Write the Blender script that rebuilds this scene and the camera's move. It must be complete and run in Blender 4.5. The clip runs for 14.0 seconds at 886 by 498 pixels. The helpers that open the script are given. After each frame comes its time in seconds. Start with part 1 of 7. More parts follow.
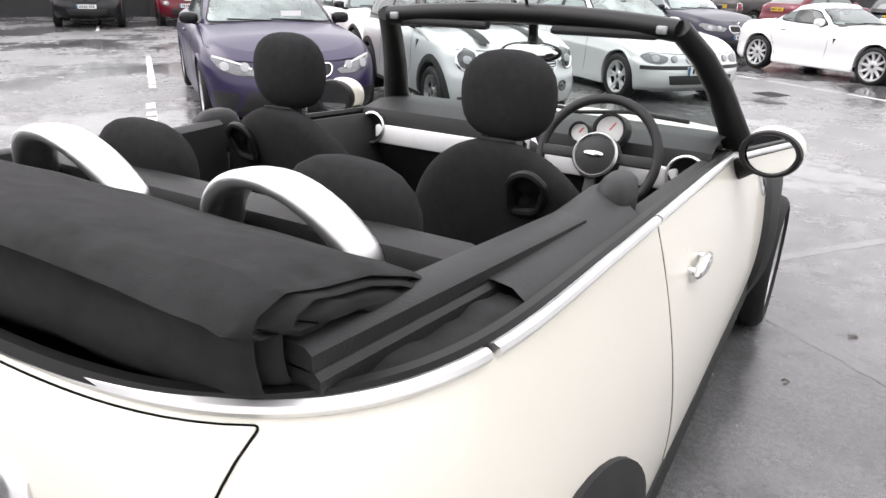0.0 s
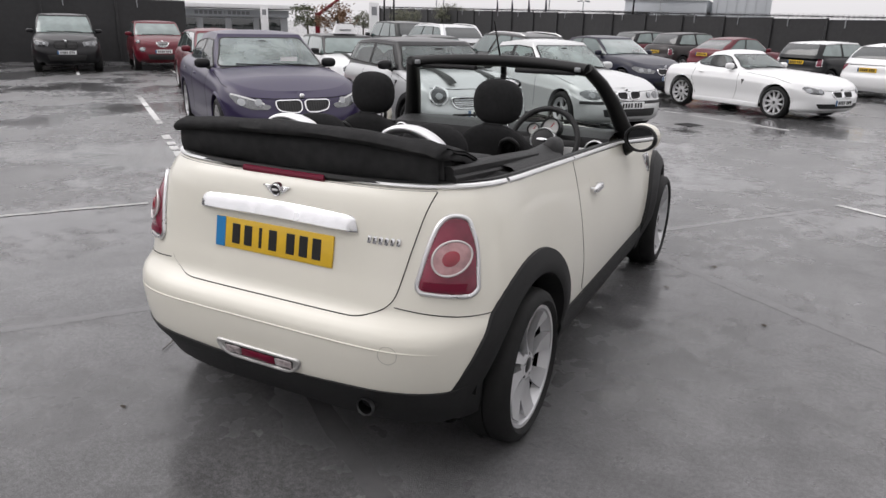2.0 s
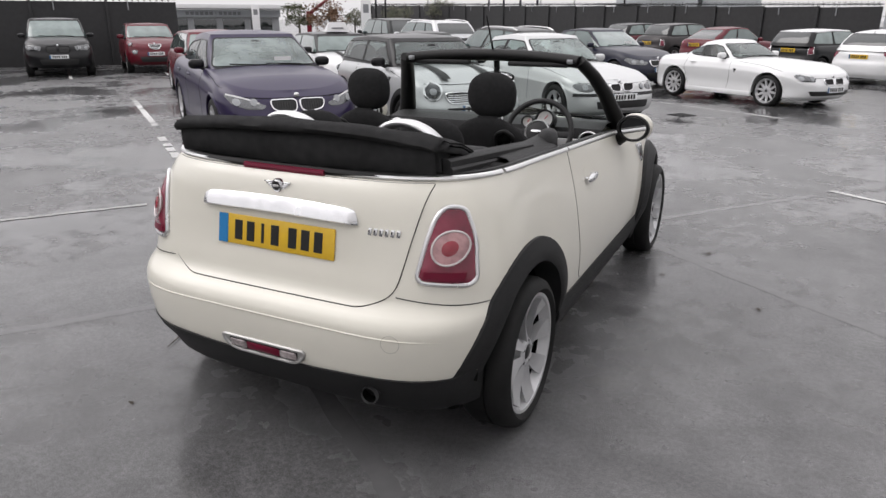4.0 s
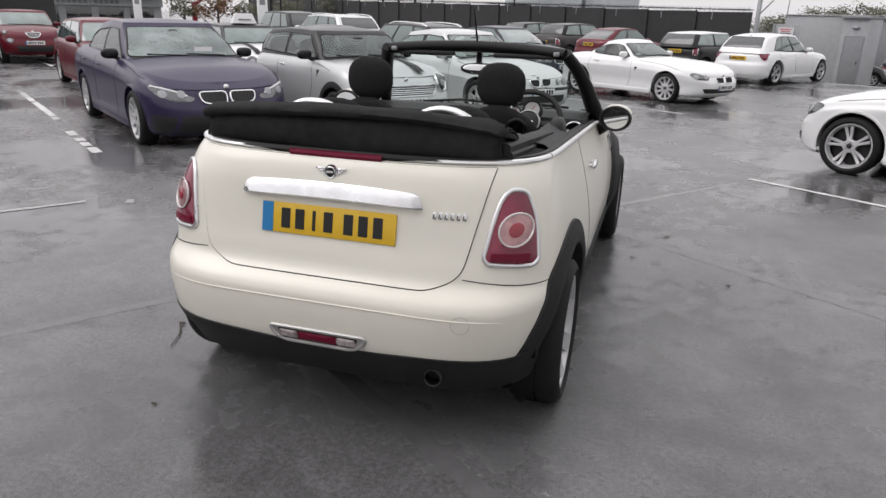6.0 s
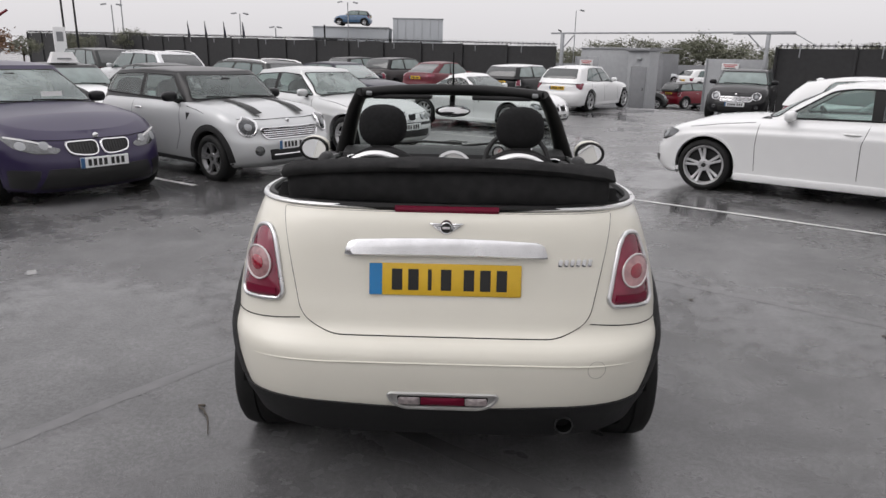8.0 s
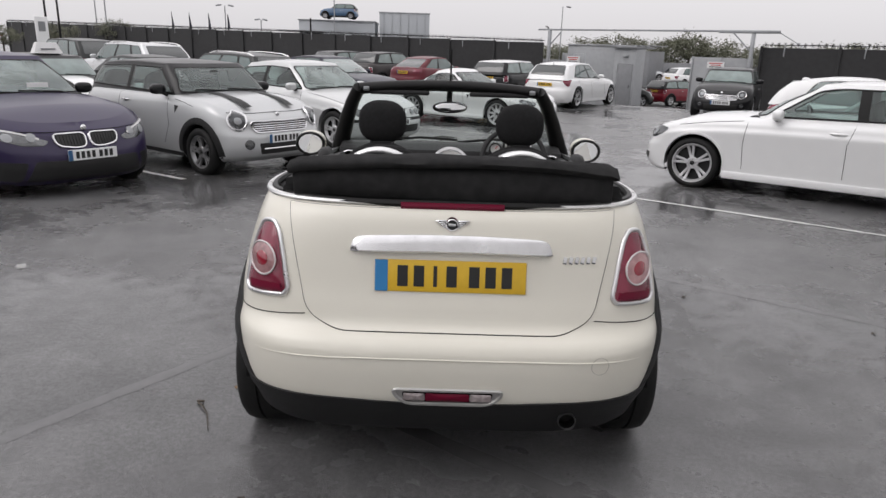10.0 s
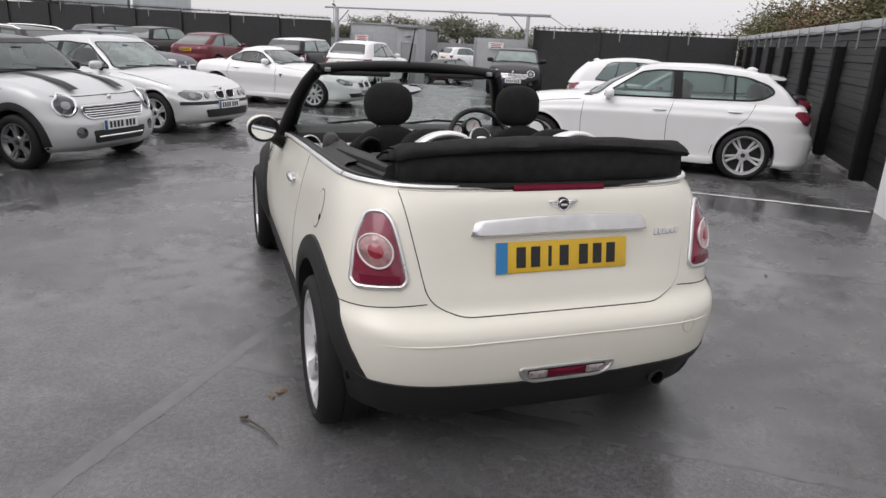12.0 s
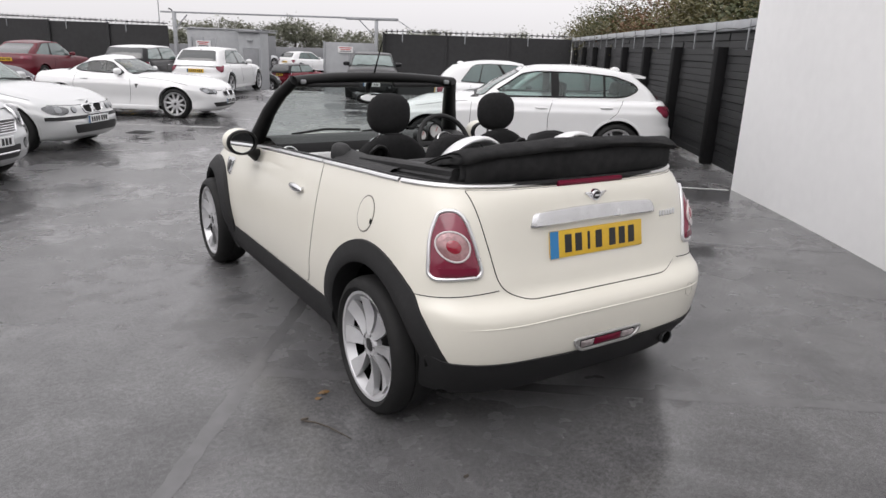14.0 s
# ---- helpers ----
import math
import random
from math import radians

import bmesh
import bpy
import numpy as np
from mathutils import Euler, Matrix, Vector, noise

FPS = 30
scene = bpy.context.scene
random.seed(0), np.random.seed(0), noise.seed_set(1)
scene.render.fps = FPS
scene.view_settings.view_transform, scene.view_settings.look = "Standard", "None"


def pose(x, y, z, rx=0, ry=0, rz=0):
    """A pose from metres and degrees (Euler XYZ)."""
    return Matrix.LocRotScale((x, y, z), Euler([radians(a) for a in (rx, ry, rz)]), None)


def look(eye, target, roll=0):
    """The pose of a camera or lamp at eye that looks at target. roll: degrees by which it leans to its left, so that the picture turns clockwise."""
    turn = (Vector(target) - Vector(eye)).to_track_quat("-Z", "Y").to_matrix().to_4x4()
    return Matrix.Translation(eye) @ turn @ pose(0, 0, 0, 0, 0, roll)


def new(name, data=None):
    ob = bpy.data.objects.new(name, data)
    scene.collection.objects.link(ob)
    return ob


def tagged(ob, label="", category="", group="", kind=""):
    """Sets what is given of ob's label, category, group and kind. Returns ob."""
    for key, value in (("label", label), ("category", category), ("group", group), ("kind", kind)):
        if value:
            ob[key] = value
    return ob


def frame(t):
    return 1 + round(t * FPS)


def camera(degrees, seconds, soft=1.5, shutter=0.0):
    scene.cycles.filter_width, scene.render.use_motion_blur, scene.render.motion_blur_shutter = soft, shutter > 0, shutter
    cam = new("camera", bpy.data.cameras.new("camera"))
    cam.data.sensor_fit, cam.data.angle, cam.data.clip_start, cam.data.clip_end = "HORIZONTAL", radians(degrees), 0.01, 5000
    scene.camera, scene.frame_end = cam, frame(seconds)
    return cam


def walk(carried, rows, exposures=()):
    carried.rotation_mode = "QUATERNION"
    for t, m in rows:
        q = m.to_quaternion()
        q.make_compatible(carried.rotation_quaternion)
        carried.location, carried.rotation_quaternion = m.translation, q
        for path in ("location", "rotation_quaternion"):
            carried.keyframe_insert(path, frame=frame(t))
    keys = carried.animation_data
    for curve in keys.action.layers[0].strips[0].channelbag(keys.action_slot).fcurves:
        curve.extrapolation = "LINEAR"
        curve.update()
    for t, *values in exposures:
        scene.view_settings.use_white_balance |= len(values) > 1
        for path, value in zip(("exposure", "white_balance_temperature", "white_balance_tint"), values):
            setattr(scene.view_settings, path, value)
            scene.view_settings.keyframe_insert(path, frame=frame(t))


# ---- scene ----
cam = camera(66.0, 14.0)
PATH = [
    (0, (1.031, -0.259, 1.459), (0.083, 1.337, 0.715), 1.2),
    (0.5, (1.197, -0.739, 1.486), (0.263, 0.875, 0.764), 0.2),
    (1, (1.302, -1.168, 1.49), (0.425, 0.512, 0.852), -0.2),
    (1.5, (1.427, -1.511, 1.506), (0.587, 0.18, 0.847), 0.5),
    (2, (1.563, -1.768, 1.545), (0.708, -0.073, 0.915), 1.3),
    (2.5, (1.578, -1.83, 1.539), (0.724, -0.137, 0.903), 0.8),
    (4.8, (1.585, -1.819, 1.544), (0.74, -0.123, 0.904), -0.0),
    (5, (1.56, -1.826, 1.533), (0.729, -0.124, 0.89), 1.1),
    (5.5, (1.394, -1.958, 1.51), (0.732, -0.182, 0.872), 3.1),
    (6, (1.073, -2.097, 1.507), (0.518, -0.287, 0.862), 1.5),
    (6.5, (0.683, -2.105, 1.481), (0.346, -0.239, 0.844), -0.9),
    (7, (0.299, -2.164, 1.497), (0.147, -0.232, 1.002), -1.2),
    (7.5, (0.065, -2.217, 1.534), (0.049, -0.312, 0.923), 0.1),
    (8, (0.04, -2.216, 1.548), (-0.003, -0.293, 0.999), 1.0),
    (8.2, (0.04, -2.224, 1.552), (0.007, -0.302, 1.001), 0.7),
    (10.3, (-0.074, -2.223, 1.554), (-0.051, -0.304, 0.99), 2.3),
    (10.5, (-0.184, -2.185, 1.516), (-0.095, -0.269, 0.948), 2.8),
    (11, (-0.543, -2.214, 1.528), (-0.261, -0.327, 0.927), 2.7),
    (11.5, (-0.861, -2.121, 1.493), (-0.404, -0.264, 0.909), 2.0),
    (12, (-1.175, -2.045, 1.526), (-0.539, -0.244, 0.932), 2.8),
    (12.5, (-1.525, -2.071, 1.537), (-0.718, -0.336, 0.956), 1.8),
    (13, (-1.742, -1.989, 1.52), (-0.838, -0.293, 0.965), 1.6),
    (13.5, (-1.905, -1.934, 1.535), (-0.903, -0.294, 0.979), 1.7),
    (14, (-2.011, -1.943, 1.545), (-0.972, -0.332, 0.975), 2.0),
]
walk(cam, [(t, look(eye, target, roll)) for t, eye, target, roll in PATH],
     exposures=[(t, e, 6500, 14) for t, e in ((0, 1.32), (0.5, 0.72), (1.0, 0.44), (1.5, 0.28), (2.5, 0.32), (5, 0.3), (6, 0.28), (7.5, 0.11), (11, 0.13), (14, 0.34))])

# ---- light ----
SUN_EL, SUN_ROT = 48.0, 252.0
world = bpy.data.worlds.new("overcast_sky")
scene.world = world
world.use_nodes = True
wn, wl = world.node_tree.nodes, world.node_tree.links
sky = wn.new("ShaderNodeTexSky")
sky.sky_type = "NISHITA"
sky.sun_disc = False
sky.sun_elevation, sky.sun_rotation = radians(SUN_EL), radians(SUN_ROT)
sky.air_density, sky.dust_density, sky.ozone_density = 1.0, 3.0, 1.0
grey = wn.new("ShaderNodeHueSaturation")
grey.inputs["Saturation"].default_value = 0.10
wl.new(sky.outputs["Color"], grey.inputs["Color"])
cloud = wn.new("ShaderNodeMix")
cloud.data_type = "RGBA"
cloud.inputs["Factor"].default_value = 0.85
# an overcast dome is about three times as bright overhead as at the horizon
way = wn.new("ShaderNodeTexCoord")
split = wn.new("ShaderNodeSeparateXYZ")
wl.new(way.outputs["Generated"], split.inputs[0])
dome = wn.new("ShaderNodeMapRange")
dome.inputs["From Min"].default_value, dome.inputs["From Max"].default_value = 0.0, 1.0
dome.inputs["To Min"].default_value, dome.inputs["To Max"].default_value = 1.0, 2.0
wl.new(split.outputs["Z"], dome.inputs["Value"])
veil = wn.new("ShaderNodeVectorMath")
veil.operation = "SCALE"
veil.inputs[0].default_value = (4.75, 4.74, 4.76)
wl.new(dome.outputs["Result"], veil.inputs["Scale"])
wl.new(veil.outputs["Vector"], cloud.inputs["B"])
wl.new(grey.outputs["Color"], cloud.inputs["A"])
wl.new(cloud.outputs["Result"], wn["Background"].inputs["Color"])
wn["Background"].inputs["Strength"].default_value = 0.15
sun = new("sun", bpy.data.lights.new("sun", "SUN"))
sun.data.energy, sun.data.angle, sun.data.color = 0.6, radians(40), (1.0, 0.98, 0.95)
sun.matrix_basis = pose(0, 0, 30, 90 - SUN_EL, 0, 180 - SUN_ROT)


# ---- materials ----
def mat(name, color, rough=0.5, metal=0.0, grain=0.0, grain_scale=40.0, bump=0.0, bump_scale=200.0, coat=0.0,
        rough_var=0.0, spec=0.5):
    """A principled surface whose colour and gloss vary at two scales, with fine relief."""
    m = bpy.data.materials.new(name)
    m.use_nodes = True
    n, l = m.node_tree.nodes, m.node_tree.links
    b = n["Principled BSDF"]
    b.inputs["Base Color"].default_value = (*color, 1)
    b.inputs["Roughness"].default_value = rough
    b.inputs["Metallic"].default_value = metal
    b.inputs["Coat Weight"].default_value = coat
    b.inputs["Coat Roughness"].default_value = 0.04
    b.inputs["Specular IOR Level"].default_value = spec
    co = n.new("ShaderNodeTexCoord")
    if grain or rough_var:
        fine, broad = n.new("ShaderNodeTexNoise"), n.new("ShaderNodeTexNoise")
        for tex, s in ((fine, grain_scale), (broad, grain_scale / 9)):
            tex.inputs["Scale"].default_value = s
            tex.inputs["Detail"].default_value = 5
            l.new(co.outputs["Object"], tex.inputs["Vector"])
        both = n.new("ShaderNodeMath")
        both.operation = "ADD"
        l.new(fine.outputs["Fac"], both.inputs[0])
        l.new(broad.outputs["Fac"], both.inputs[1])
        if grain:
            ramp = n.new("ShaderNodeMapRange")
            ramp.inputs["From Min"].default_value, ramp.inputs["From Max"].default_value = 0.6, 1.4
            ramp.inputs["To Min"].default_value, ramp.inputs["To Max"].default_value = 1 - grain, 1 + grain
            l.new(both.outputs[0], ramp.inputs["Value"])
            mul = n.new("ShaderNodeVectorMath")
            mul.operation = "SCALE"
            mul.inputs[0].default_value = color
            l.new(ramp.outputs["Result"], mul.inputs["Scale"])
            l.new(mul.outputs["Vector"], b.inputs["Base Color"])
        if rough_var:
            rr = n.new("ShaderNodeMapRange")
            rr.inputs["From Min"].default_value, rr.inputs["From Max"].default_value = 0.7, 1.3
            rr.inputs["To Min"].default_value = max(0.02, rough - rough_var)
            rr.inputs["To Max"].default_value = min(1, rough + rough_var)
            l.new(both.outputs[0], rr.inputs["Value"])
            l.new(rr.outputs["Result"], b.inputs["Roughness"])
    if bump:
        t = n.new("ShaderNodeTexNoise")
        t.inputs["Scale"].default_value, t.inputs["Detail"].default_value = bump_scale, 3
        l.new(co.outputs["Object"], t.inputs["Vector"])
        bp = n.new("ShaderNodeBump")
        bp.inputs["Strength"].default_value, bp.inputs["Distance"].default_value = bump, 0.004
        l.new(t.outputs["Fac"], bp.inputs["Height"])
        l.new(bp.outputs["Normal"], b.inputs["Normal"])
    return m


def paint(name, color, metal=0.0, rough=0.32, coat=1.0, spec=0.5):
    """Clear-coated car paint with rain drops standing on it."""
    m = mat(name, color, rough, metal, grain=0.02, grain_scale=6, coat=coat, spec=spec)
    n, l = m.node_tree.nodes, m.node_tree.links
    b = n["Principled BSDF"]
    co = n.new("ShaderNodeTexCoord")
    v = n.new("ShaderNodeTexVoronoi")
    v.inputs["Scale"].default_value = 75
    v.inputs["Randomness"].default_value = 1
    l.new(co.outputs["Object"], v.inputs["Vector"])
    r = n.new("ShaderNodeMapRange")
    r.inputs["From Min"].default_value, r.inputs["From Max"].default_value = 0.1, 0.32
    r.inputs["To Min"].default_value, r.inputs["To Max"].default_value = 1, 0
    l.new(v.outputs["Distance"], r.inputs["Value"])
    bp = n.new("ShaderNodeBump")
    bp.inputs["Strength"].default_value, bp.inputs["Distance"].default_value = 0.10, 0.001
    l.new(r.outputs["Result"], bp.inputs["Height"])
    l.new(bp.outputs["Normal"], b.inputs["Coat Normal"])
    return m


def thin_glass(name, tint):
    """A pane: clear with a tint, and a mirror at grazing angles."""
    m = bpy.data.materials.new(name)
    m.use_nodes = True
    n, l = m.node_tree.nodes, m.node_tree.links
    n.remove(n["Principled BSDF"])
    clear, gloss, mix, fr = (n.new("ShaderNode" + k) for k in ("BsdfTransparent", "BsdfGlossy", "MixShader", "Fresnel"))
    clear.inputs["Color"].default_value = (*tint, 1)
    gloss.inputs["Roughness"].default_value = 0.02
    fr.inputs["IOR"].default_value = 1.5
    l.new(fr.outputs[0], mix.inputs[0])
    l.new(clear.outputs[0], mix.inputs[1])
    l.new(gloss.outputs[0], mix.inputs[2])
    l.new(mix.outputs[0], n["Material Output"].inputs["Surface"])
    return m


def wet_glass(name, tint, film, mist, scale=3.0):
    """A car window: tinted glass with a patchy film of rain on it, and a mirror at grazing angles."""
    m = thin_glass(name, tint)
    n, l = m.node_tree.nodes, m.node_tree.links
    top = n["Mix Shader"]
    clear = top.inputs[1].links[0].from_socket
    co, tex, drops, r, rain, mix = (n.new("ShaderNode" + k) for k in ("TexCoord", "TexNoise", "TexNoise", "MapRange", "BsdfDiffuse", "MixShader"))
    tex.inputs["Scale"].default_value, tex.inputs["Detail"].default_value = scale, 4
    drops.inputs["Scale"].default_value, drops.inputs["Detail"].default_value = 60, 2
    for t in (tex, drops):
        l.new(co.outputs["Object"], t.inputs["Vector"])
    both = n.new("ShaderNodeMath")
    both.operation = "MULTIPLY_ADD"
    both.inputs[1].default_value = 0.35
    l.new(drops.outputs["Fac"], both.inputs[0])
    l.new(tex.outputs["Fac"], both.inputs[2])
    for k, v in (("From Min", 0.45), ("From Max", 0.9), ("To Min", 0.55 * mist), ("To Max", 1.35 * mist)):
        r.inputs[k].default_value = v
    l.new(both.outputs[0], r.inputs["Value"])
    rain.inputs["Color"].default_value = (*film, 1)
    l.new(r.outputs["Result"], mix.inputs[0])
    l.new(clear, mix.inputs[1])
    l.new(rain.outputs[0], mix.inputs[2])
    l.new(mix.outputs[0], top.inputs[1])
    return m


def asphalt_material():
    """Wet asphalt: fine stones, broad stains, a film of water that gathers in patches."""
    m = bpy.data.materials.new("wet_asphalt")
    m.use_nodes = True
    n, l = m.node_tree.nodes, m.node_tree.links
    b = n["Principled BSDF"]
    co = n.new("ShaderNodeTexCoord")

    def tex(scale, detail=4, rough=0.55):
        t = n.new("ShaderNodeTexNoise")
        t.inputs["Scale"].default_value, t.inputs["Detail"].default_value = scale, detail
        t.inputs["Roughness"].default_value = rough
        l.new(co.outputs["Object"], t.inputs["Vector"])
        return t.outputs["Fac"]

    def ranged(src, a, c, lo, hi):
        r = n.new("ShaderNodeMapRange")
        r.interpolation_type = "SMOOTHSTEP"
        for k, val in (("From Min", a), ("From Max", c), ("To Min", lo), ("To Max", hi)):
            r.inputs[k].default_value = val
        l.new(src, r.inputs["Value"])
        return r.outputs["Result"]

    def math_(op, p, q):
        k = n.new("ShaderNodeMath")
        k.operation = op
        for i, s in enumerate((p, q)):
            if isinstance(s, (int, float)):
                k.inputs[i].default_value = s
            else:
                l.new(s, k.inputs[i])
        return k.outputs[0]

    stones, stain, wet, streak = tex(230, 3, 0.7), tex(1.6, 6, 0.6), tex(0.45, 5, 0.6), tex(7, 5)
    val = math_("MULTIPLY", ranged(stones, 0.3, 0.75, 0.55, 1.65), ranged(stain, 0.3, 0.7, 0.75, 1.2))
    val = math_("MULTIPLY", val, ranged(streak, 0.3, 0.7, 0.86, 1.12))
    val = math_("MULTIPLY", val, ranged(tex(48, 4, 0.65), 0.3, 0.7, 0.78, 1.22))
    water = ranged(math_("ADD", math_("MULTIPLY", wet, 0.75), math_("MULTIPLY", streak, 0.25)), 0.44, 0.58, 0, 1)
    val = math_("MULTIPLY", val, ranged(water, 0, 1, 1.0, 0.72))
    sc = n.new("ShaderNodeVectorMath")
    sc.operation = "SCALE"
    sc.inputs[0].default_value = (0.122, 0.121, 0.123)
    l.new(val, sc.inputs["Scale"])
    l.new(sc.outputs["Vector"], b.inputs["Base Color"])
    l.new(ranged(water, 0, 1, 0.31, 0.085), b.inputs["Roughness"])
    b.inputs["Specular IOR Level"].default_value = 0.5
    bp = n.new("ShaderNodeBump")
    bp.inputs["Distance"].default_value = 0.006
    l.new(ranged(water, 0, 1, 0.48, 0.07), bp.inputs["Strength"])
    l.new(math_("ADD", tex(150, 3, 0.6), math_("MULTIPLY", streak, 0.5)), bp.inputs["Height"])
    l.new(bp.outputs["Normal"], b.inputs["Normal"])
    return m


ASPHALT = asphalt_material()
CREAM = paint("cream_white_paint", (0.70, 0.678, 0.60), coat=0.5, spec=0.4)
WHITE = paint("white_paint", (0.72, 0.725, 0.725))
SILVER = paint("silver_paint", (0.55, 0.56, 0.57), metal=0.35, rough=0.35)
SILVER_GREY = paint("light_silver_paint", (0.44, 0.45, 0.455), metal=0.25, rough=0.35)
WHITE_SILVER = paint("pale_silver_paint", (0.53, 0.54, 0.54), metal=0.25, rough=0.35)
PURPLE = paint("dark_purple_paint", (0.019, 0.012, 0.046), coat=0.2, spec=0.35)
BLACKP = paint("black_paint", (0.006, 0.006, 0.007), coat=0.25, spec=0.22)
NAVY = paint("navy_paint", (0.009, 0.010, 0.024), coat=0.25, spec=0.25)
REDP = paint("red_paint", (0.15, 0.005, 0.014), coat=0.3, spec=0.3)
CRIMSON = paint("crimson_paint", (0.10, 0.004, 0.012), coat=0.25, spec=0.25)
BROWN = paint("dark_brown_paint", (0.03, 0.025, 0.025), coat=0.25, spec=0.25)
GREENGREY = paint("dark_grey_paint", (0.018, 0.020, 0.020), coat=0.25, spec=0.25)
BLUEP = paint("blue_paint", (0.05, 0.11, 0.2))
PLASTIC = mat("black_textured_plastic", (0.020, 0.020, 0.0205), 0.6, grain=0.2, grain_scale=60, bump=0.25, bump_scale=500, spec=0.22)
TRIM = mat("satin_black_trim", (0.007, 0.007, 0.007), 0.45, grain=0.1, spec=0.25)
GAP = mat("dark_gap", (0.005, 0.005, 0.005), 0.9, spec=0.1)
RUBBER = mat("tyre_rubber", (0.013, 0.013, 0.013), 0.65, grain=0.25, grain_scale=30, bump=0.3, bump_scale=300, spec=0.22)
FABRIC = mat("black_hood_fabric", (0.030, 0.030, 0.0305), 0.95, grain=0.35, grain_scale=25, bump=0.6, bump_scale=900, spec=0.12)
CLOTH = mat("black_seat_cloth", (0.019, 0.019, 0.0195), 0.95, grain=0.3, grain_scale=60, bump=0.6, bump_scale=700, spec=0.15)
VINYL = mat("black_soft_vinyl", (0.017, 0.017, 0.0175), 0.55, grain=0.15, bump=0.3, bump_scale=300, spec=0.3)
HANDLE_M = mat("brushed_handle_chrome", (0.72, 0.72, 0.73), 0.24, 1.0, grain=0.16, grain_scale=14, rough_var=0.08)
LAMP_CHROME = mat("lamp_chrome", (0.70, 0.70, 0.71), 0.30, 1.0, rough_var=0.05)
CHROME = mat("chrome", (0.75, 0.75, 0.76), 0.1, 1.0, rough_var=0.05)
SATIN = mat("satin_aluminium", (0.78, 0.78, 0.78), 0.38, 1.0, rough_var=0.05)
ALLOY = mat("silver_alloy", (0.56, 0.56, 0.57), 0.34, 0.45, grain=0.05, rough_var=0.05)
ALLOY_DARK = mat("dark_alloy", (0.26, 0.26, 0.265), 0.35, 0.6)
STEEL = mat("brake_steel", (0.022, 0.022, 0.022), 0.6, 0.3)
STEEL_LIP = mat("dull_steel_lip", (0.16, 0.16, 0.165), 0.35, 0.8)
LENS_DEEP = mat("deep_red_strip", (0.13, 0.004, 0.022), 0.3, spec=0.2)
LENS_RED = mat("red_lens", (0.185, 0.024, 0.046), 0.16, coat=0.6, spec=0.35, grain=0.45, grain_scale=14)
LENS_BRIGHT = mat("bright_red_lens", (0.26, 0.014, 0.03), 0.08, coat=1.0)
LENS_PINK = mat("pale_lens", (0.36, 0.31, 0.31), 0.06, 0.35, coat=1.0, grain=0.7, grain_scale=55)
LENS_RADIAL = mat("clear_fluted_lens", (0.38, 0.21, 0.215), 0.12, 0.25, coat=1.0, grain=0.55, grain_scale=30, bump=0.5, bump_scale=70)
LENS_RIM = mat("clear_lens_rim", (0.58, 0.53, 0.53), 0.08, 0.2, coat=1.0)
FOG_FRAME = mat("grey_fog_frame", (0.40, 0.395, 0.385), 0.32, 0.45)
LENS_WHITE = mat("white_lamp_strip", (0.62, 0.62, 0.62), 0.15, coat=1.0)
HEADLAMP = mat("headlamp_glass", (0.12, 0.124, 0.128), 0.10, 0.75, coat=1.0, grain=0.5, grain_scale=25)
HEADLAMP_DARK = mat("dark_headlamp_glass", (0.045, 0.048, 0.052), 0.06, 0.6, coat=1.0, grain=0.6, grain_scale=18)
GLASS_DARK = mat("tinted_window_glass", (0.016, 0.022, 0.022), 0.03, coat=1.0)
# opaque side panes, their teal lightened in the colour to stand for reflections
GLASS_SIDE = mat("wet_sky_toned_side_glass", (0.065, 0.10, 0.095), 0.03, coat=1.0, grain=0.3, grain_scale=2)
# opaque pane; the sky's pale reflection is painted into its base colour
GLASS_PALE = mat("sky_paled_tinted_windscreen", (0.14, 0.185, 0.175), 0.03, coat=1.0, grain=0.35, grain_scale=3)
CAR_SCREEN = wet_glass("rain_filmed_windscreen", (0.72, 0.82, 0.79), (0.42, 0.50, 0.48), 0.42)
CAR_SCREEN_CLEAR = wet_glass("rain_specked_windscreen", (0.70, 0.80, 0.77), (0.40, 0.47, 0.46), 0.20)
CAR_SIDE = wet_glass("rain_specked_side_glass", (0.62, 0.74, 0.71), (0.36, 0.42, 0.41), 0.16)
CAR_PRIVACY = wet_glass("dark_side_glass", (0.30, 0.33, 0.33), (0.30, 0.33, 0.33), 0.08)
SCREEN = thin_glass("windscreen_glass", (0.80, 0.86, 0.84))
PLATE_Y = mat("yellow_plate", (0.66, 0.415, 0.025), 0.35, grain=0.06)
PLATE_W = mat("white_plate", (0.75, 0.76, 0.76), 0.35, grain=0.04)
PLATE_B = mat("blue_band", (0.02, 0.19, 0.44), 0.35)
PLATE_BD = mat("dark_blue_band", (0.03, 0.10, 0.22), 0.35)
INK = mat("black_ink", (0.012, 0.012, 0.012), 0.4)
WORN_LINE = mat("faint_worn_road_paint", (0.30, 0.30, 0.295), 0.4, grain=0.45, grain_scale=22, bump=0.3)
WHITE_LINE = mat("worn_white_road_paint", (0.55, 0.55, 0.54), 0.5, grain=0.35, grain_scale=18, bump=0.3)
GHOST_LINE = mat("blacked_out_road_paint", (0.110, 0.109, 0.111), 0.24, grain=0.22, grain_scale=14, bump=0.15, bump_scale=120)
RENDER_W = mat("white_rendered_wall", (0.89, 0.89, 0.885), 0.8, grain=0.03, grain_scale=8, bump=0.2, bump_scale=80)
BLACK_POST = mat("black_fence_post", (0.007, 0.007, 0.0075), 0.8, grain=0.3, grain_scale=12, spec=0.2)
BLACK_BOARD = mat("black_stained_boards", (0.015, 0.0155, 0.0165), 0.6, grain=0.35, grain_scale=12, bump=0.4, bump_scale=60)
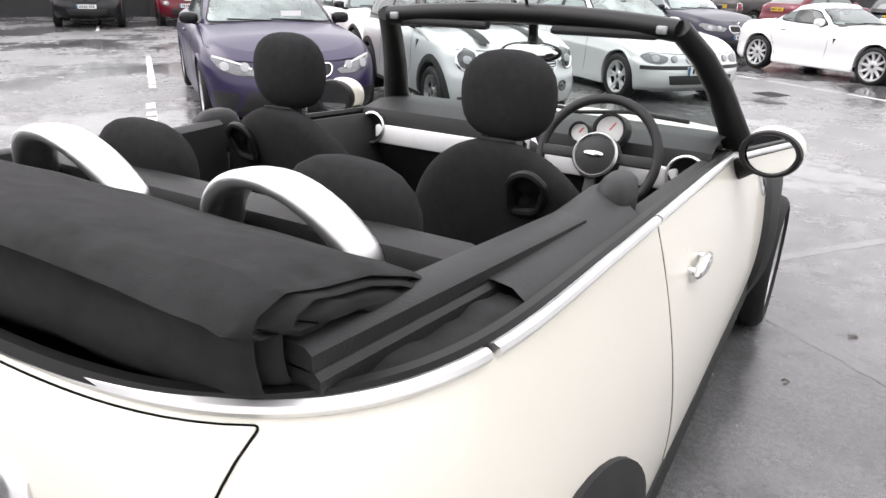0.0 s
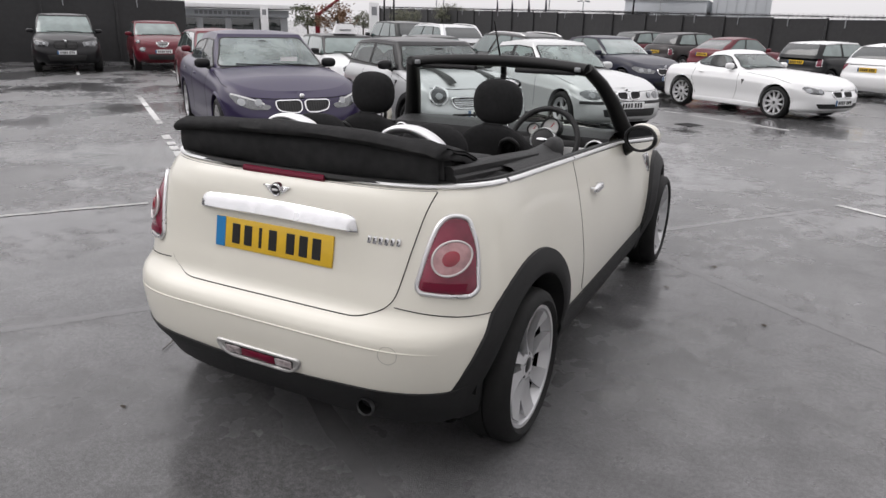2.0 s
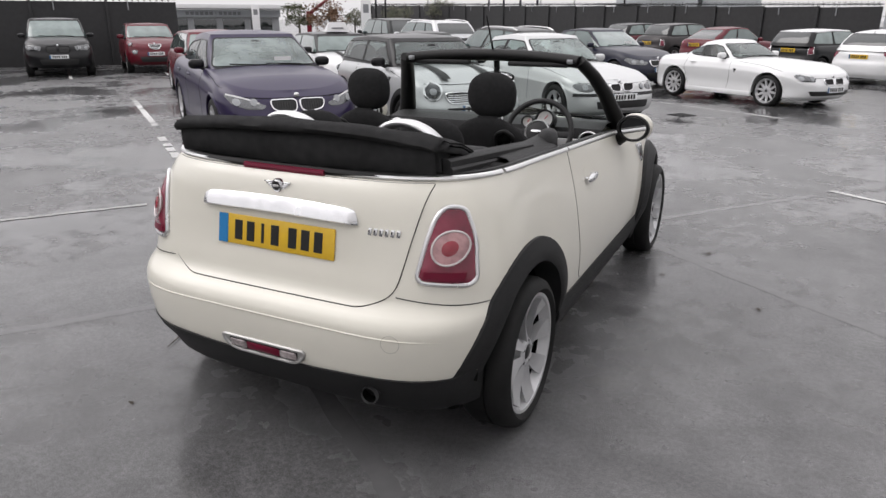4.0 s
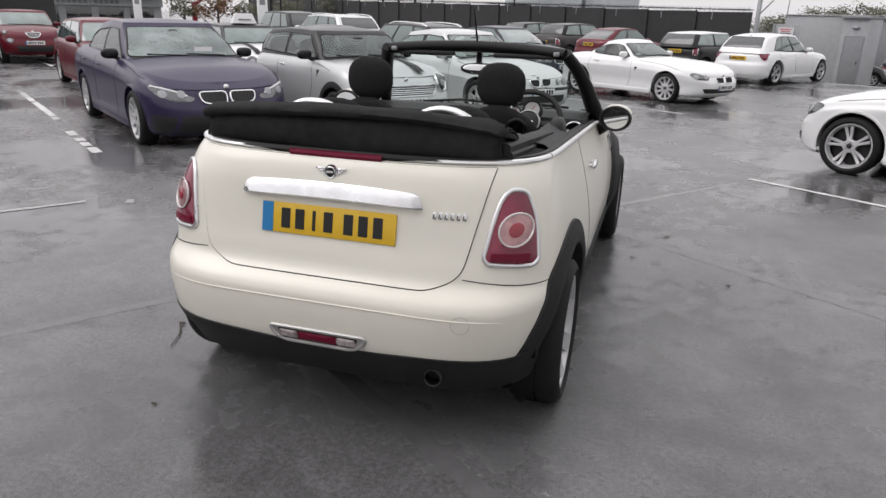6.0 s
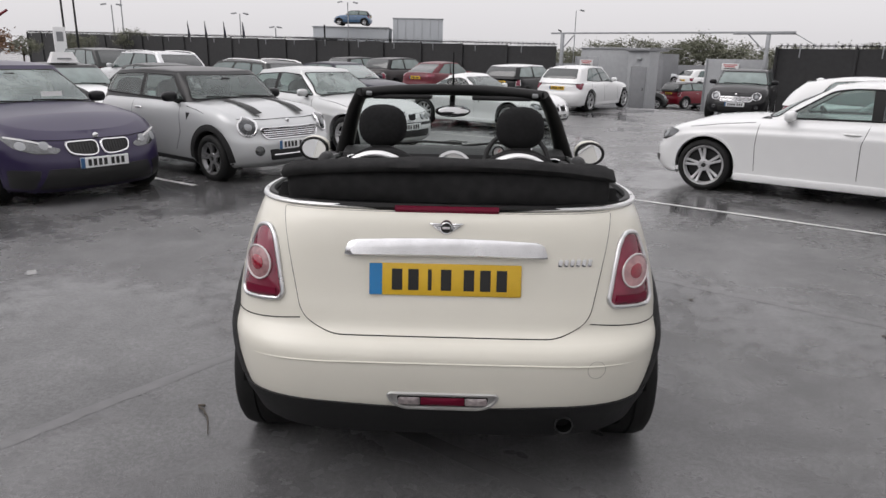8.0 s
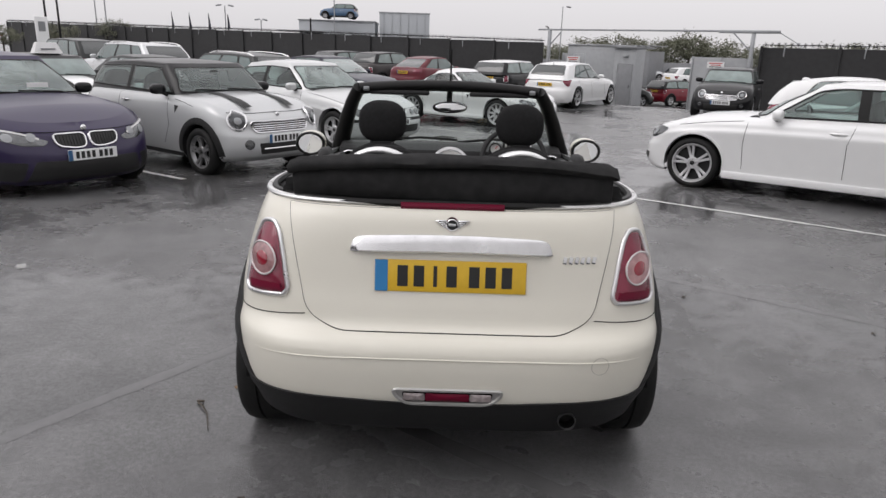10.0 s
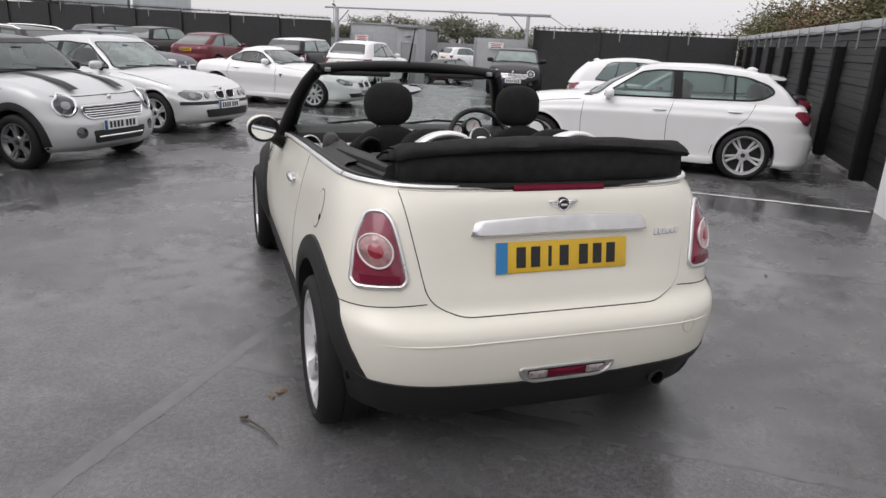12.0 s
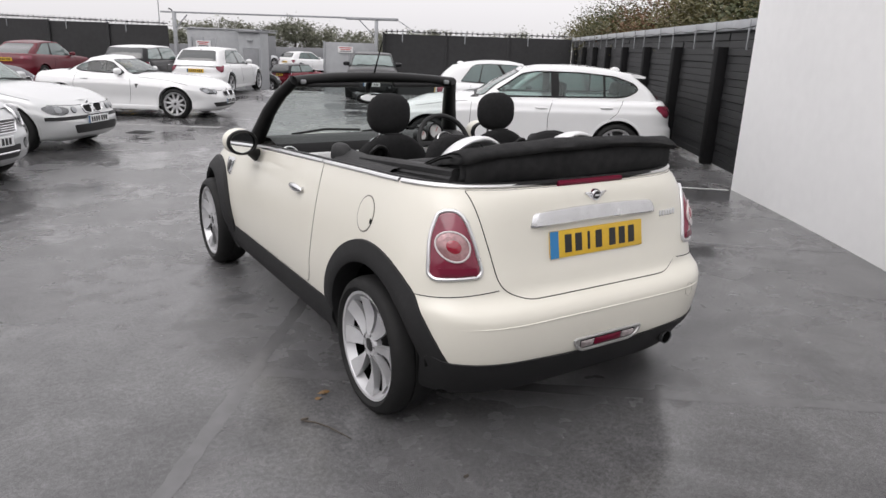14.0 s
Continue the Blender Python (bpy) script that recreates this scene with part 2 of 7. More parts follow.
FENCE_M = mat("black_fence_panel", (0.02, 0.02, 0.021), 0.6, grain=0.35, grain_scale=6, bump=0.3, bump_scale=40)
GALV = mat("galvanised_steel", (0.32, 0.33, 0.34), 0.45, 0.6, grain=0.15, grain_scale=12)
CABIN_M = mat("grey_cladding", (0.33, 0.34, 0.35), 0.55, grain=0.12, grain_scale=4, bump=0.1)
CABIN_D = mat("darker_grey_door", (0.22, 0.225, 0.235), 0.5, grain=0.12, grain_scale=5)
WAREHOUSE = mat("pale_warehouse_cladding", (0.42, 0.44, 0.46), 0.6, grain=0.06, grain_scale=1)
SIGN_W = mat("white_sign", (0.72, 0.72, 0.72), 0.4, grain=0.05)
SIGN_R = mat("red_sign_print", (0.5, 0.03, 0.03), 0.4)
BARK = mat("bark", (0.06, 0.05, 0.04), 0.9, grain=0.4, grain_scale=12)
# the last leaf colour has distance haze mixed in, for the far trees
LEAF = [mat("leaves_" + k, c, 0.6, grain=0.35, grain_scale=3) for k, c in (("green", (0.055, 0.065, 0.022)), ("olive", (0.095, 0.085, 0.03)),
        ("rust", (0.13, 0.065, 0.028)), ("haze_tinted", (0.14, 0.145, 0.10)))]
DIAL = mat("pale_dial", (0.62, 0.62, 0.6), 0.4, grain=0.1, grain_scale=30)
MIRROR = mat("mirror_glass", (0.85, 0.86, 0.87), 0.01, 1.0)
BROWNLEAF = mat("wet_dead_leaf", (0.14, 0.08, 0.03), 0.5, grain=0.3)


# ---- mesh helpers ----
def curve(*pts):
    """A smooth monotone curve through (x, y) pairs."""
    xs = np.array([p[0] for p in pts], float)
    ys = np.array([p[1] for p in pts], float)
    h, d = np.diff(xs), np.diff(ys) / np.diff(xs)
    m = np.zeros_like(ys)
    m[0], m[-1] = d[0], d[-1]
    for i in range(1, len(xs) - 1):
        if d[i - 1] * d[i] > 0:
            m[i] = 2 * d[i - 1] * d[i] / (d[i - 1] + d[i])

    def f(x):
        x = min(max(x, xs[0]), xs[-1])
        i = min(int(np.searchsorted(xs, x, side="right")) - 1, len(h) - 1)
        t = (x - xs[i]) / h[i]
        return float(ys[i] * (1 + 2 * t) * (1 - t) ** 2 + h[i] * m[i] * t * (1 - t) ** 2
                     + ys[i + 1] * t * t * (3 - 2 * t) + h[i] * m[i + 1] * t * t * (t - 1))
    return f


def part(name, bm, material, parent=None, label="", sharp=38):
    """Links a bmesh as one object, under a thing or a part."""
    bmesh.ops.recalc_face_normals(bm, faces=bm.faces)
    me = bpy.data.meshes.new(name)
    bm.to_mesh(me)
    bm.free()
    me.materials.append(material)
    me.shade_smooth()
    me.set_sharp_from_angle(angle=radians(sharp))
    ob = new(name, me)
    if parent is not None:
        ob.parent = parent
    if label:
        tagged(ob, label)
    return ob


def thing(name, label, category, m=None, group=""):
    ob = new(name)
    ob.empty_display_size = 0.2
    if m is not None:
        ob.matrix_basis = m
    return tagged(ob, label, category, group)


def setting(name, bm, material, label, category):
    return tagged(part(name, bm, material), label, category, kind="structure")


def grid(rows, wrap_u=False, wrap_v=False, caps=False, bm=None):
    """Faces over rows of points."""
    bm = bm or bmesh.new()
    vs = [[bm.verts.new(p) for p in row] for row in rows]
    nr, nc = len(vs), len(vs[0])
    for i in range(nr if wrap_v else nr - 1):
        for j in range(nc if wrap_u else nc - 1):
            q = (vs[i][j], vs[i][(j + 1) % nc], vs[(i + 1) % nr][(j + 1) % nc], vs[(i + 1) % nr][j])
            if len(set(q)) == 4:
                bm.faces.new(q)
    if caps:
        bm.faces.new(vs[0])
        bm.faces.new(vs[-1])
    return bm


def box(cx, cy, cz, sx, sy, sz, bev=0.0, seg=2, m=None, bm=None):
    """A box with eased edges, added to bm."""
    one = bmesh.new()
    bmesh.ops.create_cube(one, size=1)
    bmesh.ops.scale(one, vec=(sx, sy, sz), verts=one.verts)
    if bev:
        bmesh.ops.bevel(one, geom=one.edges[:], offset=min(bev, 0.49 * min(sx, sy, sz)), segments=seg, affect="EDGES", profile=0.5)
    bmesh.ops.translate(one, vec=(cx, cy, cz), verts=one.verts)
    if m is not None:
        bmesh.ops.transform(one, matrix=m, verts=one.verts)
    if bm is None:
        return one
    add(bm, one)
    return bm


def add(bm, other):
    """Moves the other bmesh into bm."""
    back = {v: bm.verts.new(v.co) for v in other.verts}
    for f in other.faces:
        bm.faces.new([back[v] for v in f.verts])
    other.free()
    return bm


def tube(pts, r, sides=8, closed=False, squash=1.0, bm=None):
    """A round bar along points; r may be a number or one for each point."""
    pts = [Vector(p) for p in pts]
    rs = r if isinstance(r, (list, tuple)) else [r] * len(pts)
    up, rows = None, []
    for i, p in enumerate(pts):
        a = pts[i - 1] if i or closed else p
        c = pts[(i + 1) % len(pts)] if i < len(pts) - 1 or closed else p
        d = (c - a).normalized()
        if up is None:
            up = Vector((0, 0, 1)) if abs(d.z) < 0.9 else Vector((0, 1, 0))
        side = d.cross(up).normalized()
        up = side.cross(d).normalized()
        rows.append([p + rs[i] * (math.cos(k * math.tau / sides) * side + squash * math.sin(k * math.tau / sides) * up) for k in range(sides)])
    return grid(rows, wrap_u=True, wrap_v=closed, caps=not closed, bm=bm)


def lathe(profile, segs=32, axis="x", bm=None, closed=False):
    """Turns (radius, along) pairs about an axis."""
    rows = []
    for k in range(segs):
        a = k * math.tau / segs
        c, s = math.cos(a), math.sin(a)
        rows.append([{"x": (h, r * c, r * s), "y": (r * c, h, r * s), "z": (r * c, r * s, h)}[axis] for r, h in profile])
    return grid(rows, wrap_u=closed, wrap_v=True, bm=bm)


def ball(c, r, seg=16, rings=10, p=2.0, m=None):
    """A rounded block: radii r along the axes, squarer the higher p."""
    rows = []
    for i in range(rings + 1):
        th = math.pi * i / rings
        row = []
        for k in range(seg):
            ph = math.tau * k / seg
            d = Vector((math.sin(th) * math.cos(ph), math.sin(th) * math.sin(ph), math.cos(th)))
            s = (abs(d.x) ** p + abs(d.y) ** p + abs(d.z) ** p) ** (-1 / p)
            row.append(Vector((d.x * s * r[0] + c[0], d.y * s * r[1] + c[1], d.z * s * r[2] + c[2])))
        rows.append(row)
    bm = grid(rows, wrap_u=True)
    bmesh.ops.remove_doubles(bm, verts=bm.verts, dist=1e-5)
    if m is not None:
        bmesh.ops.transform(bm, matrix=m, verts=bm.verts)
    return bm


def rounded(poly, rad, k=5):
    """The polygon with its corners rounded; rad: one radius or one for each corner."""
    out, n = [], len(poly)
    rads = rad if isinstance(rad, (list, tuple)) else [rad] * n
    for i in range(n):
        p, a, c = Vector(poly[i]), Vector(poly[i - 1]), Vector(poly[(i + 1) % n])
        d1, d2 = (a - p), (c - p)
        q = min(rads[i], 0.48 * d1.length, 0.48 * d2.length)
        s, e = p + d1.normalized() * q, p + d2.normalized() * q
        for j in range(k + 1):
            t = j / k
            out.append(tuple((1 - t) ** 2 * s + 2 * t * (1 - t) * p + t * t * e))
    return out


def dense(path, step, closed=False):
    """Points along a path no further apart than step."""
    out = []
    pts = list(path) + ([path[0]] if closed else [])
    for p, q in zip(pts, pts[1:]):
        p, q = Vector(p), Vector(q)
        k = max(1, math.ceil((q - p).length / step))
        out += [tuple(p.lerp(q, j / k)) for j in range(k)]
    return out if closed else out + [tuple(pts[-1])]


class Hull:
    """A car's skin as level outlines: flat sides with rounded plan corners at both ends."""

    def __init__(self, zb, top, wid, rear, front, n_rear=5.0, n_front=3.0, y_rear=0.75, y_front=2.9):
        self.zb, self.top, self.wid, self.rear, self.front = zb, top, wid, rear, front
        self.nr = n_rear if callable(n_rear) else (lambda v: n_rear)
        self.nf = n_front if callable(n_front) else (lambda v: n_front)
        self.y0, self.y1 = y_rear, y_front

    def height(self, y, v):
        return self.zb + v * (self.top(y) - self.zb)

    def level(self, y, z):
        return min(max((z - self.zb) / (self.top(y) - self.zb), 0), 1)

    def half(self, y, v):
        """Half the width at y and level v."""
        w = self.wid(v)
        if y < self.y0:
            f, n = min(1, (self.y0 - y) / (self.y0 - self.rear(v))), self.nr(v)
        elif y > self.y1:
            f, n = min(1, (y - self.y1) / (self.front(v) - self.y1)), self.nf(v)
        else:
            return w
        return w * max(0, 1 - f ** n) ** (1 / n)

    def ring(self, a, v):
        """A point of the outline at level v: a runs 0 to 1 from the rear's middle along the side to the front's middle."""
        w = self.wid(v)
        if a < 0.35:
            t, n, base, far = math.pi / 2 * (1 - a / 0.35), self.nr(v), self.y0, self.rear(v)
        elif a > 0.65:
            t, n, base, far = math.pi / 2 * (a - 0.65) / 0.35, self.nf(v), self.y1, self.front(v)
        else:
            y = self.y0 + (self.y1 - self.y0) * (a - 0.35) / 0.3
            return Vector((w, y, self.height(y, v)))
        c, s = abs(math.cos(t)), abs(math.sin(t))
        r = (c ** n + s ** n) ** (-1 / n)
        y = base + (far - base) * r * s
        return Vector((w * r * c, y, self.height(y, v)))

    def side(self, sg):
        def f(y, z):
            return Vector((sg * self.half(y, self.level(y, z)), y, z))
        return f

    def end(self, ahead=False):
        def f(x, z):
            y = self.front(0.5) if ahead else self.rear(0.5)
            for _ in range(4):
                v = self.level(y, z)
                n = self.nf(v) if ahead else self.nr(v)
                base, far = (self.y1, self.front(v)) if ahead else (self.y0, self.rear(v))
                y = base + (far - base) * max(0.0, 1 - min(1, abs(x) / self.wid(v)) ** n) ** (1 / n)
            return Vector((x, y, z))
        return f

    def skin(self, na=72, nv=16, v0=0.0, v1=1.0):
        rows = []
        for i in range(nv + 1):
            v = v0 + (v1 - v0) * i / nv
            right = [self.ring(k / na, v) for k in range(na + 1)]
            left = [Vector((-p.x, p.y, p.z)) for p in right[1:-1]]
            right[0].x = right[-1].x = 0
            rows.append(right + left[::-1])
        return grid(rows, wrap_u=True)

    def deck(self, ya, yb, crown, na=48, k=10, lift=0.0):
        """The crowned top between ya and yb, from edge to edge, on the same points as the skin's upper edge."""
        rows = []
        for i in range(na + 1):
            p = self.ring(i / na, 1.0)
            y, w, z = p.y, p.x, p.z + lift
            if not ya <= y <= yb:
                continue
            c = crown(y) if callable(crown) else crown
            rows.append([Vector((w * math.sin(math.pi / 2 * (2 * j / k - 1)), y, z + c * math.cos(math.pi / 2 * (2 * j / k - 1)) ** 1.5)) for j in range(k + 1)])
        return grid(rows)


def facing_out(fn, a, b, centre, e=0.004):
    n = (fn(a + e, b) - fn(a - e, b)).cross(fn(a, b + e) - fn(a, b - e))
    n = n.normalized() if n.length > 1e-9 else Vector((0, -1, 0))
    return n if n.dot(fn(a, b) - centre) > 0 else -n


def patch(fn, poly, off=0.003, dome=0.0, skirt=0.006, centre=(0, 1.4, 0.5), rings=(0.25, 0.5, 0.75, 0.93)):
    """A panel with the outline poly lying on the surface fn, proud by off, swelling by dome, with turned-down edges."""
    centre = Vector(centre)
    ca = sum(p[0] for p in poly) / len(poly)
    cb = sum(p[1] for p in poly) / len(poly)
    rows = []
    for r, o in [(s, off + dome * (1 - s * s)) for s in (*rings, 1.0)] + [(1.003, -skirt)]:
        row = []
        for a, b in poly:
            u, v = ca + (a - ca) * r, cb + (b - cb) * r
            row.append(fn(u, v) + facing_out(fn, u, v, centre) * o)
        rows.append(row)
    bm = grid(rows, wrap_u=True)
    bm.faces.new([v for v in bm.verts[:len(poly)]])
    return bm


def band(fn, path, width, off=0.002, closed=False, centre=(0, 1.4, 0.5), depth=0.004):
    """A narrow strip along a path on the surface fn."""
    centre = Vector(centre)
    pts = [fn(*p) for p in path]
    nrm = [facing_out(fn, *p, centre) for p in path]
    rows, n = [], len(pts)
    for i in range(n):
        a = pts[i - 1] if i or closed else pts[i]
        c = pts[(i + 1) % n] if i < n - 1 or closed else pts[i]
        s = (c - a).cross(nrm[i]).normalized() * width / 2
        rows.append([pts[i] - s - nrm[i] * depth, pts[i] - s + nrm[i] * off, pts[i] + s + nrm[i] * off, pts[i] + s - nrm[i] * depth])
    return grid(rows, wrap_v=closed)


def ring_on(fn, path, r, off=0.002, squash=1.0, closed=True, centre=(0, 1.4, 0.5), sides=6):
    c = Vector(centre)
    return tube([fn(*p) + facing_out(fn, *p, c) * off for p in path], r, sides, closed, squash)


def cut_arch(bm, yc, zc, r, xmin=0.3):
    """Takes a wheel opening out of the sides."""
    gone = [f for f in bm.faces if abs(f.calc_center_median().x) > xmin
            and math.hypot(f.calc_center_median().y - yc, f.calc_center_median().z - zc) < r]
    bmesh.ops.delete(bm, geom=gone, context="FACES")
    for v in bm.verts:
        if v.is_boundary and abs(v.co.x) > xmin:
            d = math.hypot(v.co.y - yc, v.co.z - zc)
            if 0.5 * r < d < 1.35 * r and v.co.z > zc - 0.6 * r:
                v.co.y, v.co.z = yc + (v.co.y - yc) * r / d, zc + (v.co.z - zc) * r / d
    loose = [v for v in bm.verts if not v.link_faces]
    bmesh.ops.delete(bm, geom=loose, context="VERTS")


def inside(poly, a, b):
    """Whether the point a, b lies in the outline."""
    hit, n = False, len(poly)
    for i in range(n):
        (x0, y0), (x1, y1) = poly[i], poly[(i + 1) % n]
        if (y0 > b) != (y1 > b) and a < x0 + (b - y0) * (x1 - x0) / (y1 - y0):
            hit = not hit
    return hit


def cut_opening(bm, poly, fn, to_ab, facing):
    """Takes the outline poly out of the skin and draws the cut edge onto it."""
    gone = []
    for f in bm.faces:
        c = f.calc_center_median()
        if facing(f.normal, c) and inside(poly, *to_ab(c)):
            gone.append(f)
    edge = {v for f in gone for v in f.verts}
    bmesh.ops.delete(bm, geom=gone, context="FACES")
    for v in edge:
        if v.is_valid and v.is_boundary:
            a, b = to_ab(v.co)
            q = min(poly, key=lambda p: (p[0] - a) ** 2 + (p[1] - b) ** 2)
            if math.hypot(q[0] - a, q[1] - b) < 0.10:
                v.co = fn(*q)


def between(poly, lo, hi, slant=0.0, z_ref=1.0):
    """The part of an outline between two upright or leaning lines."""
    def side(p, y, s):
        return s * (p[0] - y - slant * (p[1] - z_ref))
    for y, s in ((lo, 1), (hi, -1)):
        out = []
        for i in range(len(poly)):
            p, q = poly[i - 1], poly[i]
            a, b = side(p, y, s), side(q, y, s)
            if a * b < 0:
                t = a / (a - b)
                out.append((p[0] + (q[0] - p[0]) * t, p[1] + (q[1] - p[1]) * t))
            if b >= 0:
                out.append(q)
        poly = out
    return poly


WHEELS = {}


def wheel_meshes(r, rim_r, width, spokes, style, rim_mat):
    """Meshes of a wheel about the origin, its outer face towards +x: barrel and brake, tyre, rim."""
    key = (r, rim_r, width, spokes, style, rim_mat.name)
    if key in WHEELS:
        return WHEELS[key]
    h = width / 2
    tyre = lathe([(rim_r - 0.008, h * 0.72), (rim_r + 0.012, h * 0.98), (rim_r + 0.35 * (r - rim_r), h * 1.06), (r - 0.025, h * 1.0), (r - 0.008, h * 0.86),
                  (r, h * 0.6), (r, h * 0.22), (r - 0.008, h * 0.2), (r - 0.008, h * 0.12), (r, h * 0.1), (r, -h * 0.6), (r - 0.015, -h * 0.9), (rim_r, -h * 0.95)], 48)
    barrel = lathe([(rim_r - 0.004, -h * 0.95), (rim_r - 0.03, -h * 0.5), (rim_r - 0.035, h * 0.1), (rim_r * 0.2, h * 0.08), (0.001, h * 0.08)], 36)
    rim = lathe([(rim_r - 0.004, h * 0.7), (rim_r + 0.006, h * 0.84), (rim_r + 0.004, h * 0.92), (rim_r - 0.008, h * 0.9), (rim_r - 0.016, h * 0.72), (rim_r - 0.03, h * 0.5)], 48)
    hub_x = h * 0.72
    hub_r = 0.060 if style == "petal" else 0.075
    add(rim, lathe([(hub_r, hub_x - 0.03), (hub_r, hub_x - 0.006), (hub_r - 0.012, hub_x + 0.004), (0.034, hub_x + 0.004), (0.032, hub_x - 0.006), (0.001, hub_x - 0.006)], 24))
    for k in range(spokes):
        rows = []
        for j in range(7):
            t = j / 6
            rad = 0.055 + (rim_r - 0.022 - 0.055) * t
            if style == "petal":
                w = 0.013 + 0.033 * t ** 1.15 - 0.006 * t ** 6
                tw = 0.007 * math.sin(math.pi * min(1, t * 1.1)) + 0.002
            elif style == "twin":
                w, tw = 0.013 + 0.004 * t, 0
            else:
                w, tw = 0.018 + 0.010 * (1 - t), 0
            x = hub_x + 0.004 - 0.012 * math.sin(math.pi * t) + (h * 0.84 - hub_x) * t * t
            rows.append([(x + tw, -w, rad), (x - tw + 0.004, 0.0, rad), (x - tw, w, rad), (x - 0.03, w * 0.8, rad), (x - 0.03, -w * 0.8, rad)])
        offs = (-0.15, 0.15) if style == "twin" else (0,)
        for o in offs:
            one = grid(rows, wrap_u=True, caps=True)
            bmesh.ops.rotate(one, cent=(0, 0, 0), matrix=Matrix.Rotation(math.tau * k / spokes + o, 3, "X"), verts=one.verts)
            add(rim, one)
    made = []
    cap = lathe([(0.001, hub_x + 0.006), (0.022, hub_x + 0.005), (0.029, hub_x), (0.029, hub_x - 0.006)], 20)
    for k in range(5):
        add(cap, box(hub_x - 0.002, 0.046 * math.cos(k * math.tau / 5), 0.046 * math.sin(k * math.tau / 5), 0.014, 0.015, 0.015, 0.004, 1))
    for nm, bm, mt in (("wheel", barrel, STEEL), ("tyre", tyre, RUBBER), ("rim", rim, rim_mat), ("hub_cap", cap, INK)):
        ob = part(nm, bm, mt)
        me = ob.data
        bpy.data.objects.remove(ob)
        made.append(me)
    WHEELS[key] = made
    return made


def fit_wheel(parent, x, y, z, meshes, turn=0.0):
    """A wheel at x, y, z of a car; its face looks outwards."""
    barrel = new("wheel", meshes[0])
    barrel.parent = parent
    barrel.matrix_basis = pose(x, y, z, turn, 0, 0 if x > 0 else 180)
    for nm, me in (("tyre", meshes[1]), ("rim", meshes[2]), ("hub_cap", meshes[3])):
        o = new(nm, me)
        o.parent = barrel
    return barrel


def arch_liner(y, z, r, x0, x1):
    """The dark well round a wheel."""
    rows = []
    for k in range(19):
        a = math.radians(8 + 164 * k / 18)
        rows.append([(x1, y + r * math.cos(a), z + r * math.sin(a)), (x0, y + r * math.cos(a), z + r * math.sin(a)), (x0, y, z)])
    return grid(rows)


def arch_band(fn, y, z, r0, r1, lift, a0, a1, centre=(0, 1.4, 0.5), flare=0.0):
    """Cladding round a wheel opening, lying on the side fn, with a turned-in inner edge."""
    rows = []
    for k in range(33):
        a = radians(a0 + (a1 - a0) * k / 32)
        c, s = math.cos(a), math.sin(a)
        row = []
        thin = min(1.0, 0.15 + (32 - k) / 5, 0.15 + k / 5)
        lf = lift * thin * (1 - 0.85 * min(1.0, max(0.0, (math.degrees(a) - 150) / 30)) if flare else 1)
        wide = r1 + flare * min(1.0, max(0.0, (math.degrees(a) - 150) / 32)) ** 2
        for r, o in ((wide + 0.002, -0.006), (wide, lf * 0.55), (0.5 * (r0 + r1), lf), (r0 + 0.012, lf), (r0, lf * 0.6), (r0, -0.10)):
            p = fn(y + r * c, z + r * s)
            row.append(p + Vector((o if p.x > 0 else -o, 0, 0)))
        rows.append(row)
    return grid(rows)


# ---- the yard ----
AX_U, AX_V = Vector((0.812, -0.583, 0)), Vector((0.583, 0.812, 0))
YAW_U = math.degrees(math.atan2(-0.583, 0.812))      # heading of the u axis against x


def swung(x, y):
    """The far side of the yard stands turned by a hair against the bays round the cream car."""
    t = min(1, max(0, (math.hypot(x, y) - 14) / 6))
    a = radians(0.8) * t * t * (3 - 2 * t)
    c, s = math.cos(a), math.sin(a)
    return c * x - s * (y + 2.1), s * x + c * (y + 2.1) - 2.1


def yard(u, v, z=0.0):
    p = AX_U * u + AX_V * v
    x, y = swung(p.x, p.y)
    return Vector((x, y, z))


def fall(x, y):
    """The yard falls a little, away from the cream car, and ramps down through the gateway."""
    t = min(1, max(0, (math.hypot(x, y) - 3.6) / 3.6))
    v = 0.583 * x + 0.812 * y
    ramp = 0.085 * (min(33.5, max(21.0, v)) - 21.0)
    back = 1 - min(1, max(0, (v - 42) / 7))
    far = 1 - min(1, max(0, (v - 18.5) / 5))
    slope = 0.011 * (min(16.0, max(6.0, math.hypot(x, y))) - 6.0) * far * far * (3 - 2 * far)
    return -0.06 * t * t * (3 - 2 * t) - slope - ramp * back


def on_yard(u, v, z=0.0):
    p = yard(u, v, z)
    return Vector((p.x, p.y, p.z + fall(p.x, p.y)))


def yard_pose(u, v, z=0.0, turn=0.0):
    p = on_yard(u, v, z)
    return pose(p.x, p.y, p.z, 0, 0, YAW_U + turn)


rings = [0.0] + [3.4 + 0.3 * k for k in range(16)] + [8.9 + 1.0 * k for k in range(60)] + [90, 600]
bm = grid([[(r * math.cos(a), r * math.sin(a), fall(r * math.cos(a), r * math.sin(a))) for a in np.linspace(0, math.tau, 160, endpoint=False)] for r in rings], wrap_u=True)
bmesh.ops.remove_doubles(bm, verts=bm.verts, dist=1e-4)
setting("ground", bm, ASPHALT, "wet dark grey asphalt car park with damp patches", "ground")


